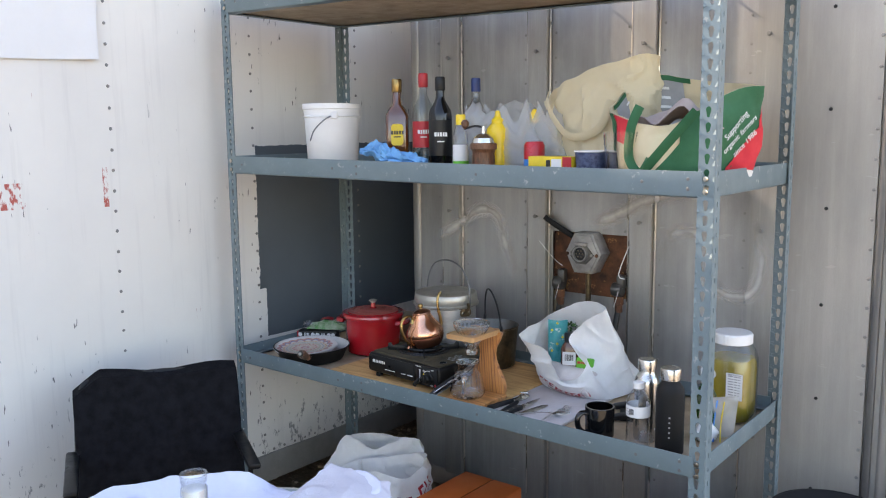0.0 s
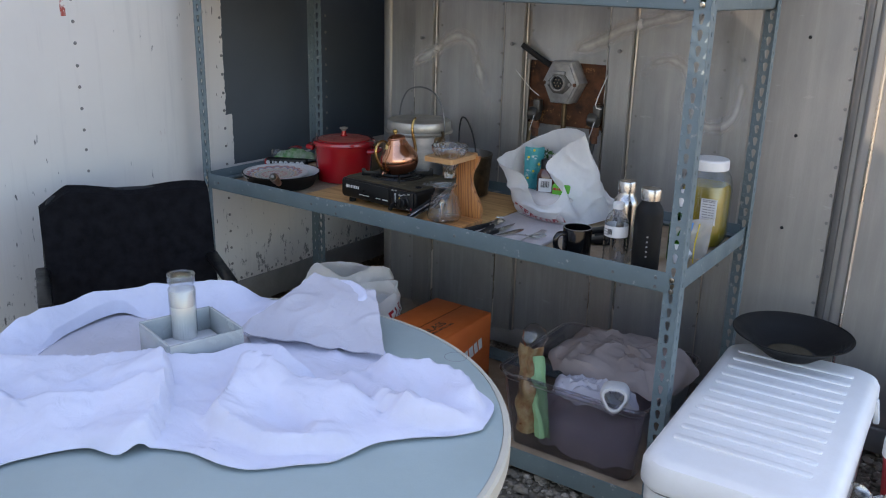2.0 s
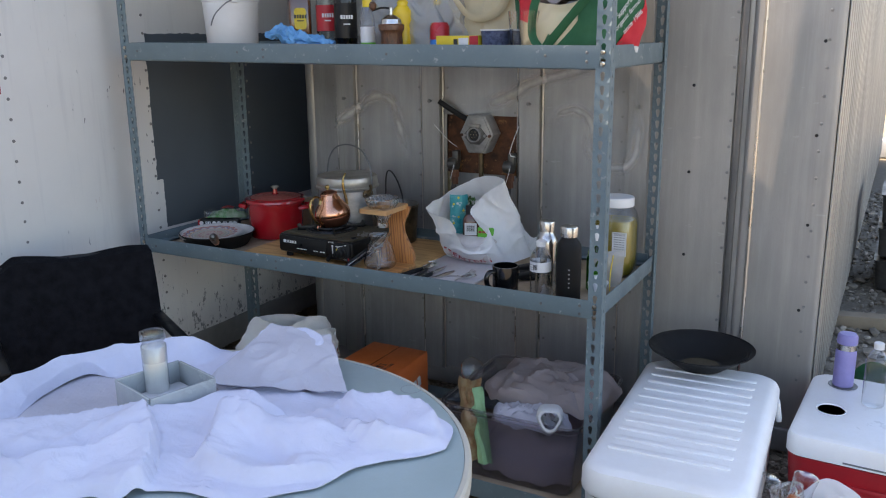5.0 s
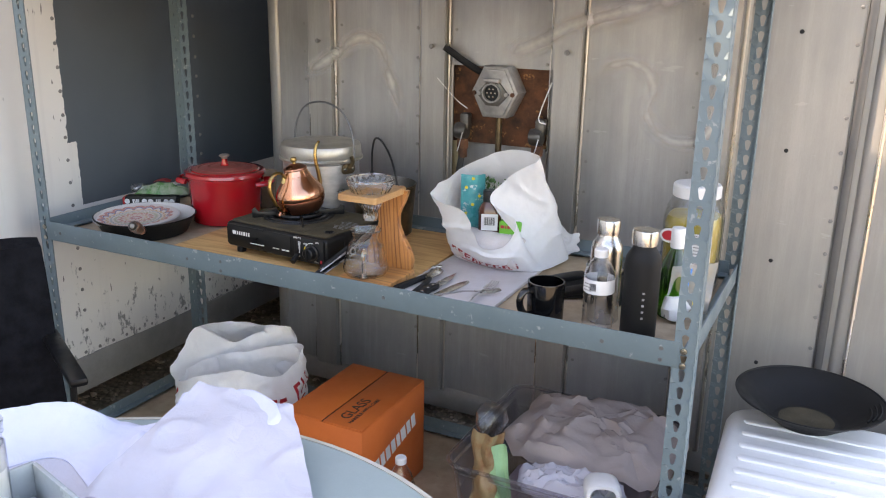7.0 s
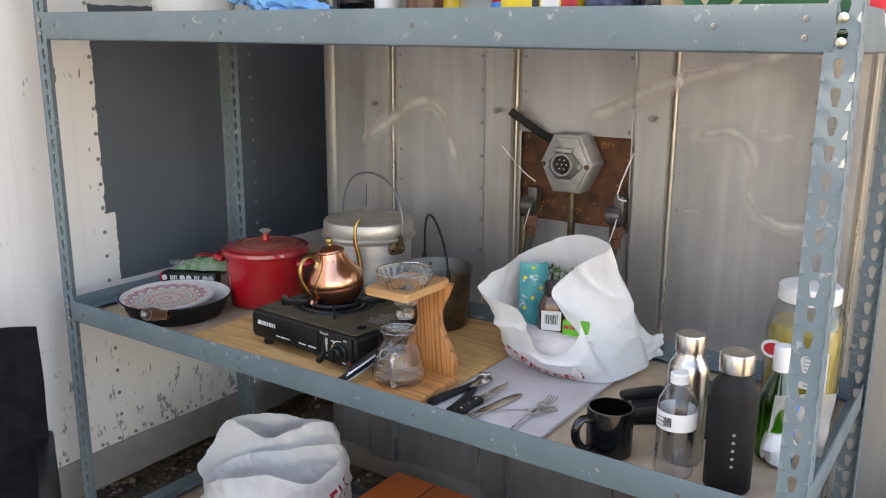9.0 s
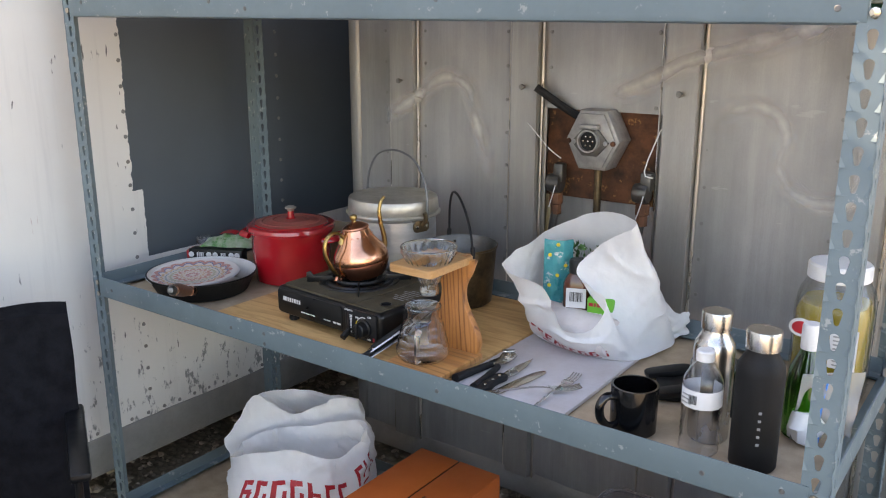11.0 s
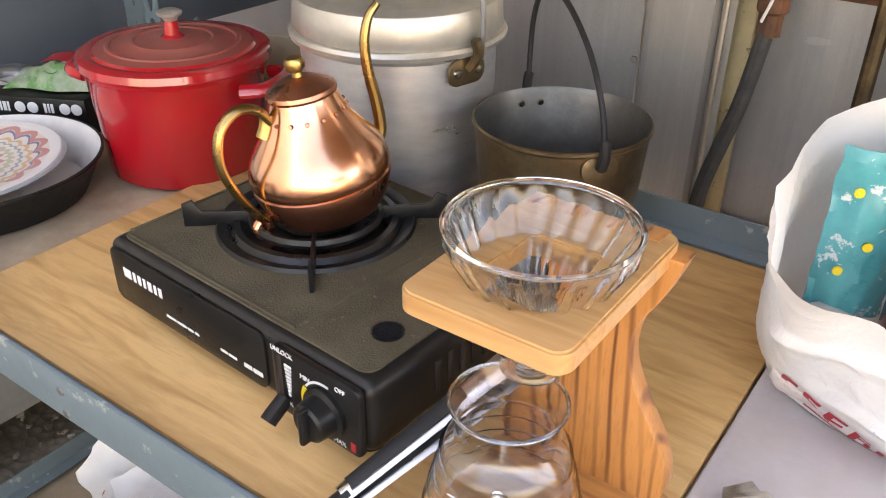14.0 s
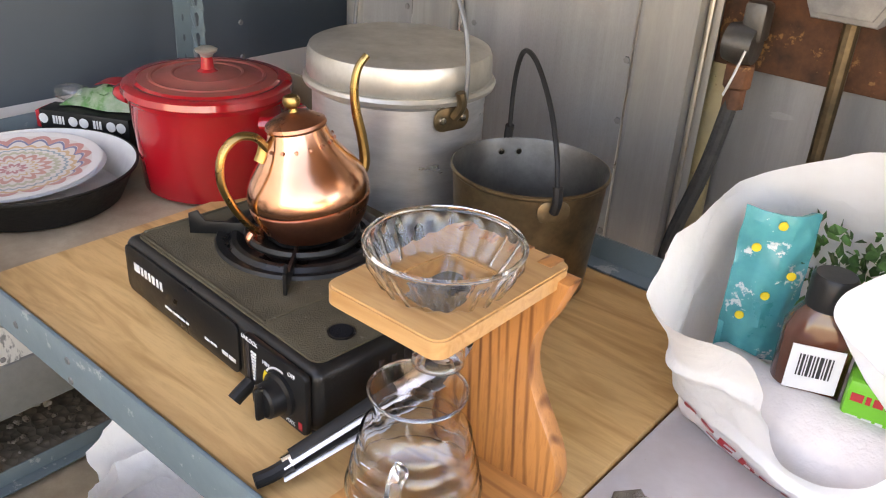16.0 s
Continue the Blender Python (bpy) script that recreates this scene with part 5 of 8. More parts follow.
def loop_bag(base, rim, bulge=0.02, crumple=0.010, nu=132, nv=44, seed=1.0, power=1.0):
    """A soft sack between a closed loop on its support and a closed loop at its mouth: mesh and surface function."""
    def closed(points):
        pts = [Vector(p) for p in points]
        n = len(pts)

        def f(u):
            q = (u % 1.0) * n
            i, w = int(q) % n, q - int(q)
            a, b_, c, d = pts[i - 1], pts[i], pts[(i + 1) % n], pts[(i + 2) % n]
            return 0.5 * ((2 * b_) + (c - a) * w + (2 * a - 5 * b_ + 4 * c - d) * w * w + (3 * b_ - a - 3 * c + d) * w ** 3)
        return f
    lo, hi = closed(base), closed(rim)
    mid = sum((Vector(p) for p in base), Vector()) / len(base)

    def pt(u, v, out=0.0):
        p = lo(u).lerp(hi(u), v ** power)
        d = Vector((p.x - mid.x, p.y - mid.y, 0.0))
        d = d.normalized() if d.length > 1e-5 else Vector((1, 0, 0))
        w = min(1.0, v * 5)
        big = nz(p.x + seed, p.y, p.z, 7) + 0.7 * (0.35 - abs(nz(p.x, p.y + seed, p.z * 0.7, 13)))
        fine = 0.35 - abs(nz(p.x * 1.3, p.y * 1.3 + seed, p.z, 27))
        crisp = max(0.0, 1 - abs(nz(p.x + 0.5 * p.z, p.y - 0.4 * p.z + seed, p.z, 9)) * 4.5)
        p += d * (bulge * math.sin(math.pi * min(1.0, v * 1.15)) + crumple * w * (big + 0.45 * fine + 0.75 * crisp) + out)
        p.z += 0.5 * crumple * v * nz(p.x, p.y, seed, 16)
        return p
    b2 = bmesh.new()
    vs = [[b2.verts.new(pt(i / nu, j / nv)) for j in range(nv + 1)] for i in range(nu)]
    for i in range(nu):
        for j in range(nv):
            k = (i + 1) % nu
            b2.faces.new((vs[i][j], vs[k][j], vs[k][j + 1], vs[i][j + 1]))
    c = b2.verts.new(mid)
    for i in range(nu):
        b2.faces.new((c, vs[(i + 1) % nu][0], vs[i][0]))
    bmesh.ops.recalc_face_normals(b2, faces=b2.faces[:])
    return b2, pt


def print_bars(spans, pt, parent, out=0.0016):
    g = bmesh.new()
    for u0, u1, v0, v1 in spans:
        join(g, grid(lambda a, q: pt(u0 + (u1 - u0) * a, v0 + (v1 - v0) * q, out), 5, 5))
    return part("print", g, M["print_red"], parent, "red printed bars")


# on the bottom shelf
S1B = S1 + 0.001
at = pose(-2.150, 2.265, S1B, 0, 0, 34)
t = thing("grocery_bag", "full white plastic grocery bag with red print on the bottom shelf", "plastic bag", at, "grocery bags")
sack, skin = loop_bag([(-0.165, 0.0, 0), (-0.14, -0.085, 0), (0.0, -0.105, 0), (0.14, -0.085, 0), (0.165, 0.0, 0), (0.13, 0.07, 0), (0.0, 0.08, 0), (-0.13, 0.07, 0)],
                      [(-0.180, -0.01, 0.243), (-0.115, -0.075, 0.285), (0.01, -0.088, 0.305), (0.115, -0.060, 0.268), (0.200, 0.0, 0.338), (0.135, 0.05, 0.325), (0.0, 0.055, 0.300), (-0.11, 0.05, 0.280)], 0.016, 0.013, 132, 44, 1.3)
part("film", sack, M["bag"], t, angle=24)
print_bars(letter_bars(0.13, 0.40, 0.52, 0.74, 7, 3) + letter_bars(0.42, 0.50, 0.62, 0.78, 3, 5), skin, t)
at = pose(-2.205, 2.395, S1B, 0, 0, 34)
t = thing("grocery_bag", "tall white plastic grocery bag with folded handles on the bottom shelf", "plastic bag", at, "grocery bags")
sack, skin = loop_bag([(-0.215, -0.06, 0), (-0.17, -0.115, 0), (0.0, -0.06, 0), (0.14, -0.05, 0), (0.175, 0.0, 0), (0.13, 0.08, 0), (0.0, 0.09, 0), (-0.16, 0.07, 0)],
                      [(-0.225, -0.085, 0.262), (-0.155, -0.035, 0.372), (-0.055, -0.035, 0.318), (0.055, -0.025, 0.362), (0.130, 0.0, 0.345), (0.09, 0.055, 0.330), (-0.03, 0.06, 0.345), (-0.17, 0.04, 0.335)], 0.014, 0.014, 132, 44, 5.1)
part("film", sack, M["bag"], t, angle=24)
print_bars(letter_bars(0.02, 0.12, 0.45, 0.66, 3, 8), skin, t)


def shelf_bag():
    at = pose(-1.375, 2.455, S2 + 0.010, 0, 0, 2)
    t = thing("grocery_bag", "open white plastic grocery bag of food on the shelf", "plastic bag", None, "grocery bags")
    z = S2 + 0.011
    low = [(-1.505, 2.440), (-1.460, 2.405), (-1.410, 2.388), (-1.355, 2.378), (-1.300, 2.385), (-1.258, 2.402), (-1.235, 2.435), (-1.222, 2.485), (-1.214, 2.565), (-1.265, 2.630), (-1.400, 2.620), (-1.510, 2.530)]
    rim = [(-1.478, 2.262, 0.992), (-1.418, 2.300, 0.943), (-1.385, 2.330, 0.858), (-1.351, 2.330, 0.845), (-1.308, 2.340, 0.868), (-1.298, 2.365, 0.925), (-1.385, 2.405, 0.958), (-1.345, 2.420, 1.020),
           (-1.262, 2.412, 1.084), (-1.366, 2.490, 1.080), (-1.467, 2.500, 1.044), (-1.524, 2.455, 1.002)]
    sack, skin = loop_bag([(x, y, z) for x, y in low], rim, 0.005, 0.009, 192, 48, 2.7)
    part("film", sack, M["bag"], t, angle=28)
    print_bars(letter_bars(0.04, 0.36, 0.10, 0.26, 9, 11), skin, t)
    tail = lambda u, v: (-1.262 + 0.055 * u + 0.012 * nz(u * 5, v * 4), 2.50 + 0.125 * u + 0.02 * (v - 0.5) * (1 - u), z + 0.004 + (0.125 - 0.060 * u) * v * (1 - 0.25 * u) + 0.010 * math.sin(7 * u) * v)
    part("tail", grid(tail, 16, 12, 0.001), M["bag"], t, "folded white corner of the bag", angle=30)
    # what shows in the mouth
    def local(x, y, z, rz=0):
        return at @ pose(x, y, z, 0, 0, rz)
    t = thing("sauce_bottle", "brown sauce bottle with black cap in the white bag", "bottle", local(-0.025, -0.020, 0.060, 20))
    part("body", rounded_stack([(0, 0.058, 0.042, 0.018), (0.004, 0.062, 0.046, 0.02), (0.085, 0.062, 0.046, 0.02), (0.10, 0.048, 0.036, 0.016), (0.108, 0.036, 0.032, 0.015)]), M["sauce"], t)
    part("cap", lathe([(0.019, 0.108), (0.0195, 0.135), (0.017, 0.139), (0, 0.139)], 28, None, lambda a, r, z: r * (1 + 0.02 * math.cos(26 * a))), M["black"], t, "black ridged cap")
    part("label", box(0.044, 0.001, 0.045, (0, -0.0237, 0.055), 0.0), M["label_white"], t, "white barcode label")
    bars([0.0012, 0.002, 0.0009, 0.0024, 0.0012, 0.0016, 0.003, 0.001, 0.002, 0.0012], 0.022, 0.0013, M["print_black"], t, Matrix.Translation((0, -0.0246, 0.058)) @ pose(0, 0, 0, 90, 0, 0))
    t = thing("snack_pouch", "teal printed food pouch with green herb picture in the bag", "food pouch", local(-0.085, 0.010, 0.075, 25))
    part("pouch", grid(lambda u, v: (-0.036 + 0.066 * u, 0.015 * math.sin(math.pi * u) * -1 + 0.008 * nz(u * 5, v * 7), 0.0 + 0.155 * v), 12, 16, 0.004), M["teal"], t)
    for k in range(5):
        part("flower_print", lathe([(0.0045, 0), (0.004, 0.0012), (0, 0.0014)], 10, Matrix.Translation((-0.022 + 0.018 * (k % 3), -0.0185, 0.05 + 0.024 * k)) @ pose(0, 0, 0, 90, 0, 0)), M["print_yellow"], t)
    t = thing("herb_bunch", "dark green leafy herbs in a printed pack in the bag", "herbs", local(-0.01, 0.060, 0.165, 10))
    rng = random.Random(9)
    g = bmesh.new()
    for k in range(220):
        c = Vector((rng.uniform(-0.06, 0.06), rng.uniform(-0.03, 0.02), rng.uniform(-0.03, 0.05)))
        m = Matrix.Translation(c) @ pose(0, 0, 0, rng.uniform(0, 180), rng.uniform(0, 180), rng.uniform(0, 180))
        s = rng.uniform(0.004, 0.009)
        j = bmesh.new()
        j.faces.new([j.verts.new(m @ Vector(p)) for p in ((-s, 0, 0), (-s * 0.3, s * 0.6, s * 0.2), (s * 0.4, s * 0.7, 0), (s, 0, 0.1 * s), (s * 0.3, -s * 0.6, 0.2 * s))])
        join(g, j)
    tagged(part("leaves", g, M["parsley"], t, smooth=False), kind="stuff")
    t = thing("juice_pack", "bright green juice pack with a red word in the bag", "drink carton", local(0.040, -0.025, 0.040, 8))
    part("pack", box(0.06, 0.045, 0.085, (0, 0, 0.043), 0.006), M["lime"], t)
    bars([0.010, 0.004, 0.008, 0.006], 0.008, 0.002, M["print_red"], t, Matrix.Translation((-0.008, -0.0229, 0.070)) @ pose(0, 0, 0, 90, 0, 0))
    bars([0.010, 0.008, 0.006, 0.009], 0.004, 0.003, M["print_white"], t, Matrix.Translation((-0.004, -0.0229, 0.050)) @ pose(0, 0, 0, 90, 0, 0))
    t = thing("paper_towel_roll", "quilted white paper towel roll lying in the bag", "paper towel", local(-0.015, -0.045, 0.048, 0) @ pose(0, 0, 0, 0, 90, -12))
    part("roll", lathe([(0.0175, -0.10), (0.040, -0.10), (0.043, -0.095), (0.043, 0.095), (0.040, 0.10), (0.0175, 0.10), (0.0175, -0.10)], 36), M["tissue"], t)
    part("core", lathe([(0.0150, -0.101), (0.0172, -0.101), (0.0172, 0.101), (0.0150, 0.101), (0.0150, -0.101)], 28), M["sole"], t, "brown cardboard core")


shelf_bag()


# ---- cookware on the middle shelf ----
def skillet():
    t = thing("skillet", "black iron skillet with chipped white enamel and wooden handle", "frying pan", pose(-2.432, 2.212, S2 + 0.001) @ Matrix.Diagonal((0.96, 0.96, 1, 1)))
    part("pan", lathe([(0, 0), (0.118, 0), (0.126, 0.004), (0.150, 0.050), (0.155, 0.053), (0.155, 0.056), (0.151, 0.056)], 64), M["iron"], t)
    part("inside", lathe([(0.151, 0.0562), (0.146, 0.050), (0.122, 0.008), (0, 0.007)], 64), M["enamel_white"], t, "chipped white enamel inside")
    part("socket", tube([(0.096, -0.110, 0.042), (0.128, -0.146, 0.056)], 0.013, 12, 1), M["copper_dull"], t, "worn copper-coloured collar")
    part("handle", tube([(0.124, -0.142, 0.054), (0.164, -0.188, 0.074), (0.206, -0.236, 0.096), (0.240, -0.274, 0.110)], 0.0135, 14, 4, 1, None, lambda q: 0.85 + 0.35 * math.sin(q * 2.6)), M["walnut"], t, "turned dark wooden handle")
    part("end_cap", lathe([(0, -0.012), (0.011, -0.010), (0.0125, 0), (0.010, 0.010), (0.006, 0.016), (0, 0.017)], 14, Matrix.Translation((0.246, -0.281, 0.113)) @ pose(0, 0, 0, 74, 0, 41)), M["pot_inside"], t, "worn metal handle tip")
    for k in range(3):
        pl = part("paper_plate", lathe([(0, 0), (0.085, 0.0), (0.098, 0.006), (0.122, 0.0085), (0.123, 0.0095), (0.098, 0.0075), (0.085, 0.0016), (0, 0.0016)], 56),
                  M["plate"] if k == 2 else M["label_white"])
        pl.matrix_world = pose(-2.450 - 0.002 * k, 2.200 - 0.002 * k, S2 + 0.037 + 0.0030 * k, 2, -1.5, 20 * k)
        tagged(pl, "printed paper plate with orange and rose petal rings in the skillet" if k == 2 else "white paper plate stacked in the skillet", "paper plate", "stack of paper plates")


skillet()


def red_pot():
    t = thing("dutch_oven", "red enamelled cast-iron pot with dusty lid on the shelf", "pot", pose(-2.314, 2.442, S2 + 0.004, 0, 0, 20) @ Matrix.Diagonal((0.945, 0.945, 0.985, 1)))
    part("body", lathe([(0, 0), (0.105, 0), (0.112, 0.004), (0.121, 0.112), (0.124, 0.140), (0.127, 0.144), (0.127, 0.149), (0.12, 0.150)], 64), M["iron_red"], t)
    part("lid", lathe([(0.131, 0.1500), (0.133, 0.1530), (0.131, 0.1620), (0.124, 0.1660), (0.112, 0.1650), (0.108, 0.1680)], 64), M["iron_red"], t)
    part("lid_top", lathe([(0.108, 0.1675), (0.092, 0.1700), (0.090, 0.1720), (0.086, 0.1720), (0.084, 0.1700), (0.058, 0.1740), (0.056, 0.1755), (0.053, 0.1755), (0.051, 0.1740), (0.02, 0.1770), (0, 0.1780)], 64), M["iron_red_dusty"], t, "dusty concentric-ringed lid")
    part("knob_stem", lathe([(0.018, 0.1760), (0.011, 0.1810), (0.009, 0.2000), (0, 0.2000)], 24), M["iron_red"], t)
    part("knob", lathe([(0.008, 0.1960), (0.011, 0.2030), (0.0165, 0.2060), (0.0175, 0.2095), (0.012, 0.2125), (0, 0.2135)], 28), M["pot_lid"], t, "pale nickel knob")
    for s in (-1, 1):
        part("handle", tube([(s * 0.120, -0.045, 0.127), (s * 0.150, -0.035, 0.130), (s * 0.157, 0, 0.131), (s * 0.150, 0.035, 0.130), (s * 0.120, 0.045, 0.127)], 0.010, 10, 5, 0.8), M["iron_red"], t)


red_pot()


def stove():
    t = thing("camp_stove", "black single-burner gas camp stove with dusty top on plywood", "camping stove", pose(-1.878, 2.268, PLY, 0, 0, -4))
    W, D, Z0, Z1 = 0.350, 0.275, 0.018, 0.088
    part("body", box(W, D, Z1 - Z0, (0, 0, (Z0 + Z1) / 2), 0.012, 4), M["stove"], t)
    part("top_plate", prism(round_rect(W - 0.022, D - 0.022, 0.012), 0.003, (0, 0, Z1 - 0.001), 0.0012), M["stove_top"], t, "dust-grained black top")
    bx, by = -0.040, 0.012
    part("pressed_square", join(join(box(0.235, 0.003, 0.002, (bx, -0.122, Z1 + 0.0025), 0.0008), box(0.003, 0.235, 0.002, (bx + 0.118, 0.0, Z1 + 0.0025), 0.0008)), box(0.003, 0.235, 0.002, (bx - 0.122, 0.0, Z1 + 0.0025), 0.0008)), M["stove_top"], t)
    for s in (-1, 1):
        for q in (-1, 1):
            part("foot", lathe([(0.012, 0), (0.013, 0.004), (0.011, 0.022)], 16, (s * 0.145, q * 0.11, 0)), M["rubber"], t)
    part("drip_bowl", lathe([(0.098, Z1 + 0.0022), (0.096, Z1 + 0.0060), (0.088, Z1 + 0.0050), (0.084, Z1 + 0.0025), (0.080, Z1 + 0.0075), (0.074, Z1 + 0.0080), (0.066, Z1 + 0.0026), (0.058, Z1 + 0.0026), (0.03, Z1 + 0.0028)], 56, (bx, by, 0)), M["stove"], t, "ringed black drip bowl")
    part("trivet_ring", lathe([(0.060, Z1 + 0.008), (0.064, Z1 + 0.0075), (0.066, Z1 + 0.012), (0.064, Z1 + 0.0165), (0.060, Z1 + 0.016), (0.058, Z1 + 0.012), (0.060, Z1 + 0.008)], 48, (bx, by, 0)), M["black"], t)
    part("burner", lathe([(0.020, Z1), (0.022, Z1 + 0.004), (0.040, Z1 + 0.008), (0.041, Z1 + 0.013), (0.030, Z1 + 0.017), (0, Z1 + 0.018)], 40, (bx, by, 0), lambda a, r, z: r * (1 + (0.02 if r > 0.035 else 0) * math.cos(30 * a))), M["iron"], t)
    for k in range(4):
        a = radians(45 + 90 * k) if k % 2 else radians(45 + 90 * k)
        ca, sa = math.cos(a), math.sin(a)
        arm = prism([(0.045, 0.004), (0.118, 0.002), (0.128, 0.002), (0.128, 0.026), (0.118, 0.030), (0.110, 0.018), (0.070, 0.017), (0.045, 0.015)], 0.004, Matrix.Translation((bx, by, Z1)) @ pose(0, 0, 0, 0, 0, math.degrees(a)) @ pose(0, 0.0015, 0, 90, 0, 0), 0.0008)
        part("trivet_arm", arm, M["black"], t)
    part("fuel_port", lathe(shell([(0, Z1 + 0.0021), (0.0135, Z1 + 0.0021), (0.0135, Z1 + 0.0035)], 0.0015), 24, (0.138, -0.078, 0)), M["stove"], t)
    part("port_dark", lathe([(0.0118, Z1 + 0.0039), (0, Z1 + 0.0040)], 24, (0.138, -0.078, 0)), M["cloth_black"], t, "dark round hole")
    # printed notice on the top, vent slots on the end
    for k in range(7):
        bars([0.012, 0.018, 0.009, 0.014][: 2 + k % 3], 0.0022, 0.003, M["print_grey"], t, pose(0.135, -0.035 + 0.011 * k, Z1 + 0.0028, 0, 0, 0))
    for k in range(8):
        part("vent_slot", box(0.002, 0.006, 0.030, (W / 2 + 0.0005, -0.06 + 0.016 * k, 0.055), 0.0005), M["card_dark"], t)
    # front face
    fr = lambda x, z: Matrix.Translation((x, -D / 2 - 0.0006, z)) @ pose(0, 0, 0, 90, 0, 0)
    part("front_panel", prism(round_rect(0.225, 0.058, 0.010), 0.003, fr(-0.055, 0.054) @ pose(0, 0, -0.001), 0.001), M["stove"], t)
    bars([0.012, 0.004, 0.005, 0.004, 0.006, 0.004, 0.005], 0.010, 0.0035, M["print_white"], t, fr(-0.115, 0.062) @ pose(0, 0, 0.003), label="white maker's mark as bars")
    bars([0.014, 0.014, 0.008, 0.006], 0.0026, 0.002, M["print_white"], t, fr(-0.058, 0.040) @ pose(0, 0, 0.003))
    bars([0.009, 0.011], 0.0026, 0.002, M["print_white"], t, fr(0.008, 0.040) @ pose(0, 0, 0.003))
    bars([0.010, 0.012], 0.0042, 0.002, M["print_white"], t, fr(0.041, 0.040) @ pose(0, 0, 0.003))
    part("control_panel", prism(round_rect(0.098, 0.066, 0.006), 0.007, fr(0.122, 0.054), 0.002), M["black"], t)
    part("lever_slot", box(0.005, 0.0012, 0.045, (0.083, -D / 2 - 0.0078, 0.058)), M["card_dark"], t)
    part("lock_lever", tube([(0.083, -D / 2 - 0.006, 0.034), (0.083, -D / 2 - 0.020, 0.026), (0.083, -D / 2 - 0.026, 0.022)], 0.0105, 12, 4, 0.7), M["black_matte"], t, "black lock lever")
    g = bmesh.new()
    for k in range(9):
        box(0.003 + 0.0006 * k, 0.0012, 0.0022, (0.0925, -D / 2 - 0.0079, 0.044 + 0.0036 * k), bm=g)
    part("lever_scale", g, M["print_white"], t, "white scale marks", smooth=False)
    kn = part("gas_knob", lathe([(0.022, 0), (0.022, 0.004), (0.018, 0.006), (0.0165, 0.019), (0.014, 0.021), (0, 0.021)], 36), M["black"], t, at=fr(0.134, 0.050) @ pose(0, 0, 0.007), label="black gas knob")
    part("knob_grip", box(0.006, 0.034, 0.012, (0, 0, 0.022), 0.003), M["black"], kn)
    arc = lambda a0, a1, r0, r1: [(r1 * math.cos(radians(a0 + (a1 - a0) * k / 10)), r1 * math.sin(radians(a0 + (a1 - a0) * k / 10))) for k in range(11)] + [(r0 * math.cos(radians(a1 - (a1 - a0) * k / 10)), r0 * math.sin(radians(a1 - (a1 - a0) * k / 10))) for k in range(11)]
    part("yellow_arc", prism(arc(150, 235, 0.0235, 0.0275), 0.0006, fr(0.134, 0.050) @ pose(0, 0, 0.0071)), M["print_yellow"], t, "yellow dial mark", smooth=False)
    part("white_arc", prism(arc(80, 145, 0.0245, 0.0265), 0.0006, fr(0.134, 0.050) @ pose(0, 0, 0.0071)), M["print_white"], t, "white dial mark", smooth=False)
    part("red_mark", box(0.005, 0.0008, 0.008, (0.163, -D / 2 - 0.0079, 0.030)), M["print_red"], t, "red flame mark", smooth=False)
    for txt, x, z in (("OFF", 0.151, 0.079), ("MIN", 0.112, 0.071), ("MAX", 0.148, 0.027), ("UNLOCK", 0.086, 0.0835), ("LOCK", 0.0865, 0.034)):
        words(txt, 0.0062, M["print_white"], t, fr(x, z) @ pose(0, 0, 0.0072))


stove()


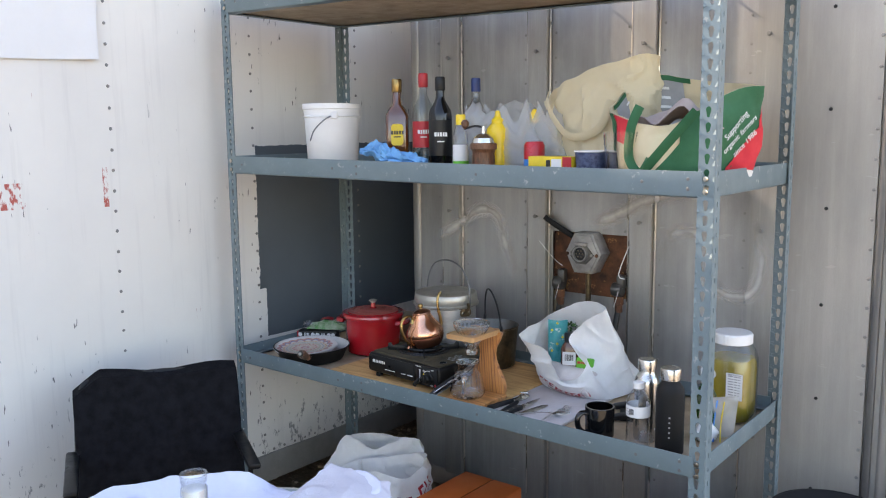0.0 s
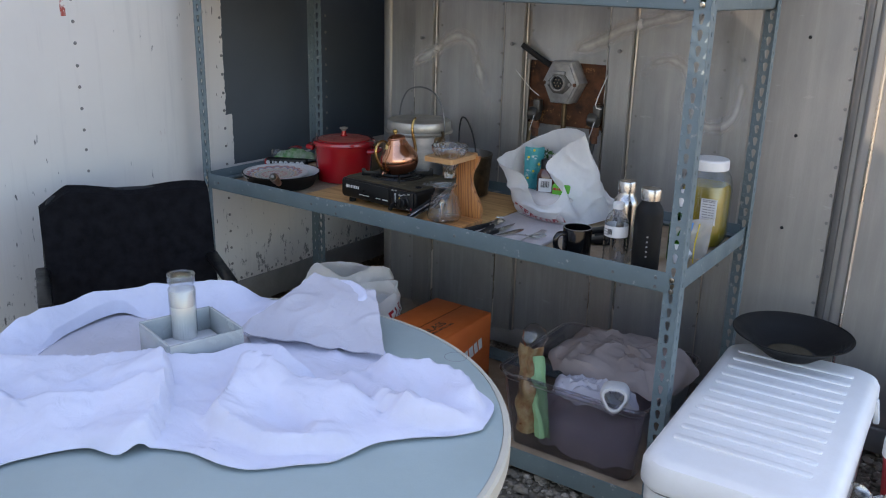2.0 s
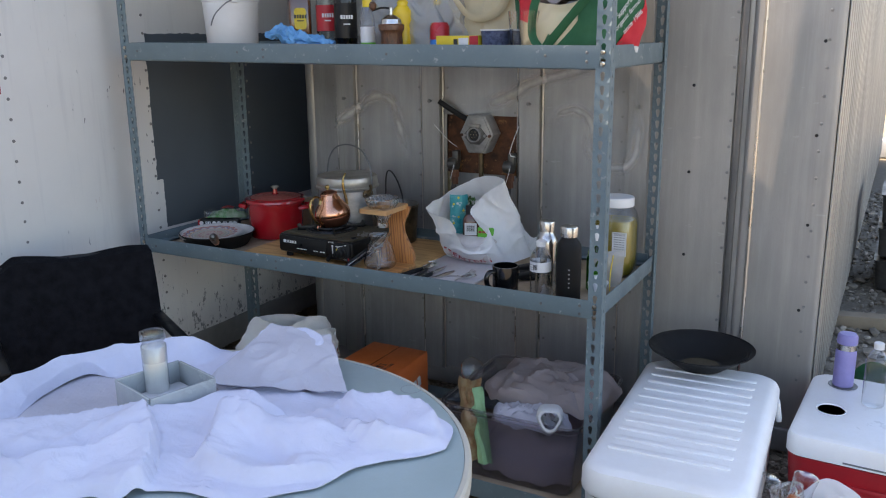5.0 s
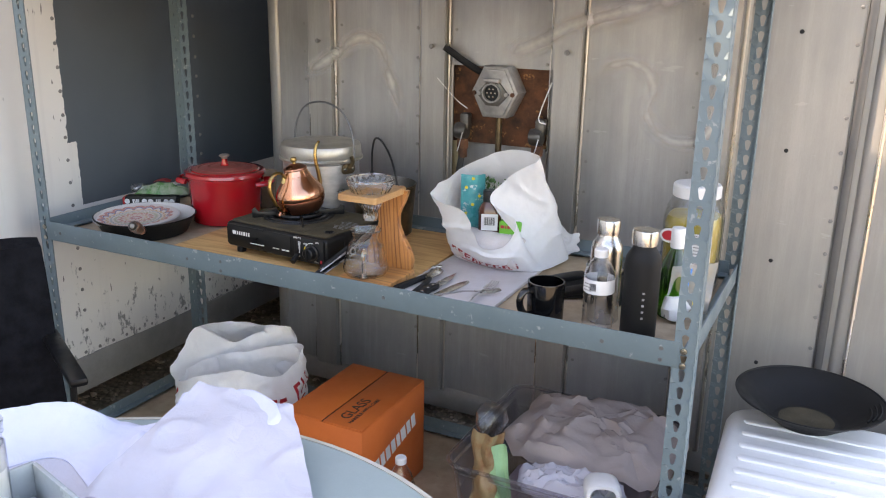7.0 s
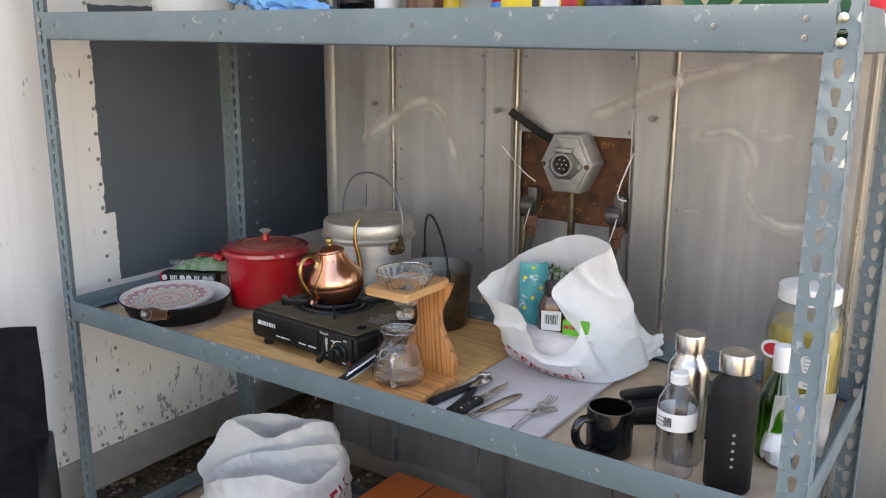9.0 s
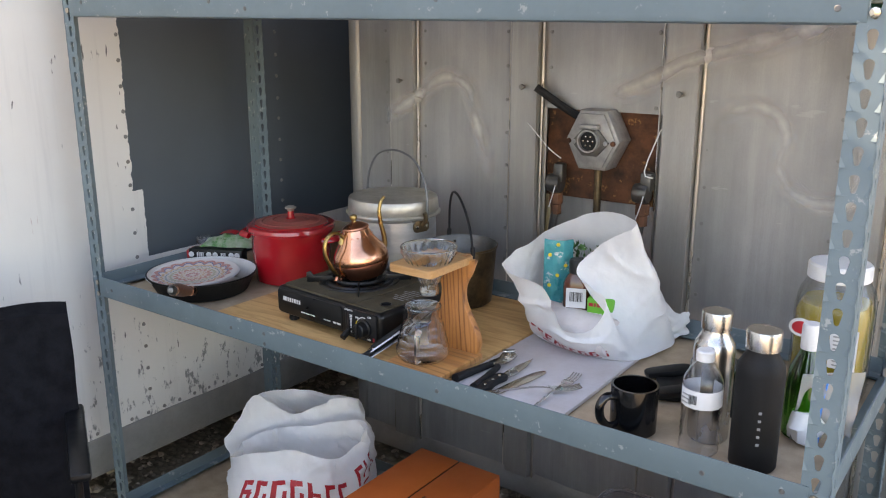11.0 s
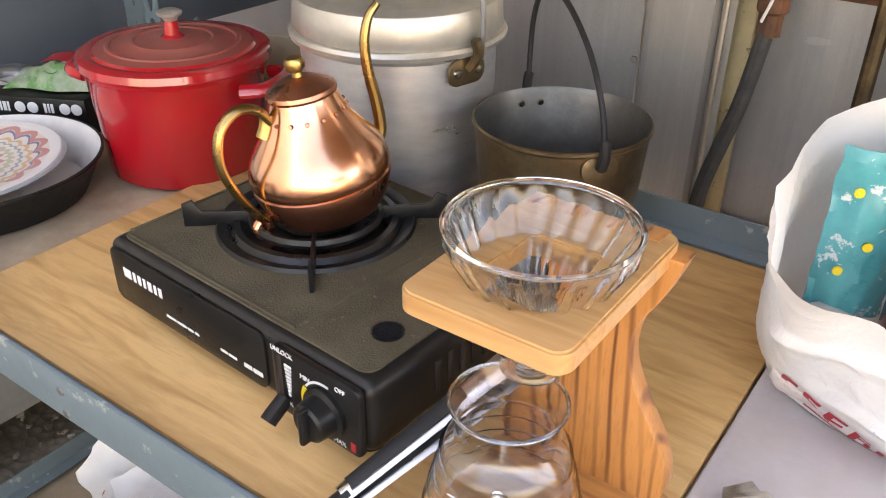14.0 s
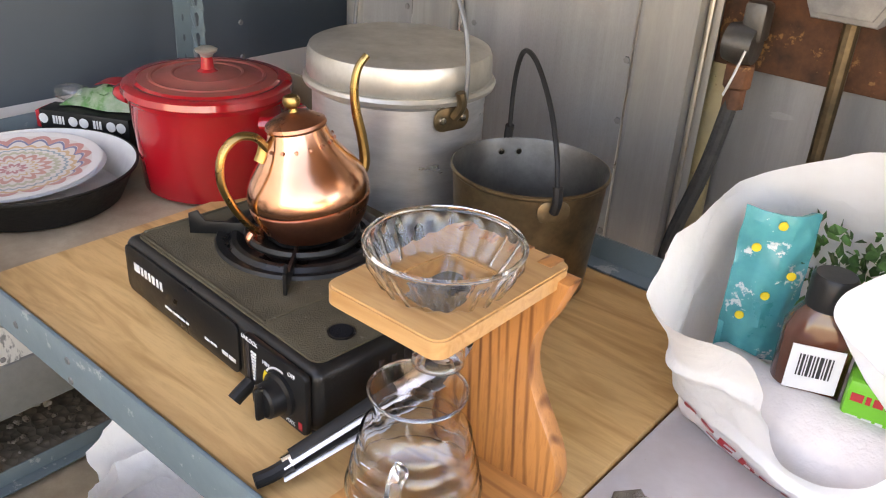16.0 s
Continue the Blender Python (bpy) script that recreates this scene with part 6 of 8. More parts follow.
def kettle():
    t = thing("copper_kettle", "polished copper kettle with brass handle and spout on the stove", "kettle", pose(-1.908, 2.293, PLY + 0.104, 6, -7, 0) @ Matrix.Scale(1.02, 4))
    part("body", lathe([(0.064, 0.037), (0.0662, 0.042), (0.0660, 0.050), (0.0628, 0.061), (0.0560, 0.072), (0.0475, 0.083), (0.0400, 0.094), (0.0345, 0.105), (0.0305, 0.117)], 64), M["copper"], t)
    part("base", lathe([(0, 0), (0.044, 0), (0.050, 0.002), (0.058, 0.014), (0.0635, 0.027), (0.0655, 0.034), (0.0655, 0.037), (0.063, 0.039)], 64), M["copper_dull"], t, "tarnished copper base with a rolled seam")
    part("lid", lathe([(0.0315, 0.1165), (0.0325, 0.119), (0.0315, 0.1225), (0.026, 0.126), (0.016, 0.131), (0.009, 0.133), (0, 0.1335)], 48), M["copper_dull"], t)
    part("knob", lathe([(0.005, 0.133), (0.0045, 0.137), (0.0085, 0.1405), (0.0095, 0.1455), (0.0075, 0.150), (0, 0.1525)], 24), M["brass"], t)
    for k in range(16):
        a = radians(22.5 * k)
        part("rivet", lathe([(0.0022, 0), (0.0016, 0.0014), (0, 0.0018)], 8, Matrix.Translation((0.0375 * math.cos(a), 0.0375 * math.sin(a), 0.101)) @ pose(0, 0, 0, 0, 68, math.degrees(a))), M["copper_dull"], t)
    d = Vector((math.cos(radians(-112)), math.sin(radians(-112)), 0))
    P = lambda r, z: tuple(d * r + Vector((0, 0, z)))
    hd = part("handle", tube([P(0.034, 0.100), P(0.044, 0.116), P(0.062, 0.121), P(0.081, 0.108), P(0.089, 0.080), P(0.083, 0.050), P(0.072, 0.026), P(0.062, 0.012)], 0.0040, 10, 7, 1.35), M["brass"], t, "curved aged-brass handle")
    part("handle_plate", tube([P(0.0345, 0.108), P(0.0375, 0.098), P(0.044, 0.088)], 0.0085, 10, 4, 0.4), M["brass"], t)
    part("handle_scroll", tube([P(0.062, 0.018), P(0.063, 0.006), P(0.069, 0.000), P(0.074, 0.008), P(0.069, 0.014)], 0.0050, 10, 6), M["copper_dull"], t)
    part("spout", tube([P(-0.055, 0.040), P(-0.068, 0.056), P(-0.070, 0.085), P(-0.068, 0.116), P(-0.070, 0.142), P(-0.078, 0.162), P(-0.090, 0.173)], 0.0052, 10, 7, 1, None, lambda q: 1.25 - 0.5 * q), M["brass"], t, "slender brass spout")


kettle()


def alum_pot():
    t = thing("stock_pot", "tall tarnished aluminium camp pot with lid and wire bail", "pot", pose(-2.011, 2.534, S2 + 0.014) @ Matrix.Scale(1.017, 4))
    part("body", lathe([(0, 0), (0.108, 0), (0.114, 0.006), (0.114, 0.195), (0.119, 0.200), (0.119, 0.208)], 72), M["pot_alum"], t)
    part("rim_roll", lathe([(0.118, 0.200), (0.125, 0.202), (0.1265, 0.207), (0.124, 0.211), (0.118, 0.212)], 72), M["pot_lid"], t)
    part("lid", lathe([(0.120, 0.212), (0.1215, 0.215), (0.1195, 0.241), (0.117, 0.247), (0.110, 0.250), (0.06, 0.252), (0, 0.2525)], 72), M["pot_lid"], t, "flat-topped tarnished lid")
    ears = []
    for k, a in enumerate((-13, 167)):
        m = pose(0, 0, 0, 0, 0, a) @ pose(0.1145, 0, 0.183, 0, 90, 0)
        ears.append(part("ear", prism(round_rect(0.030, 0.052, 0.013), 0.004, m, 0.001), M["pot_sooty"], t, "riveted bail ear"))
        for y in (-0.015, 0.015):
            part("rivet", lathe([(0.0055, 0), (0.0045, 0.003), (0, 0.004)], 10, pose(0, 0, 0, 0, 0, a) @ pose(0.1185, y, 0.183, 0, 90, 0)), M["nickel"], t)
        part("hinge", tube([tuple(pose(0, 0, 0, 0, 0, a) @ Vector(p)) for p in ((0.122, 0, 0.186), (0.131, 0.004, 0.203), (0.131, 0, 0.220))], 0.006, 8), M["pot_sooty"], t)
    A = lambda r, z: tuple(pose(0, 0, 0, 0, 0, -13) @ Vector((r, 0.01, z)))
    part("bail", tube([A(0.130, 0.21), A(0.129, 0.255), A(0.115, 0.305), A(0.075, 0.35), A(0, 0.367), A(-0.075, 0.35), A(-0.115, 0.305), A(-0.129, 0.255), A(-0.130, 0.21)], 0.0030, 8), M["leg"], t, "grey wire bail handle")


alum_pot()


def dark_pot():
    t = thing("camp_pot", "sooty dark metal pot with black wire bail on the shelf", "pot", pose(-1.782, 2.525, S2 + 0.014) @ Matrix.Scale(0.98, 4))
    part("body", lathe([(0, 0), (0.078, 0), (0.084, 0.005), (0.096, 0.150), (0.099, 0.153), (0.099, 0.156), (0.0965, 0.157)], 64), M["pot_sooty"], t)
    part("inside", lathe([(0.0965, 0.1571), (0.093, 0.150), (0.082, 0.008), (0, 0.007)], 64), M["pot_inside"], t, "dull grey metal inside")
    for a in (-38, 142):
        R = pose(0, 0, 0, 0, 0, a)
        part("ear", prism(round_rect(0.026, 0.040, 0.012), 0.004, R @ pose(0.0945, 0, 0.138, 0, 85, 0), 0.001), M["pot_sooty"], t)
        for y in (-0.012, 0.012):
            part("rivet", lathe([(0.0045, 0), (0.0036, 0.0024), (0, 0.003)], 10, R @ pose(0.091, y, 0.140, 0, -90, 0)), M["nickel"], t)
        part("hinge", tube([tuple(R @ Vector(p)) for p in ((0.100, 0, 0.14), (0.106, 0, 0.155), (0.103, 0, 0.172))], 0.006, 8), M["rubber"], t)
    A = lambda r, z, o=0.0: tuple(pose(0, 0, 0, 0, 0, -38) @ Vector((r, o, z)))
    part("bail", tube([A(0.103, 0.165), A(0.086, 0.205), A(0.045, 0.248), A(-0.020, 0.280), A(-0.074, 0.278), A(-0.100, 0.235), A(-0.103, 0.165)], 0.0032, 8), M["rubber"], t, "black wire bail handle")


dark_pot()


def drip_stand():
    t = thing("coffee_stand", "wooden pour-over coffee stand with striped olive-wood upright", "coffee dripper stand", pose(-1.584, 2.152, PLY))
    part("base", prism(round_rect(0.146, 0.165, 0.014), 0.015, (0.002, -0.008, 0), 0.003), M["olive_flat"], t)
    side = []
    prof = [(0.0, 0.064), (0.022, 0.069), (0.05, 0.062), (0.085, 0.042), (0.115, 0.029), (0.145, 0.030), (0.175, 0.045), (0.205, 0.056)]
    pts = smooth_path([(w, z, 0) for z, w in prof], 5)
    outline = [(p.x, p.y) for p in pts] + [(-p.x, p.y) for p in reversed(pts)]
    part("upright", prism(outline, 0.019, Matrix.Translation((0.0, 0.075, 0.013)) @ pose(0, 0, 0, 90, 0, 0) @ Matrix.Diagonal((1, 1.012, 1, 1)), 0.002), M["olive"], t, "striped olive-wood upright with curved sides")
    hole = [(0.041 * math.cos(2 * math.pi * k / 32), 0.041 * math.sin(2 * math.pi * k / 32)) for k in range(32)]
    rr = round_rect(0.111, 0.157, 0.012, 7)
    b2 = bmesh.new()
    lo, hi = [], []
    cx, cy = -0.010, -0.002
    hx, hy = -0.008, -0.015
    for z in (0.212, 0.228):
        o = [b2.verts.new((cx + x, cy + y, z)) for x, y in rr]
        q = []
        for x, y in rr:
            a = math.atan2(cy + y - hy, cx + x - hx)
            q.append(b2.verts.new((hx + 0.041 * math.cos(a), hy + 0.041 * math.sin(a), z)))
        lo.append(o)
        hi.append(q)
    m = len(rr)
    for k in range(m):
        j = (k + 1) % m
        b2.faces.new((lo[1][k], lo[1][j], hi[1][j], hi[1][k]))
        b2.faces.new((lo[0][k], hi[0][k], hi[0][j], lo[0][j]))
        b2.faces.new((lo[0][k], lo[0][j], lo[1][j], lo[1][k]))
        b2.faces.new((hi[0][k], hi[1][k], hi[1][j], hi[0][j]))
    bmesh.ops.recalc_face_normals(b2, faces=b2.faces[:])
    rim = [e for e in b2.edges if e.is_manifold and abs(e.calc_face_angle(0)) > 0.9]
    bmesh.ops.bevel(b2, geom=rim, offset=0.0016, segments=2, affect="EDGES")
    part("top_plate", b2, M["maple"], t, "rounded pale wooden top plate")
    for k in range(4):
        part("finger_joint", box(0.013, 0.019, 0.0165, (-0.012 - 0.042 + 0.028 * k, 0.0675, 0.2202), 0.0004), M["olive"], t)


drip_stand()


def cone_and_carafe():
    x, y = -1.592, 2.137
    t = thing("glass_dripper", "clear glass cone dripper with spiral ribs on the stand", "coffee dripper", pose(x, y, PLY + 0.155) @ Matrix.Diagonal((0.98, 0.98, 1, 1)))
    flute = lambda a, r, z: r * (1 + 0.050 * math.sin(20 * a + 60 * z) * (1 if 0.028 < z < 0.094 else 0))
    part("cone", lathe(shell([(0.012, 0.0), (0.021, 0.002), (0.0205, 0.016), (0.0185, 0.024), (0.024, 0.034), (0.032, 0.048), (0.040, 0.062), (0.048, 0.077), (0.0565, 0.092), (0.0595, 0.098), (0.0595, 0.102)], 0.0028), 180, None, flute), M["glass_real"], t, angle=80)
    part("rim", lathe([(0.0568, 0.1022), (0.0600, 0.1022), (0.0606, 0.104), (0.0590, 0.106), (0.0568, 0.1045), (0.0568, 0.1022)], 72), M["glass_real"], t)
    t = thing("glass_carafe", "round clear glass coffee carafe with stacked ribs", "carafe", pose(-1.600, 2.125, PLY + 0.0155))
    prof = [(0, 0), (0.040, 0), (0.049, 0.003), (0.0552, 0.011)]
    for k in range(4):
        z, r = 0.016 + 0.0165 * k, 0.0565 - 0.0038 * k
        prof += [(r, z), (r + 0.0006, z + 0.006), (r - 0.0005, z + 0.012), (r - 0.0030, z + 0.0150)]
    prof += [(0.0355, 0.088), (0.0335, 0.094), (0.0345, 0.102), (0.0380, 0.113), (0.0390, 0.116)]
    part("body", lathe(shell(prof, 0.0018), 64), M["glass_real"], t, angle=60)
    part("rim", lathe([(0.0378, 0.1155), (0.0394, 0.115), (0.0400, 0.117), (0.0388, 0.1185), (0.0376, 0.117), (0.0378, 0.1155)], 64), M["glass_real"], t)
    d = Vector((math.cos(radians(-62)), math.sin(radians(-62)), 0))
    P = lambda r, z: tuple(d * r + Vector((0, 0, z)))
    part("handle", tube([P(0.045, 0.074), P(0.062, 0.076), P(0.069, 0.062), P(0.069, 0.037), P(0.067, 0.020), P(0.056, 0.015)], 0.0050, 10, 6, 1.5), M["glass_real"], t)
    for k in range(4):
        a = radians(-100)
        m = Matrix.Translation((0.0583 * math.cos(a) * (1 - 0.055 * k), 0.0583 * math.sin(a) * (1 - 0.055 * k), 0.02 + 0.015 * k)) @ pose(0, 0, 0, 90, 0, 0)
        bars([0.006, 0.003], 0.0012, 0.0015, M["print_white"], t, m, 0.0003)


cone_and_carafe()


# ---- utensils and drink bottles on the middle shelf ----
def tongs():
    t = thing("kitchen_tongs", "steel kitchen tongs with black grips leaning on the stove", "tongs", pose(-1.708, 2.075, PLY + 0.014))
    a, e = Vector((0, 0, 0)), Vector((0.068, 0.158, 0.075))
    d = (e - a)
    wide = Vector((0.918, -0.395, 0))
    for s in (-1, 1):
        up = Vector((0, 0, 0.007 * s))
        arm = lambda u, v: tuple(a + d * u + wide * ((v - 0.5) * (0.018 + 0.008 * u)) + up * (1 + 0.6 * u) + Vector((0, 0, 0.004 * math.sin(math.pi * v))))
        pad = lambda u, v: tuple(Vector(arm(0.04 + 0.56 * u, 0.16 + 0.68 * v)) + Vector((0, 0, 0.0035)))
        part("arm", grid(arm, 10, 6, 0.0015), M["steel"], t)
        part("grip", grid(pad, 10, 6, 0.003), M["rubber"], t, "black soft grip")
    part("hinge_loop", tube([tuple(a + d * 0.05 + Vector((0, 0, 0.002))), tuple(a - d * 0.05 + Vector((0, 0, 0.002))), tuple(a - d * 0.14 + Vector((0, 0, 0.006)))], 0.0095, 10, 4, 0.75), M["rubber"], t)
    part("white_tip", tube([tuple(e), tuple(e + d * 0.10)], 0.011, 10, 3, 0.4), M["white_plastic"], t, "pale scalloped tip")


tongs()

CB = S2 + 0.0105


def can_opener():
    t = thing("can_opener", "steel can opener with black handles on the cutting board", "can opener", pose(0, 0, CB + 0.006))
    P = lambda x, y, z=0.0: (x, y, z)
    part("handle", tube([P(-1.497, 2.098), P(-1.487, 2.16), P(-1.476, 2.212)], 0.0105, 12, 4, 0.8, None, lambda q: 1.1 - 0.3 * q), M["rubber"], t)
    part("handle", tube([P(-1.441, 2.082), P(-1.448, 2.14), P(-1.459, 2.200)], 0.0105, 12, 4, 0.8, None, lambda q: 1.1 - 0.3 * q), M["rubber"], t)
    part("jaw", prism([(-1.484, 2.205), (-1.455, 2.195), (-1.448, 2.235), (-1.452, 2.268), (-1.470, 2.282), (-1.486, 2.262), (-1.478, 2.235)], 0.004, (0, 0, 0.002), 0.001), M["steel"], t)
    part("gear", lathe([(0.010, 0), (0.010, 0.004), (0.004, 0.005), (0.004, 0.014), (0, 0.014)], 18, (-1.462, 2.250, 0.006), lambda a, r, z: r * (1 + 0.06 * math.cos(12 * a))), M["nickel"], t)
    part("turn_key", prism(round_rect(0.030, 0.010, 0.005), 0.003, Matrix.Translation((-1.462, 2.250, 0.018)) @ pose(0, 0, 0, 0, 0, 40), 0.001), M["steel"], t)


can_opener()


def knife():
    t = thing("paring_knife", "short kitchen knife with black riveted handle on the board", "knife", pose(-1.424, 2.076, CB, 0, 0, 0))
    part("blade", prism([(-0.009, 0.085), (0.010, 0.085), (0.014, 0.12), (0.012, 0.165), (0.002, 0.208), (-0.006, 0.16), (-0.009, 0.12)], 0.0018, (0, 0, 0.004), 0.0004), M["steel"], t)
    h = part("handle", prism(smooth2([(-0.010, 0.0), (0.008, -0.004), (0.013, 0.02), (0.009, 0.05), (0.012, 0.088), (-0.010, 0.088), (-0.012, 0.05)]), 0.013, None, 0.003), M["rubber"], t)
    for y in (0.022, 0.05, 0.076):
        part("rivet", lathe([(0.0035, 0.0128), (0.0030, 0.0138), (0, 0.0140)], 10, (0.0, y, 0)), M["nickel"], h)


def smooth2(pts, n=4):
    q = smooth_path([(x, y, 0) for x, y in pts + pts[:1]], n)
    return [(p.x, p.y) for p in q[:-1]]


knife()


def table_knife():
    t = thing("serrated_knife", "small steel serrated spreader lying on the board", "knife", pose(-1.40, 2.085, CB, 0, 0, -9))
    part("blade", prism(smooth2([(-0.008, 0.0), (0.006, 0.0), (0.011, 0.05), (0.014, 0.10), (0.012, 0.15), (0.002, 0.165), (-0.008, 0.14), (-0.011, 0.08)]), 0.0018, (0, 0, 0.001), 0.0004), M["nickel"], t)


table_knife()


def fork(at):
    t = thing("fork", "steel dinner fork resting on the cutting board", "fork", at, "forks on the board")
    part("handle", tube([(0, -0.115, 0.003), (0, -0.05, 0.008), (0, 0.0, 0.010), (0, 0.03, 0.007)], 0.0052, 10, 5, 0.35, None, lambda q: 1.25 - 0.75 * q), M["steel"], t)
    part("head", grid(lambda u, v: ((-0.5 + u) * (0.010 + 0.013 * min(v * 2, 1)), 0.025 + 0.028 * v, 0.0085 - 0.005 * math.sin(v * 2)), 6, 6, 0.0015), M["steel"], t)
    for k in range(4):
        x = -0.0093 + 0.0062 * k
        part("tine", tube([(x, 0.052, 0.0045), (x, 0.072, 0.004), (x * 0.96, 0.090, 0.008)], 0.0013, 6, 3), M["steel"], t)


def aim(x0, y0, x1, y1, z):
    """A pose at the middle between two ends, y along the line."""
    return pose((x0 + x1) / 2, (y0 + y1) / 2, z, 0, 0, math.degrees(math.atan2(y1 - y0, x1 - x0)) - 90)


fork(aim(-1.407, 2.075, -1.259, 2.212, CB + 0.004))
fork(aim(-1.303, 2.085, -1.305, 2.265, CB))


def mug():
    t = thing("coffee_mug", "glossy black ceramic coffee mug on the shelf", "mug", pose(-1.124, 2.130, S2 + 0.0005) @ Matrix.Diagonal((1.03, 1.03, 0.92, 1)))
    part("cup", lathe(shell([(0, 0), (0.037, 0), (0.0405, 0.004), (0.0415, 0.096), (0.041, 0.098)], 0.004), 48), M["black_gloss"], t)
    d = Vector((math.cos(radians(-122)), math.sin(radians(-122)), 0))
    P = lambda r, z: tuple(d * r + Vector((0, 0, z)))
    part("handle", tube([P(0.039, 0.080), P(0.058, 0.082), P(0.070, 0.066), P(0.068, 0.040), P(0.054, 0.022), P(0.039, 0.020)], 0.0062, 10, 6, 1.3), M["black_gloss"], t)


mug()


def water_bottle(at, r=0.0325, h=0.205, label=True, text="half-empty clear plastic water bottle with white label and cap", crush=0.0, cap="white_plastic"):
    t = thing("water_bottle", text, "bottle", at, "plastic water bottles")
    k = h / 0.205
    prof = [(0, 0.004), (r * 0.6, 0.0), (r * 0.92, 0.004)]
    for i in range(7):
        z = 0.010 + 0.0125 * i
        prof += [(r * 0.99, z), (r * 0.94, z + 0.006)]
    prof += [(r * 0.97, 0.100), (r * 0.97, 0.135), (r, 0.140), (r * 0.93, 0.152), (r * 0.68, 0.170), (r * 0.42, 0.182), (r * 0.40, 0.190)]
    prof = [(a, z * k) for a, z in prof]
    fl = lambda a, q, z: q * (1 + crush * math.sin(2 * a + 30 * z) + (0.02 * math.sin(14 * a + 120 * z) if z < 0.1 else 0))
    part("bottle", lathe(prof, 40, None, fl), M["pet"], t, angle=70)
    part("cap", lathe([(r * 0.45, 0.186 * k), (r * 0.46, 0.203 * k), (r * 0.40, 0.2055 * k), (0, 0.2055 * k)], 24), M[cap], t, "ridged cap")
    if label:
        part("label", lathe([(r * 0.985, 0.100 * k), (r * 0.99, 0.101 * k), (r * 0.99, 0.134 * k), (r * 0.985, 0.135 * k)], 40, None, fl), M["label_white"], t, "white printed label")
        for i, w in enumerate((0.014, 0.020, 0.012)):
            bars([w, 0.006], 0.002, 0.002, M["print_grey"], t, pose(0, 0, 0, 0, 0, -50) @ Matrix.Translation((0, -r * 1.0, (0.108 + 0.008 * i) * k)) @ pose(0, 0, 0, 90, 0, 0))
        bars([0.0012, 0.0018, 0.001, 0.002, 0.0012, 0.0018], 0.016, 0.001, M["print_black"], t, pose(0, 0, 0, 0, 0, -28) @ Matrix.Translation((0, -r * 1.0, 0.118 * k)) @ pose(0, 0, 0, 90, 0, 0))
    return t


water_bottle(pose(-1.000, 2.122, S2 + 0.0005, 0, 0, 20), 0.034, 0.187)


def flask(at, body, cap, label, h=0.262, r=0.0365, mark=False):
    t = thing("drink_flask", label, "flask", at, "drink flasks on the shelf")
    part("body", lathe([(0, 0), (r * 0.94, 0), (r, 0.004), (r, h * 0.70), (r * 0.96, h * 0.755), (r * 0.80, h * 0.80), (r * 0.66, h * 0.835), (r * 0.64, h * 0.87)], 48), M[body], t)
    part("cap", lathe([(r * 0.60, h * 0.865), (r * 0.72, h * 0.868), (r * 0.73, h * 0.985), (r * 0.69, h), (0, h)], 40), M[cap], t, "brushed steel cap")
    if mark:
        for k in range(5):
            bars([0.005], 0.0045, 0.001, M["print_grey"], t, pose(0, 0, 0, 0, 0, 22) @ Matrix.Translation((0, -r - 0.0002, 0.11 - 0.014 * k)) @ pose(0, 0, 0, 90, 0, 0), label="")


flask(pose(-1.006, 2.187, S2 + 0.0005), "steel", "steel", "brushed stainless-steel drink flask on the shelf", 0.237, 0.0355)
flask(pose(-0.911, 2.132, S2 + 0.0005), "black_matte", "steel", "matt black drink flask with a steel cap", 0.240, 0.0385, True)


def pickle_jar():
    t = thing("pickle_jar", "large jar of pickles in murky brine with white lid", "jar", pose(-0.878, 2.510, S2 + 0.0005) @ Matrix.Diagonal((1.11, 1.11, 1.15, 1)))
    part("brine", rounded_stack([(0.006, 0.106, 0.106, 0.034), (0.02, 0.118, 0.118, 0.036), (0.155, 0.118, 0.118, 0.036), (0.168, 0.108, 0.108, 0.036)], 8), M["pickle"], t, "murky green brine")
    part("glass", rounded_stack([(0, 0.112, 0.112, 0.036), (0.008, 0.125, 0.125, 0.038), (0.165, 0.125, 0.125, 0.038), (0.190, 0.118, 0.118, 0.05), (0.208, 0.098, 0.098, 0.048), (0.215, 0.094, 0.094, 0.046)], 8), M["glass_thick"], t)
    part("lid", lathe([(0.050, 0.208), (0.0525, 0.210), (0.0525, 0.232), (0.049, 0.236), (0, 0.237)], 48, None, lambda a, r, z: r * (1 + 0.006 * math.cos(60 * a) * (0.21 < z < 0.234))), M["white_plastic"], t, "white ridged lid")
    lb = part("label", box(0.044, 0.001, 0.070, (0.030, -0.0635, 0.105)), M["label_white"], t, "white nutrition label")
    for k in range(9):
        bars([0.014, 0.010 - 0.0006 * k, 0.006], 0.0024, 0.002, M["print_grey"], t, Matrix.Translation((0.030, -0.0644, 0.132 - 0.007 * k)) @ pose(0, 0, 0, 90, 0, 0))
    words("Nutrition Facts", 0.0058, M["print_black"], t, Matrix.Translation((0.030, -0.0644, 0.1365)) @ pose(0, 0, 0, 90, 0, 0))
    part("oval_label", prism([(0.020 * math.cos(k * math.pi / 12), 0.016 * math.sin(k * math.pi / 12)) for k in range(24)], 0.001, Matrix.Translation((-0.040, -0.0632, 0.13)) @ pose(0, 0, 0, 90, 0, 0)), M["print_white"], t, "oval white brand label")
    part("oval_ring", prism([(0.015 * math.cos(k * math.pi / 12), 0.011 * math.sin(k * math.pi / 12)) for k in range(24)], 0.0006, Matrix.Translation((-0.040, -0.0644, 0.13)) @ pose(0, 0, 0, 90, 0, 0)), M["print_red"], t)


pickle_jar()


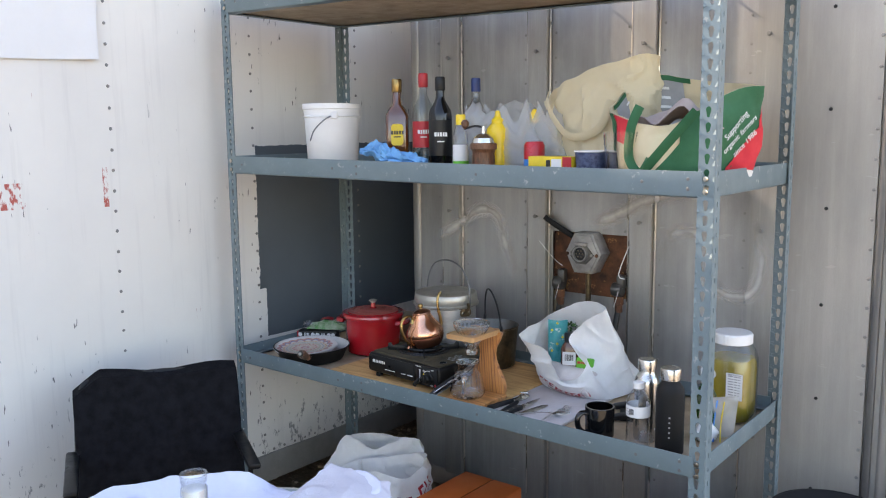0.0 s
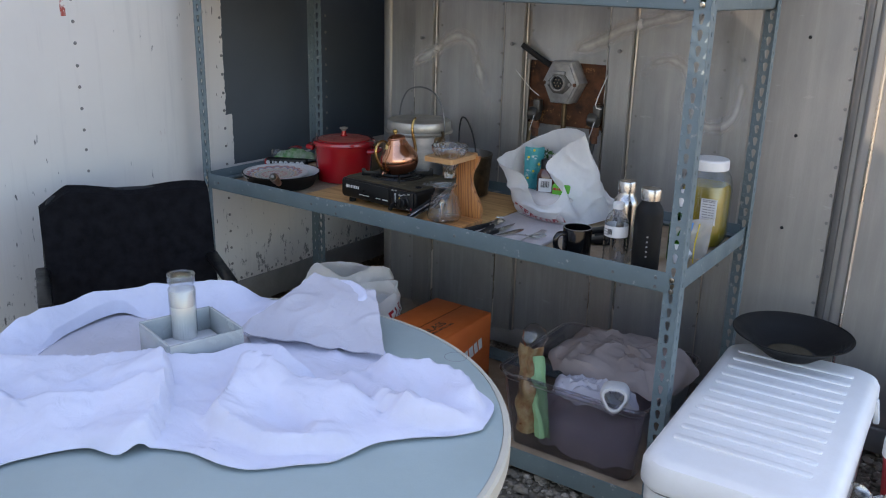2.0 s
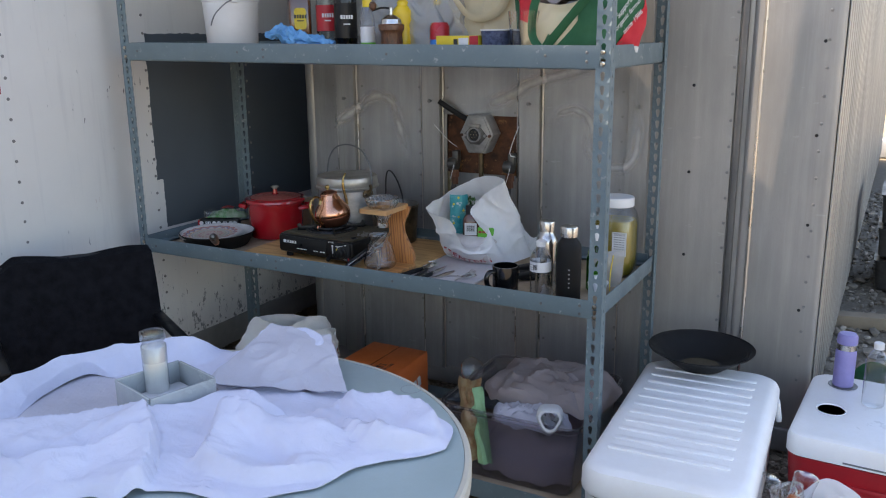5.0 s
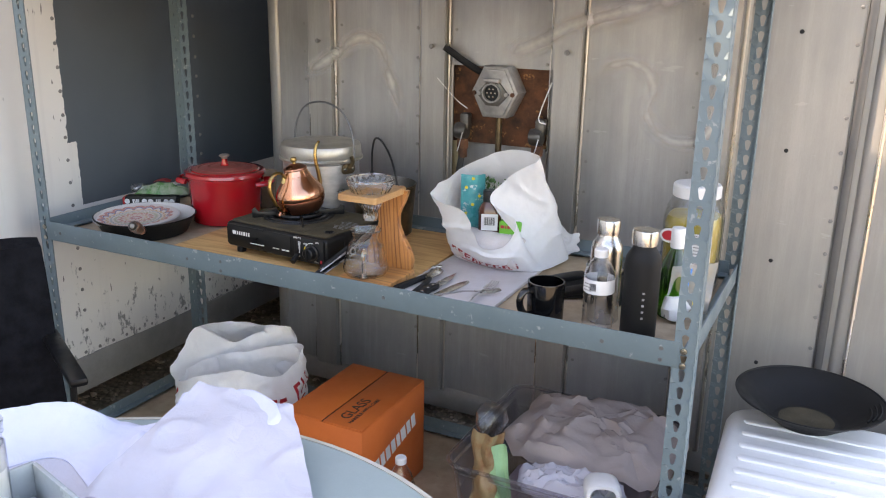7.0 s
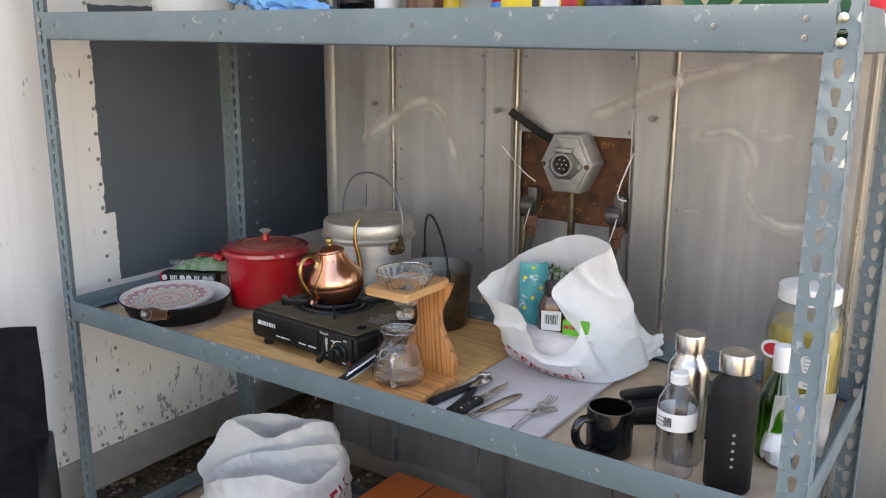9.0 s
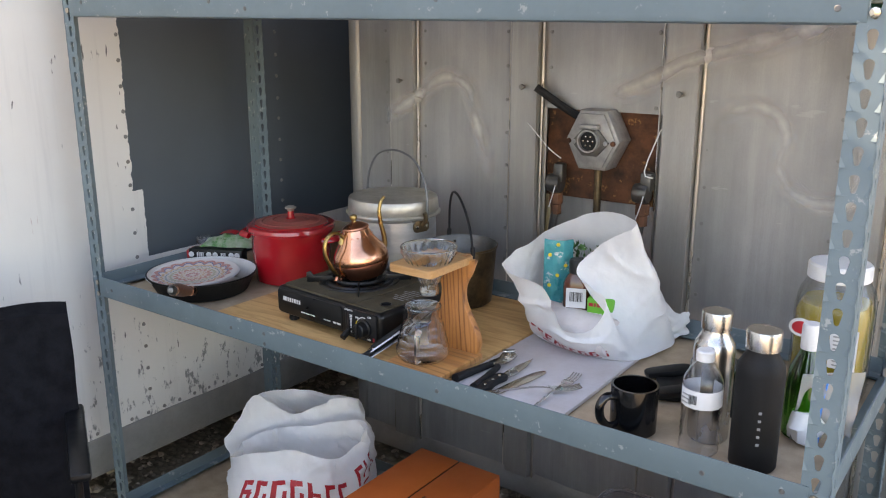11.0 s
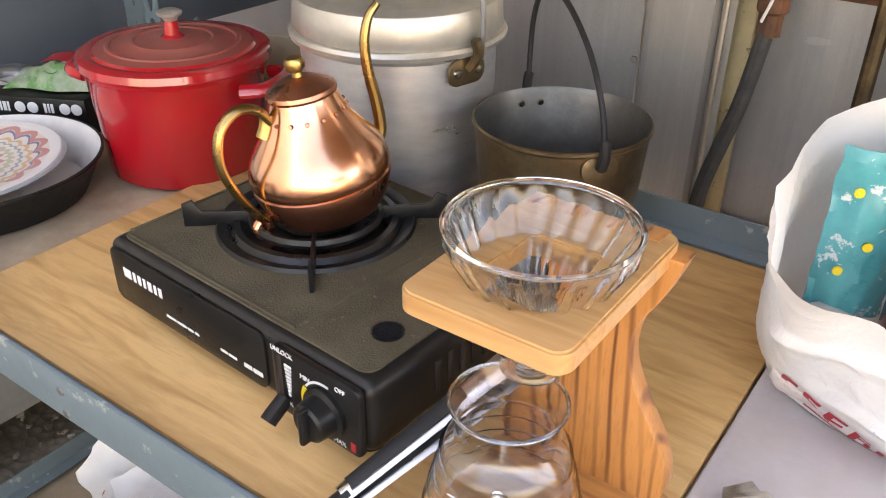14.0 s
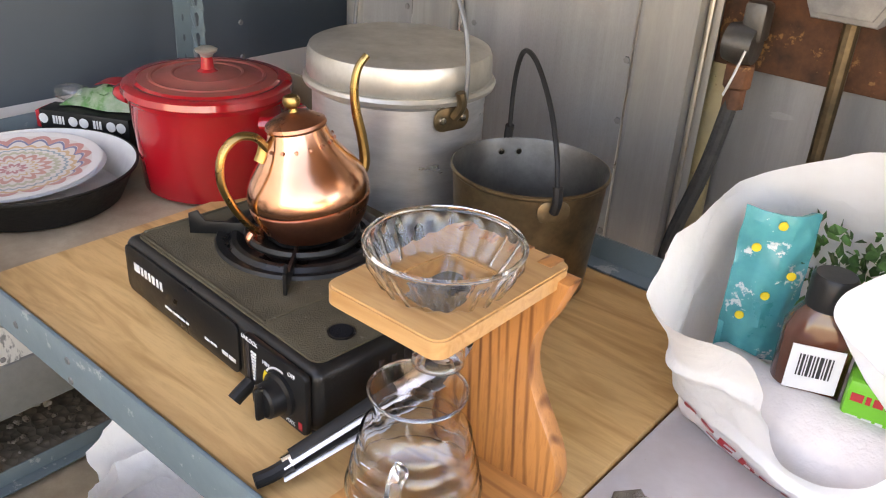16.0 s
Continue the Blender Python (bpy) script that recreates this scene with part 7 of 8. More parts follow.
def green_bottle():
    t = thing("green_bottle", "green glass bottle with white cap and paper band", "bottle", pose(-0.872, 2.290, S2 + 0.0005))
    part("glass", lathe([(0, 0), (0.030, 0), (0.0335, 0.004), (0.0335, 0.105), (0.029, 0.130), (0.016, 0.160), (0.0135, 0.175)], 40), M["glass_green"], t)
    part("band", lathe([(0.0145, 0.165), (0.0165, 0.166), (0.0165, 0.208), (0.0145, 0.212), (0, 0.212)], 28), M["white_plastic"], t, "white cap")
    t = thing("zip_bag", "clear zip bag with blue and yellow seal strip", "plastic bag", pose(-0.835, 2.27, S2 + 0.0005, 0, 0, 25))
    part("film", grid(lambda u, v: (-0.05 + 0.10 * u + 0.01 * v, 0.02 * math.sin(3 * u) * (1 - v) + 0.01 * nz(u * 4, v * 4, 2.0), 0.005 + 0.125 * v + 0.012 * u), 14, 14, 0.001), M["bag_clear"], t)
    part("seal", tube([(-0.005, -0.006, 0.006), (-0.003, 0.006, 0.06), (0.004, 0.004, 0.125)], 0.0022, 6), M["tape"], t, "blue seal strip")
    part("seal", tube([(0.014, -0.006, 0.006), (0.016, 0.006, 0.06), (0.023, 0.004, 0.122)], 0.0018, 6), M["print_yellow"], t, "yellow seal strip")
    part("contents", lathe([(0, 0), (0.028, 0.004), (0.032, 0.03), (0.02, 0.055), (0, 0.06)], 18, (-0.025, 0.012, 0.002), lambda a, r, z: r * (1 + 0.2 * math.sin(3 * a + 80 * z))), M["white_plastic"], t)
    t = thing("black_jar", "low black jar with glossy lid standing on the shelf", "jar", pose(-1.035, 2.300, S2 + 0.0005))
    part("jar", lathe([(0, 0), (0.044, 0), (0.047, 0.004), (0.047, 0.075), (0.045, 0.080)], 40), M["black_matte"], t)
    part("lid", lathe([(0.047, 0.080), (0.0475, 0.094), (0.045, 0.098), (0, 0.098)], 40), M["black_gloss"], t)
    t = thing("buckle_strap", "black plastic strap with clip buckles on the shelf", "strap", pose(-1.125, 2.345, S2 + 0.0005, 0, 0, 25))
    part("pad", box(0.075, 0.125, 0.010, (0, 0, 0.006), 0.003), M["black_matte"], t)
    for y in (-0.055, 0.05):
        part("clip", prism(smooth2([(-0.045, -0.012), (0.03, -0.014), (0.045, 0), (0.03, 0.014), (-0.045, 0.012)]), 0.014, Matrix.Translation((-0.01, y, 0.012)) @ pose(0, 0, 0, 8, -8, 10), 0.003), M["black"], t)


green_bottle()


def left_clutter():
    t = thing("seasoning_pouch", "crumpled green and red snack packet on the shelf", "food packet", pose(-2.570, 2.430, S2 + 0.0605, 0, 0, 30) @ Matrix.Scale(0.85, 4))
    part("film", grid(lambda u, v: (-0.10 + 0.20 * u, -0.04 + 0.08 * v + 0.012 * nz(u * 3, v * 3), 0.045 * math.sin(math.pi * u) ** 0.6 * math.sin(math.pi * v) * (0.8 + 0.5 * nz(u * 6, v * 6, 4)) + 0.004), 20, 12, 0.002), M["green_film"], t)
    part("clear_end", lathe([(0, -0.03), (0.014, -0.03), (0.02, 0), (0.016, 0.03), (0, 0.03)], 16, Matrix.Translation((-0.085, -0.015, 0.022)) @ pose(0, 0, 0, 0, 90, 0)), M["pet"], t)
    part("red_patch", grid(lambda u, v: (-0.03 + 0.06 * u, -0.02 + 0.045 * v, 0.047 + 0.006 * math.sin(math.pi * u)), 6, 6, 0.001), M["red_cap"], t)
    t = thing("food_carton", "long black box with white round marks beside the pot", "box", pose(-2.575, 2.385, S2 + 0.0005, 0, 0, 28))
    part("box", box(0.165, 0.045, 0.060, (0, 0, 0.030), 0.002), M["black"], t)
    part("red_end", box(0.008, 0.044, 0.030, (-0.0865, 0, 0.042), 0.002), M["red_cap"], t, "red end of the box")
    for k, x in enumerate((-0.075, -0.02, 0.0, 0.05, 0.068)):
        part("round_mark", lathe([(0.0085, 0), (0.0085, 0.0006), (0, 0.0006)], 16, Matrix.Translation((x, -0.0227, 0.045)) @ pose(0, 0, 0, 90, 0, 0)), M["print_white"], t)
    bars([0.004, 0.003, 0.005, 0.003], 0.014, 0.002, M["print_white"], t, Matrix.Translation((-0.047, -0.023, 0.045)) @ pose(0, 0, 0, 90, 0, 0))
    bars([0.004, 0.003, 0.004], 0.014, 0.002, M["print_white"], t, Matrix.Translation((0.025, -0.023, 0.045)) @ pose(0, 0, 0, 90, 0, 0))
    t = thing("skewer", "thin black metal rod lying on the shelf", "rod", pose(-2.56, 2.33, S2 + 0.006, 0, 0, 20))
    part("rod", tube([(-0.075, 0, 0), (0.0, 0.004, 0.001), (0.07, 0, 0)], 0.0045, 8), M["iron"], t)
    t = thing("wood_scrap", "pale board leaning behind the pots", "board", pose(-2.34, 2.60, S2 + 0.008, -12, 0, 8))
    part("board", box(0.16, 0.012, 0.13, (0, 0, 0.065), 0.002), M["sole"], t)


left_clutter()


# ---- top display shelf ----
def T3(x):
    """Height of the upper shelf's board at x, which leans a little."""
    return 1.567 + (1.550 - 1.567) * (x - RX0) / (RX1 - RX0) - 0.0465


def bucket():
    x, y = -2.255, 2.185
    t = thing("plastic_bucket", "white plastic bucket with wire bail on the shelf", "bucket", pose(x, y, T3(x)) @ Matrix.Scale(0.935, 4))
    h = 0.255
    part("pail", lathe(shell([(0, 0), (0.093, 0), (0.096, 0.004), (0.107, h - 0.052), (0.111, h - 0.050), (0.111, h - 0.046), (0.108, h - 0.044), (0.110, h - 0.022), (0.1135, h - 0.020), (0.1135, h - 0.002), (0.112, h)], 0.003), 64), M["white_plastic"], t)
    R = lambda px, py, z: tuple(pose(0, 0, 0, 0, 0, -40) @ Vector((px, py, z)))
    part("bail", tube([R(0.113, 0.0, h - 0.045), R(0.120, -0.035, h - 0.06), R(0.108, -0.075, h - 0.10), R(0.085, -0.09, h - 0.14)], 0.0026, 8), M["leg"], t, "grey wire bail")
    part("bail_ear", box(0.012, 0.026, 0.026, pose(0, 0, 0, 0, 0, -40) @ pose(0.113, 0, h - 0.045), 0.004), M["white_plastic"], t)


bucket()


def liquor(name, label, x, y, h, w, d, body, cap, round_body, lab=None, liquid=None):
    t = thing(name, label, "bottle", pose(x, y, T3(x), 0, 0, 40), "liquor bottles")
    if round_body:
        part("glass", lathe([(0, 0), (w * 0.47, 0), (w * 0.5, 0.004), (w * 0.5, h * 0.60), (w * 0.46, h * 0.66), (w * 0.22, h * 0.76), (w * 0.18, h * 0.80), (w * 0.18, h * 0.90)], 40), M[body], t)
    else:
        part("glass", rounded_stack([(0, w * 0.94, d * 0.94, 0.012), (0.005, w, d, 0.014), (h * 0.60, w, d, 0.014), (h * 0.67, w * 0.8, d * 0.8, 0.016), (h * 0.73, w * 0.42, w * 0.42, w * 0.20), (h * 0.90, w * 0.34, w * 0.34, w * 0.165)], 6), M[body], t)
    if liquid:
        part("liquid", lathe([(0, 0.004), (w * 0.44, 0.004), (w * 0.45, h * liquid), (0, h * liquid)], 32), M["pet"], t)
    part("cap", lathe([(w * 0.21, h * 0.86), (w * 0.22, h * 0.865), (w * 0.22, h * 0.985), (w * 0.19, h), (0, h)], 24), M[cap], t)
    if lab:
        key, z0, z1 = lab
        if round_body:
            part("label", lathe([(w * 0.505, h * z0), (w * 0.505, h * z1)], 40), M[key], t)
        else:
            part("label", prism(round_rect(w * 0.52, h * (z1 - z0), 0.012), 0.0015, Matrix.Translation((0, -d / 2 - 0.0002, h * (z0 + z1) / 2)) @ pose(0, 0, 0, 90, 0, 0)), M[key], t)
        bars([w * 0.10, w * 0.07, w * 0.09, w * 0.08, w * 0.08], h * 0.04, w * 0.03, M["print_black"] if key == "print_yellow" else M["label_white"], t,
             Matrix.Translation((0, -(w * 0.512 if round_body else d / 2 + 0.002), h * (z0 * 0.4 + z1 * 0.6))) @ pose(0, 0, 0, 90, 0, 0))
        bars([w * 0.3], h * 0.012, 0.001, M["print_black"] if key == "print_yellow" else M["print_white"], t,
             Matrix.Translation((0, -(w * 0.512 if round_body else d / 2 + 0.002), h * (z0 * 0.6 + z1 * 0.4))) @ pose(0, 0, 0, 90, 0, 0))
    return t


liquor("liquor_bottle", "square amber spirit bottle with yellow label and gold cap", -1.965, 2.215, 0.318, 0.080, 0.058, "amber", "brass", False, ("print_yellow", 0.29, 0.52))
liquor("liquor_bottle", "clear spirit bottle with red label and red cap", -1.855, 2.225, 0.334, 0.074, 0.074, "glass_grey", "red_cap", True, ("print_red", 0.26, 0.52), 0.3)
liquor("liquor_bottle", "black spirit bottle with pale print", -1.742, 2.175, 0.316, 0.076, 0.076, "black_gloss", "black", True, ("black", 0.20, 0.56))
liquor("liquor_bottle", "tall clear bottle with dark blue cap at the back", -1.690, 2.300, 0.315, 0.072, 0.072, "glass_grey", "blue_cap", True, ("print_grey", 0.25, 0.5))

# clear produce bag round small bottles
x = -1.60
t = thing("produce_bag", "crumpled clear plastic produce bag slumped over bottles", "plastic bag", pose(-1.535, 2.265, T3(x)))


def slump(u, v):
    a = 2 * math.pi * u
    c, s = math.cos(a), math.sin(a)
    r = (1 - 0.30 * v ** 2) * (1 + 0.16 * nz(c * 2, s * 2, v * 3, 1.2) + 0.06 * nz(c * 5, s * 5, v * 6, 1.6))
    top = 0.205 + 0.035 * nz(c * 1.6, s * 1.6, 3.0, 1.4) + 0.030 * (1 - abs(nz(c * 3, s * 3, 5.0, 1.5)) * 3)
    return (0.225 * c * r, 0.095 * s * r, top * v ** 0.8 + 0.006 * nz(c * 9, s * 9, v * 9))


part("film", grid(slump, 70, 24, 0.0, closed=True), M["bag_clear"], t, angle=60)


def small_bottles():
    t = thing("mustard_bottle", "yellow squeeze mustard bottle on the shelf", "bottle", pose(-1.522, 2.185, T3(-1.52)))
    part("body", lathe([(0, 0), (0.033, 0), (0.036, 0.005), (0.037, 0.07), (0.032, 0.10), (0.036, 0.125), (0.033, 0.150), (0.020, 0.166)], 36), M["mustard"], t)
    part("nozzle", lathe([(0.019, 0.164), (0.019, 0.178), (0.010, 0.186), (0.006, 0.205), (0, 0.206)], 24), M["mustard"], t)
    t = thing("coffee_grinder", "hand coffee grinder with dark wood body and crank", "coffee grinder", pose(-1.512, 2.095, T3(-1.51)))
    part("body", lathe([(0, 0), (0.038, 0), (0.040, 0.004), (0.036, 0.012), (0.033, 0.075), (0.036, 0.085), (0.041, 0.090), (0.041, 0.104), (0.037, 0.108), (0, 0.109)], 40, None, lambda a, r, z: r * (1 + (0.035 * math.cos(14 * a) if 0.012 <= z <= 0.08 else 0))), M["walnut"], t)
    part("dome", lathe([(0.034, 0.108), (0.031, 0.122), (0.019, 0.133), (0.006, 0.137), (0.005, 0.158), (0, 0.158)], 32), M["steel"], t, "steel dome hopper")
    part("crank", tube([(0, 0, 0.155), (-0.030, -0.006, 0.158), (-0.062, -0.012, 0.150)], 0.0042, 8, 4, 0.6), M["iron"], t)
    part("crank_knob", lathe([(0.004, 0.150), (0.011, 0.158), (0.012, 0.170), (0.006, 0.178), (0, 0.178)], 20, (-0.060, -0.012, 0)), M["walnut"], t)
    t = thing("spice_bottle", "small clear bottle with green and white label", "bottle", pose(-1.625, 2.130, T3(-1.62)))
    part("glass", lathe([(0, 0), (0.022, 0), (0.024, 0.004), (0.024, 0.125), (0.017, 0.150), (0.012, 0.165)], 28), M["pet"], t)
    part("label", lathe([(0.0243, 0.02), (0.0245, 0.03), (0.0245, 0.092), (0.0243, 0.10)], 28), M["label_white"], t)
    part("green_band", lathe([(0.0248, 0.022), (0.0249, 0.05)], 28), M["lime"], t)
    part("cap", lathe([(0.015, 0.162), (0.0155, 0.190), (0.013, 0.194), (0, 0.194)], 24), M["mustard"], t, "yellow-brown cap")
    t = thing("soda_can", "red soda can inside the clear bag", "can", pose(-1.375, 2.165, T3(-1.37)))
    part("can", lathe([(0, 0), (0.026, 0), (0.031, 0.006), (0.031, 0.100), (0.026, 0.110), (0.025, 0.112), (0, 0.109)], 32), M["red_cap"], t)
    part("band", lathe([(0.0313, 0.030), (0.0314, 0.035), (0.0314, 0.058), (0.0313, 0.06)], 32), M["tape"], t)
    t = thing("condiment_bottle", "pale squeeze bottle in the clear bag", "bottle", pose(-1.435, 2.26, T3(-1.43)))
    part("body", lathe([(0, 0), (0.030, 0), (0.032, 0.005), (0.032, 0.11), (0.02, 0.14), (0.012, 0.17)], 28), M["glass_grey"], t)
    part("cap", lathe([(0.014, 0.168), (0.013, 0.195), (0.005, 0.21), (0, 0.21)], 20), M["mustard"], t)
    t = thing("food_box", "yellow cardboard food box with red printed end", "box", pose(-1.270, 2.105, T3(-1.27), 0, 0, -4))
    part("carton", box(0.150, 0.045, 0.072, (0, 0, 0.036), 0.002), M["print_yellow"], t)
    part("red_panel", box(0.030, 0.0012, 0.070, (0.060, -0.0229, 0.036)), M["print_red"], t, "red printed end")
    part("grey_panel", box(0.034, 0.0012, 0.058, (0.024, -0.0229, 0.036)), M["label_white"], t)
    part("black_square", box(0.014, 0.0012, 0.024, (-0.004, -0.0229, 0.050)), M["print_black"], t)
    for i, (cx, cy) in enumerate(((-1.150, 2.105), (-1.085, 2.160))):
        t = thing("paper_cup", "navy patterned paper cup with white rim", "cup", pose(cx, cy, T3(cx)), "navy paper cups")
        part("wall", lathe(shell([(0, 0), (0.036, 0), (0.037, 0.003), (0.045, 0.086), (0.046, 0.088)], 0.0015), 40), M["navy"], t)
        part("rim", lathe([(0.0445, 0.086), (0.0475, 0.087), (0.0475, 0.0905), (0.0445, 0.0905), (0.0445, 0.086)], 40), M["white_plastic"], t, "white rolled rim")
    t = thing("drinking_glass", "clear ribbed drinking glass on the shelf edge", "glass", pose(-1.052, 2.085, T3(-1.05)))
    part("tumbler", lathe(shell([(0, 0), (0.030, 0), (0.033, 0.006), (0.036, 0.03), (0.046, 0.140), (0.0465, 0.142)], 0.003), 48, None, lambda a, r, z: r * (1 + 0.012 * math.cos(12 * a) * (z < 0.1))), M["glass_real"], t)


small_bottles()


def glove():
    t = thing("nitrile_glove", "crumpled blue nitrile glove hanging over the shelf edge", "glove", pose(-1.865, 2.075, T3(-1.865) + 0.045))

    def f(u, v):
        a = 2 * math.pi * u
        q = v
        r = (0.031 + 0.022 * nz(q * 5, math.cos(a) * 1.3, math.sin(a) * 1.3, 1.7) + 0.010 * nz(q * 11, math.cos(a) * 2, math.sin(a) * 2, 2.1)) * math.sin(math.pi * min(max(q, 0.03), 0.97)) ** 0.5
        return (-0.14 + 0.28 * q, 0.9 * r * math.cos(a) + 0.010 * math.sin(q * 9), 0.018 + 0.95 * r * math.sin(a) + 0.022 * math.sin(q * 5 + 0.6) * (1 - q) - 0.02 * q + 0.012 * nz(q * 9, a, 1.0))
    part("palm", grid(f, 26, 40, 0.0, closed=True), M["blue_glove"], t)
    t = thing("pink_paper", "flat pink paper slip on the shelf", "paper", pose(-2.05, 2.085, T3(-2.05) + 0.034, 0, 0, 5))
    part("sheet", grid(lambda u, v: (-0.09 + 0.18 * u, -0.04 + 0.06 * v, 0.003 * math.sin(u * 6)), 10, 5, 0.001), M["red_cap"], t)


glove()


def totes():
    # cream canvas tote, slumped to one side with its mouth open
    x = -1.235
    t = thing("canvas_tote", "slumped cream canvas tote bag with open mouth on the shelf", "tote bag", pose(x, 2.36, T3(x), 0, 0, 0))

    t.matrix_world = Matrix()
    z = T3(x) + 0.002
    sack, skin = loop_bag([(-1.36, 2.36, z), (-1.33, 2.27, z), (-1.24, 2.25, z), (-1.14, 2.26, z), (-1.09, 2.36, z), (-1.13, 2.46, z), (-1.24, 2.48, z), (-1.33, 2.45, z)],
                          [(-1.445, 2.36, 1.742), (-1.395, 2.305, 1.778), (-1.25, 2.30, 1.832), (-1.15, 2.31, 1.862), (-1.105, 2.36, 1.874), (-1.12, 2.44, 1.862), (-1.25, 2.45, 1.835), (-1.38, 2.44, 1.790)], 0.010, 0.016, 96, 30, 4.0, 0.85)
    bmesh.ops.solidify(sack, geom=sack.faces[:], thickness=0.0015)
    part("body", sack, M["canvas"], t, angle=22)
    part("strap", tube([(-1.402, 2.295, 1.775), (-1.385, 2.252, 1.735), (-1.345, 2.236, 1.680), (-1.295, 2.230, 1.637), (-1.235, 2.230, 1.637), (-1.190, 2.240, 1.670), (-1.175, 2.262, 1.74)], 0.012, 8, 8, 0.14), M["canvas"], t, "flat cream strap")
    # green tote with watermelon print
    x = -0.965
    t = thing("printed_tote", "green and cream tote bag with watermelon print and green straps", "tote bag")
    z = T3(x) + 0.002
    sack, skin = loop_bag([(-1.06, 2.20, z), (-1.05, 2.115, z), (-0.98, 2.095, z), (-0.90, 2.095, z), (-0.838, 2.17, z), (-0.786, 2.32, z), (-0.92, 2.43, z), (-1.04, 2.38, z)],
                          [(-1.125, 2.17, 1.715), (-1.06, 2.105, 1.690), (-0.985, 2.10, 1.668), (-0.905, 2.11, 1.672), (-0.805, 2.23, 1.755), (-0.776, 2.36, 1.768), (-0.96, 2.45, 1.790), (-1.13, 2.40, 1.812)], 0.010, 0.008, 112, 30, 6.0)
    bmesh.ops.solidify(sack, geom=sack.faces[:], thickness=0.002)
    part("body", sack, M["canvas"], t, angle=40)

    def decal(name, u0, u1, v0, v1, material, out=0.004, n=10, clip=None, label=""):
        def f(a, q):
            top = v0 + (v1 - v0) * (clip(a) if clip else 1.0)
            return skin(u0 + (u1 - u0) * a, v0 + (top - v0) * q, out)
        return part(name, grid(f, n, n), M[material], t, label)
    decal("green_panel", 0.385, 0.625, 0.0, 1.0, "tote_green", 0.003, 18)
    decal("melon_slice", 0.525, 0.618, 0.14, 0.80, "tote_red", 0.005, 14, lambda a: 0.06 + 0.94 * a ** 0.8, "red melon slice print")
    decal("melon_rind", 0.500, 0.618, 0.070, 0.150, "print_white", 0.0055, 12, lambda a: 0.35 + 0.65 * math.sin(math.pi * (0.15 + 0.7 * a)))
    decal("green_corner", 0.215, 0.385, 0.0, 0.66, "tote_green", 0.0035, 12, lambda a: 0.06 + 0.94 * a ** 1.6)
    decal("red_corner", 0.10, 0.19, 0.62, 0.99, "tote_red", 0.0035, 8)
    decal("green_edge", 0.06, 0.095, 0.0, 1.0, "tote_green", 0.0035, 8)
    decal("inside_panel", 0.80, 0.985, 0.40, 0.97, "print_grey", -0.006, 12, None, "grey printed panel")
    decal("inside_border", 0.785, 0.995, 0.95, 1.0, "tote_green", -0.0075, 10)
    for k in range(3):
        decal("print_line", 0.83, 0.95 - 0.03 * k, 0.86 - 0.09 * k, 0.885 - 0.09 * k, "print_white", -0.0085, 6)
    for k, line in enumerate(("Supporting", "organic farmers", "since 1986")):
        u, v = 0.512 + 0.020 * k, 0.62 - 0.10 * k
        p, du, dv = skin(u, v, 0.007), skin(u + 0.03, v, 0.007) - skin(u - 0.03, v, 0.007), skin(u, v + 0.1, 0.007) - skin(u, v - 0.1, 0.007)
        du, dv = du.normalized(), dv.normalized()
        n = du.cross(dv).normalized()
        ex = (du * math.cos(radians(48)) + dv * math.sin(radians(48))).normalized()
        ey = n.cross(ex)
        m = Matrix((ex, ey, n)).transposed().to_4x4()
        m.translation = p
        words(line, 0.023, M["print_white"], t, m, name="slogan")
    part("strap", tube([(-1.0, 2.09, 1.715), (-1.015, 2.072, 1.66), (-1.018, 2.066, 1.585), (-0.99, 2.064, 1.545), (-0.965, 2.066, 1.58)], 0.013, 8, 8, 0.2), M["tote_green"], t, "flat green strap")
    part("strap", tube([(-0.845, 2.09, 1.700), (-0.905, 2.068, 1.625), (-0.965, 2.062, 1.555), (-0.985, 2.060, 1.535)], 0.013, 8, 8, 0.2), M["tote_green"], t, "flat green strap")
    part("stuffing", grid(lambda u, v: (-1.08 + 0.27 * u, 2.15 + 0.24 * v, z + 0.155 + 0.05 * nz(u * 4, v * 4, 6) + 0.03 * math.sin(math.pi * u)), 20, 20, 0.003), M["cloth_taupe"], t, "pale cloth inside")


totes()


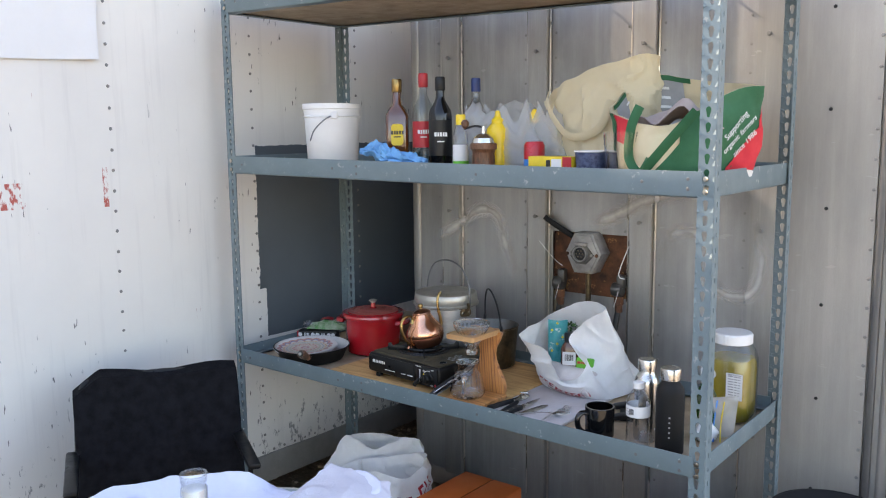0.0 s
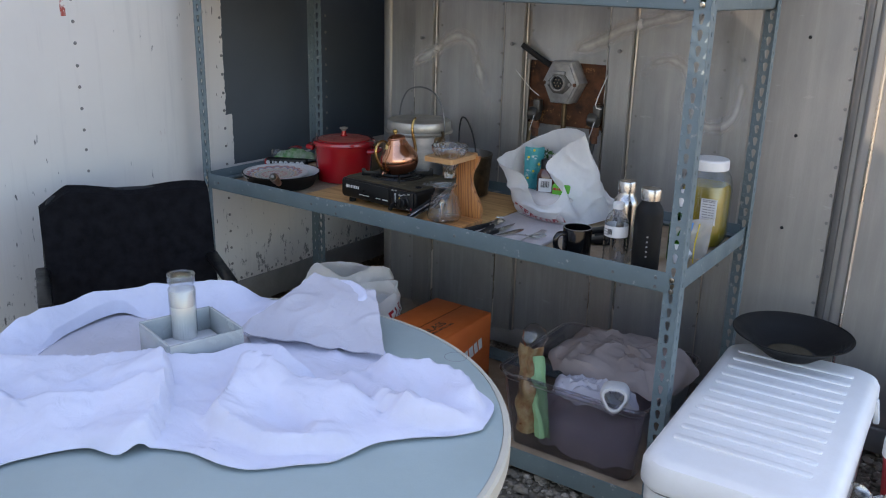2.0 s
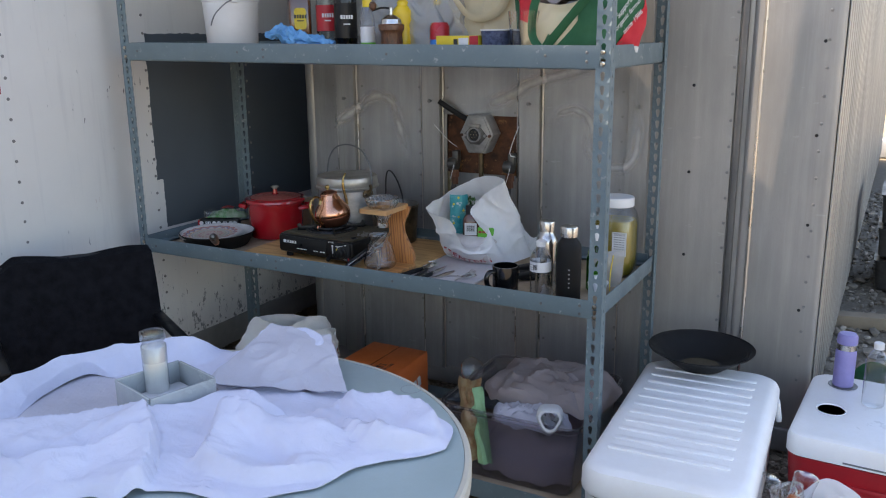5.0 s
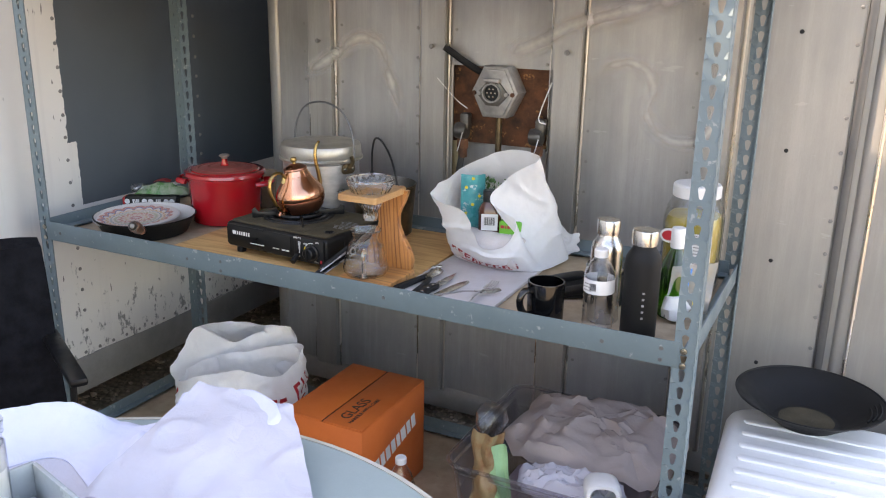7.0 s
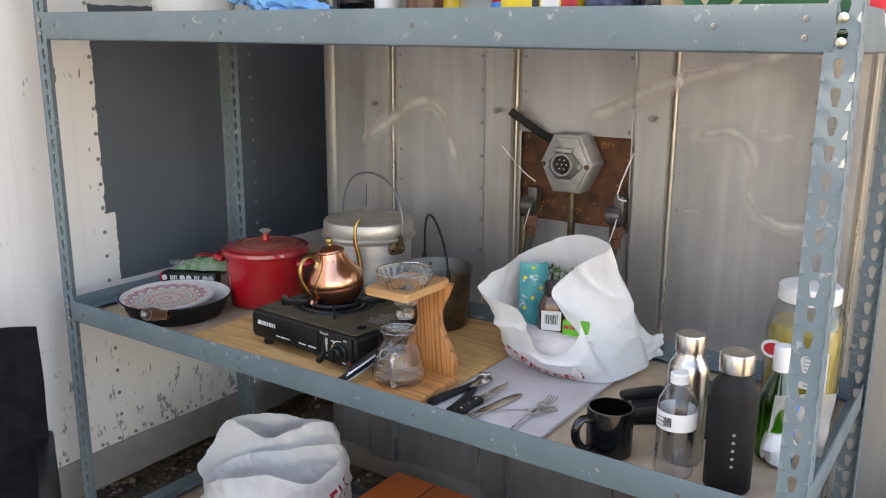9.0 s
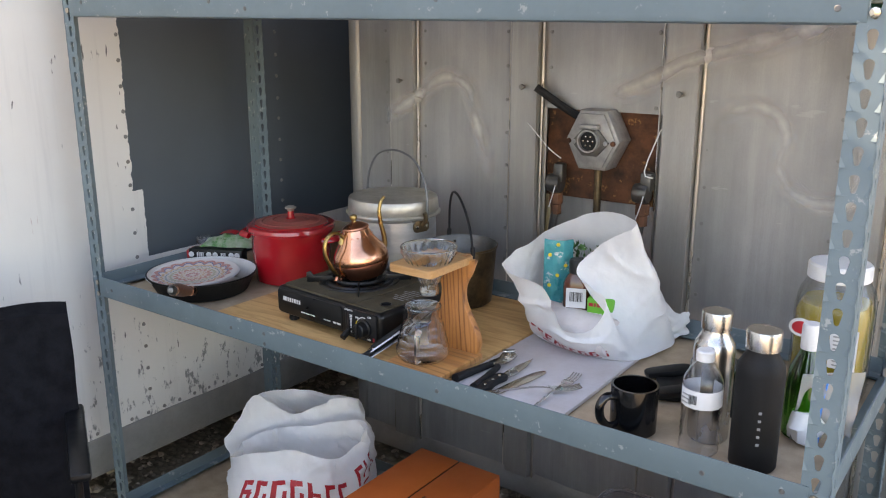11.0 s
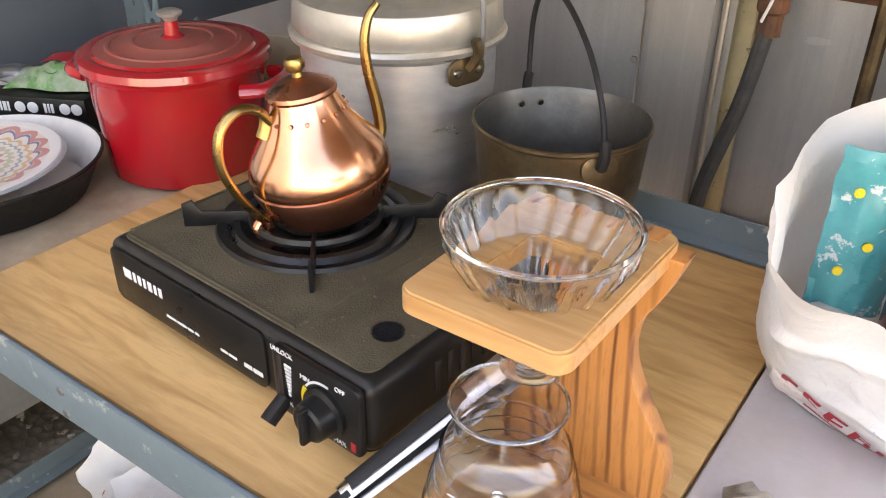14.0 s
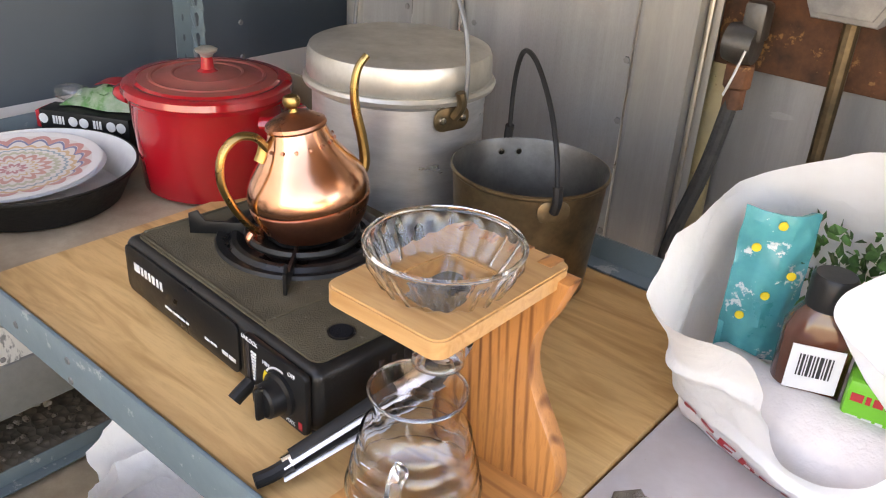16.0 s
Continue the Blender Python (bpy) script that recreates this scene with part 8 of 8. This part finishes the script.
# ---- bottom shelf ----
def orange_box():
    t = thing("cardboard_box", "orange cardboard box with dark centre slot on the bottom shelf", "box", pose(-1.710, 2.248, S1 + 0.001))
    W, D, Hh = 0.250, 0.350, 0.293
    part("carton", box(W, D, Hh, (0, 0, Hh / 2), 0.003), M["orange_card"], t)
    part("flap", box(W / 2 - 0.004, D - 0.002, 0.003, (-W / 4 - 0.001, 0, Hh + 0.002), 0.001), M["orange_card"], t)
    part("flap", box(W / 2 - 0.004, D - 0.002, 0.003, (W / 4 + 0.001, 0, Hh + 0.0028), 0.001), M["orange_card"], t)
    part("slot", box(0.005, D - 0.004, 0.001, (0, 0, Hh + 0.0012)), M["card_dark"], t, "dark gap between the flaps")
    words("GLASS", 0.044, M["print_black"], t, pose(0.045, -0.075, Hh + 0.0048, 0, 0, 90))
    words("HANDLE WITH CARE", 0.016, M["print_black"], t, pose(0.073, -0.075, Hh + 0.0048, 0, 0, 90))
    bars([0.030, 0.020, 0.022, 0.022, 0.018, 0.026, 0.020, 0.022], 0.030, 0.005, M["print_white"], t, Matrix.Translation((0, -D / 2 - 0.0008, 0.19)) @ pose(0, 0, 0, 90, 0, 0), label="white brand lettering as bars")
    bars([0.030, 0.020, 0.022, 0.022, 0.018, 0.026, 0.020, 0.022], 0.042, 0.008, M["print_white"], t, Matrix.Translation((W / 2 + 0.0008, 0.0, 0.175)) @ pose(0, 0, 0, 0, 0, 90) @ pose(0, 0, 0, 90, 0, 0) @ pose(0, 0, 0, 0, 0, 12))
    bars([0.02, 0.012, 0.018], 0.005, 0.004, M["print_black"], t, Matrix.Translation((0, -D / 2 - 0.0008, 0.222)) @ pose(0, 0, 0, 90, 0, 0))
    part("hand_hole", prism(round_rect(0.014, 0.06, 0.006), 0.001, Matrix.Translation((0.05, -D / 2 - 0.0012, 0.17)) @ pose(0, 0, 0, 90, 0, 0)), M["card_dark"], t)


orange_box()


def storage_tub():
    t = thing("storage_tub", "clear plastic storage tub stuffed with fabric on the bottom shelf", "storage box", pose(-1.105, 2.345, S1 + 0.001))
    W, D, Hh = 0.50, 0.50, 0.262
    lev = [(0.0, W * 0.84, D * 0.86, 0.03), (0.012, W * 0.87, D * 0.88, 0.04), (Hh * 0.9, W * 0.97, D * 0.98, 0.045), (Hh * 0.92, W, D, 0.05), (Hh, W * 1.01, D * 1.01, 0.05)]
    b2 = bmesh.new()
    rings = [[b2.verts.new((x, y, z)) for x, y in round_rect(w, d, r, 6)] for z, w, d, r in lev]
    for lo, hi in zip(rings, rings[1:]):
        for k in range(len(lo)):
            b2.faces.new((lo[k], lo[(k + 1) % len(lo)], hi[(k + 1) % len(lo)], hi[k]))
    b2.faces.new(rings[0][::-1])
    bmesh.ops.recalc_face_normals(b2, faces=b2.faces[:])
    bmesh.ops.solidify(b2, geom=b2.faces[:], thickness=0.0025)
    part("tub", b2, M["tub"], t)
    rr = [(x, y, Hh) for x, y in round_rect(W * 1.02, D * 1.02, 0.05, 6)]
    part("tub_rim", tube(rr + rr[:1], 0.0055, 6, 1), M["tub"], t, "rolled clear rim")
    part("label_frame", tube([(-0.02, -D / 2 * 0.985, 0.15), (0.13, -D / 2 * 0.985, 0.15), (0.13, -D / 2 * 0.985, 0.215), (-0.02, -D / 2 * 0.985, 0.215), (-0.02, -D / 2 * 0.985, 0.15)], 0.0012, 5, 1), M["pet"], t)

    def heap(zt, ax, ay, seed):
        def f(u, v):
            a, r = 2 * math.pi * u, math.sin(v * math.pi / 2)
            c, s = math.cos(a), math.sin(a)
            k = 1 + 0.10 * nz(c * 1.8 + seed, s * 1.8, v * 2, 1.5)
            sx, sy = math.copysign(abs(c) ** 0.7, c), math.copysign(abs(s) ** 0.7, s)
            return (ax * sx * r * k, ay * sy * r * k, zt * math.cos(v * math.pi / 2) ** 0.7 + 0.022 * nz(c * r * 3, s * r * 3, seed, 1.3) + 0.010 * (1 - min(1, abs(nz(c * r * 4, s * r * 4, seed + 2, 1.7)) * 4)))
        return f
    ob = part("folded_fabric", grid(heap(0.19, 0.200, 0.205, 1.0), 48, 18, 0.0, closed=True), M["plum"])
    ob.matrix_world = pose(-1.085, 2.345, S1 + 0.012)
    tagged(ob, "dark plum folded fabric inside the clear tub", "fabric")
    ob = part("folded_towel", grid(heap(0.085, 0.225, 0.185, 6.0), 56, 20, 0.0, closed=True), M["cloth_taupe"])
    ob.matrix_world = pose(-1.055, 2.40, S1 + 0.240)
    tagged(ob, "taupe towel heaped on top of the clear tub", "towel")
    ob = part("white_cloth", grid(heap(0.05, 0.135, 0.060, 3.0), 40, 14, 0.0, closed=True), M["cloth_thin"])
    ob.matrix_world = pose(-1.045, 2.175, S1 + 0.222, 0, 0, 4)
    tagged(ob, "white cloth tucked under the towel in the tub", "cloth")
    t = thing("paper_roll", "curled white paper roll on the cloth in the tub", "paper roll", pose(-0.955, 2.115, S1 + 0.285) @ pose(0, 0, 0, 80, 0, 20))
    part("roll", lathe(shell([(0.030, -0.04), (0.040, -0.035), (0.042, 0.03), (0.036, 0.04)], 0.008), 32, None, lambda a, r, z: r * (1 + 0.10 * math.sin(3 * a))), M["white_plastic"], t)
    t = thing("snack_wrapper", "torn brown and cream printed wrapper in the tub", "wrapper", pose(-1.255, 2.14, S1 + 0.05, 0, 0, 15))
    part("film", grid(lambda u, v: (-0.035 + 0.075 * u + 0.012 * nz(v * 5, u), -0.02 - 0.03 * math.sin(math.pi * u) + 0.016 * nz(u * 4, v * 5, 1), 0.02 + 0.30 * v), 16, 26, 0.002), M["orange_rust"], t)
    part("clear_top", lathe([(0.03, 0.30), (0.042, 0.33), (0.036, 0.36), (0.02, 0.372), (0, 0.372)], 20, (0.0, 0.01, 0), lambda a, r, z: r * (1 + 0.12 * math.sin(3 * a + 40 * z))), M["pet"], t)
    t = thing("green_film", "mint green plastic film at the tub's side", "plastic film", pose(-1.185, 2.118, S1 + 0.06, 0, 0, 12))
    part("film", grid(lambda u, v: (-0.028 + 0.05 * u - 0.035 * v, -0.008 * math.sin(6 * u) + 0.01 * nz(u * 3, v * 6), 0.28 * v), 8, 18, 0.0015), M["mint"], t)
    t = thing("soda_bottle", "empty clear bottle with white cap on the bottom shelf", "bottle", pose(-1.50, 2.13, S1 + 0.001))
    part("bottle", lathe([(0, 0), (0.036, 0), (0.039, 0.006), (0.039, 0.13), (0.030, 0.165), (0.014, 0.195), (0.013, 0.205)], 36), M["pet"], t)
    part("cap", lathe([(0.015, 0.20), (0.0155, 0.215), (0.013, 0.218), (0, 0.218)], 24), M["white_plastic"], t)


storage_tub()


# ---- coolers and floor things ----
def white_cooler():
    t = thing("chest_cooler", "long scuffed white chest cooler with ribbed lid on the gravel", "cooler", pose(-0.503, 2.083, GROUND - 0.003, 0, 0, 2.6))
    W, D = 0.435, 0.865
    part("tub", rounded_stack([(0.0, W * 0.80, D * 0.88, 0.05), (0.012, W * 0.87, D * 0.925, 0.06), (0.10, W * 0.91, D * 0.95, 0.062), (0.108, W * 0.925, D * 0.958, 0.062), (0.335, W * 0.962, D * 0.978, 0.065), (0.352, W * 0.955, D * 0.975, 0.065), (0.356, W * 0.90, D * 0.945, 0.06), (0.362, W * 0.90, D * 0.945, 0.06)], 8), M["cooler"], t)
    lid = part("lid", rounded_stack([(0.3605, W * 0.95, D * 0.97, 0.06), (0.362, W * 0.985, D * 0.992, 0.066), (0.368, W, D, 0.068), (0.376, W * 1.005, D * 1.003, 0.07), (0.415, W, D, 0.07), (0.432, W * 0.965, D * 0.985, 0.07), (0.440, W * 0.91, D * 0.955, 0.07), (0.4425, W * 0.84, D * 0.92, 0.06)], 8), M["cooler"], t, "thick rounded white lid")
    # grey band that puts the lid gap's shade into colour
    part("gasket", rounded_stack([(0.3525, W * 0.950, D * 0.972, 0.064), (0.3615, W * 0.950, D * 0.972, 0.064)], 8), M["rail"], t, "dark grey band for the shade in the seam under the lid")
    n = 11
    for k in range(n):
        y = -D / 2 + 0.145 + (D - 0.25) * k / (n - 1)
        part("lid_rib", prism(round_rect(W * 0.74, 0.024, 0.010, 4), 0.0075, (-0.012, y, 0.4400), 0.0034), M["cooler"], lid)
    fy = -D * 0.955 / 2 - 0.006
    fr = lambda x, z: Matrix.Translation((x, fy, z)) @ pose(0, 0, 0, 90, 0, 0)
    hd = part("handle_recess", prism(round_rect(0.172, 0.185, 0.012), 0.006, fr(-0.008, 0.232), 0.003), M["cooler"], t)
    part("recess_dark", box(0.150, 0.002, 0.006, (-0.008, fy - 0.0055, 0.318), 0.0005), M["rail"], hd)
    part("grip_bar", tube([(-0.078, fy - 0.020, 0.300), (0.062, fy - 0.020, 0.300)], 0.0165, 14, 1), M["cooler"], hd, "rounded white grip bar")
    for x in (-0.080, 0.064):
        part("grip_arm", box(0.020, 0.014, 0.150, (x, fy - 0.010, 0.232), 0.004), M["cooler"], hd)
    part("grip_plate", box(0.120, 0.008, 0.070, (-0.008, fy - 0.008, 0.245), 0.003), M["cooler"], hd)
    part("grip_foot", box(0.164, 0.012, 0.022, (-0.008, fy - 0.010, 0.160), 0.005), M["cooler"], hd)
    for k in range(3):
        for s in (-1, 1):
            part("grip_slot", box(0.003, 0.002, 0.014, (-0.008 + s * (0.040 + 0.007 * k), fy - 0.0125, 0.262), 0.0005), M["label_white"], hd)
    for x in (-0.145, 0.145):
        part("foot_lug", box(0.075, 0.02, 0.026, (x, fy + 0.008, 0.098), 0.009, 3), M["cooler"], t)
    lt = part("latch", box(0.016, 0.030, 0.070, Matrix.Translation((W / 2 + 0.004, 0.30, 0.372)) @ pose(0, 0, 0, 0, -10, 0), 0.005), M["white_plastic"], t, "white latch tab")


white_cooler()


def gold_pan():
    t = thing("gold_pan", "shallow black plastic gold pan resting on the cooler lid", "pan", pose(-0.556, 2.459, 0.4985) @ Matrix.Diagonal((0.915, 0.915, 1.2, 1)))
    part("pan", lathe(shell([(0, 0), (0.082, 0), (0.086, 0.003), (0.145, 0.036), (0.178, 0.054), (0.186, 0.0555), (0.187, 0.058)], 0.003), 72), M["black_matte"], t)
    for k in range(3):
        a0 = radians(-20)
        r, z = 0.150 + 0.011 * k, 0.043 + 0.0055 * k
        part("riffle", tube([(r * math.cos(a0 + q * 0.12), r * math.sin(a0 + q * 0.12), z) for q in range(6)], 0.0022, 6, 3), M["black_matte"], t, "moulded riffle ridge")
    part("dust", lathe([(0.070, 0.0034), (0.03, 0.0037), (0, 0.0038)], 40), M["stove_top"], t, "dusty grey pan bottom")


gold_pan()


def red_cooler():
    t = thing("wheeled_cooler", "red cooler with white cup-holder lid standing on gravel", "cooler", pose(0.005, 2.54, GROUND + 0.012, 0, 0, -3))
    W, D = 0.50, 0.56
    part("tub", rounded_stack([(0, W * 0.86, D * 0.86, 0.04), (0.01, W * 0.90, D * 0.90, 0.045), (0.27, W * 0.98, D * 0.98, 0.05)], 8), M["cooler_red"], t)
    part("side_panel", box(W * 0.62, 0.014, 0.13, (0.02, -D * 0.475, 0.15), 0.02, 3), M["cooler_red"], t, "raised red moulding")
    part("recess_bar", box(W * 0.5, 0.012, 0.022, (0.04, -D * 0.487, 0.205), 0.006), M["cooler_red"], t)
    lid = part("lid", rounded_stack([(0.272, W * 0.97, D * 0.97, 0.05), (0.276, W, D, 0.055), (0.32, W, D, 0.055), (0.338, W * 0.975, D * 0.98, 0.055), (0.345, W * 0.93, D * 0.945, 0.05)], 8), M["cooler"], t, "thick white lid")
    part("lid_line", box(W * 0.7, 0.002, 0.005, (0.09, -D / 2 - 0.0004, 0.285)), M["leg"], lid)
    for x, y, dark in ((-0.145, 0.185, 1), (-0.152, -0.045, 0), (0.13, -0.085, 1), (0.13, 0.175, 0)):
        part("cup_holder", lathe([(0.047, 0.3452), (0.045, 0.3468), (0.042, 0.3458), (0.040, 0.3440 if not dark else 0.3456), (0, 0.3440 if not dark else 0.3456)], 36, (x, y, 0.001)), M["cooler"] if not dark else M["leg"], lid)
    f = thing("drink_flask", "slim lavender drink flask standing in the cooler's cup holder", "flask", pose(-0.131, 2.732, 0.4085))
    part("body", lathe([(0, 0), (0.030, 0), (0.033, 0.004), (0.033, 0.125), (0.030, 0.132)], 36), M["lavender"], f)
    part("band", lathe([(0.0305, 0.130), (0.0325, 0.132), (0.0325, 0.150), (0.0305, 0.152)], 36), M["steel"], f)
    part("cap", lathe([(0.032, 0.152), (0.033, 0.158), (0.032, 0.178), (0.026, 0.186), (0, 0.187)], 36), M["lavender"], f)
    water_bottle(pose(-0.035, 2.595, 0.4075, 0, 0, 30), 0.034, 0.215, False, "clear unlabelled plastic water bottle on the cooler lid")


red_cooler()


def floor_bag():
    t = thing("grocery_bag", "white plastic grocery bag of empty bottles on the gravel", "plastic bag", None, "grocery bags")
    z = GROUND + 0.006
    sack, skin = loop_bag([(-0.250, 1.90, z), (-0.215, 1.83, z), (-0.14, 1.81, z), (-0.08, 1.85, z), (-0.06, 1.92, z), (-0.09, 2.00, z), (-0.17, 2.02, z), (-0.24, 1.97, z)],
                          [(-0.275, 1.835, 0.262), (-0.205, 1.815, 0.272), (-0.115, 1.845, 0.300), (-0.055, 1.92, 0.362), (-0.040, 2.00, 0.390), (-0.12, 2.045, 0.402), (-0.20, 2.035, 0.330), (-0.265, 1.95, 0.285)], 0.018, 0.012, 132, 40, 8.4)
    part("film", sack, M["bag"], t, angle=26)
    print_bars(letter_bars(0.14, 0.40, 0.42, 0.60, 7, 21), skin, t)
    for k, (x, y, z, rx, ry) in enumerate(((-0.258, 1.935, 0.428, 172, 10), (-0.222, 1.905, 0.420, 168, -8), (-0.170, 1.985, 0.430, 190, 8), (-0.205, 1.965, 0.405, 176, 14))):
        water_bottle(pose(x, y, z, rx, ry, 40 * k), 0.032, 0.20, False, "crushed empty clear plastic bottle in the floor bag", 0.10, "tape" if k < 2 else "white_plastic")
    t = thing("snack_sleeve", "orange printed snack sleeve among the bottles", "wrapper", pose(-0.215, 1.930, 0.265, 0, 14, 20))
    part("film", grid(lambda u, v: (-0.022 + 0.044 * u, 0.008 * math.sin(4 * u), 0.12 * v), 8, 12, 0.002), M["orange_card"], t)


floor_bag()


def far_things():
    t = thing("garden_bag", "green and yellow patterned bag on the gravel behind the cooler", "bag", pose(0.02, 3.15, GROUND, 0, 0, 10))
    part("body", grid(lambda u, v: (0.20 * math.cos(2 * math.pi * u) * (1 - 0.25 * v), 0.10 * math.sin(2 * math.pi * u) * (1 - 0.3 * v), 0.27 * v + 0.02 * math.sin(8 * math.pi * u) * v), 36, 10, 0.0, closed=True), M["tote_green"], t)
    for k in range(7):
        a = k * 0.9
        part("leaf_print", prism(smooth2([(-0.05, 0), (0, 0.016), (0.05, 0.0), (0, -0.016)]), 0.002, Matrix.Translation((-0.14 + 0.045 * k, -0.098, 0.16 + 0.03 * math.sin(a))) @ pose(0, 0, 0, 80, 0, 40 * k)), M["mint"] if k % 2 else M["print_yellow"], t)
    part("cord", tube([(0.02, -0.05, 0.27), (0.03, -0.06, 0.33), (0.06, -0.05, 0.31), (0.07, -0.04, 0.26)], 0.006, 8), M["white_plastic"], t)
    t = thing("stacked_crate", "pale grey plastic crate standing in the yard beyond", "crate", pose(0.14, 5.55, GROUND))
    for k in range(3):
        part("crate", rounded_stack([(0.20 * k, 0.42, 0.5, 0.03), (0.20 * k + 0.02, 0.46, 0.54, 0.03), (0.20 * k + 0.17, 0.48, 0.56, 0.03), (0.20 * k + 0.19, 0.50, 0.58, 0.03)], 4), M["pot_inside"], t)
    t = thing("timber_beam", "weathered timber lying on the gravel beside the trailer", "timber", pose(0.15, 4.6, GROUND + 0.03, 0, 0, 12))
    part("beam", box(0.9, 0.09, 0.07, (0, 0, 0), 0.006), M["sole"], t)
    t = thing("timber_beam", "pale concrete kerb block across the far yard", "kerb", pose(0.6, 11.6, GROUND, 0, 0, 0))
    part("beam", box(3.0, 0.3, 0.22, (0, 0, 0.11), 0.02), M["label_white"], t)


far_things()
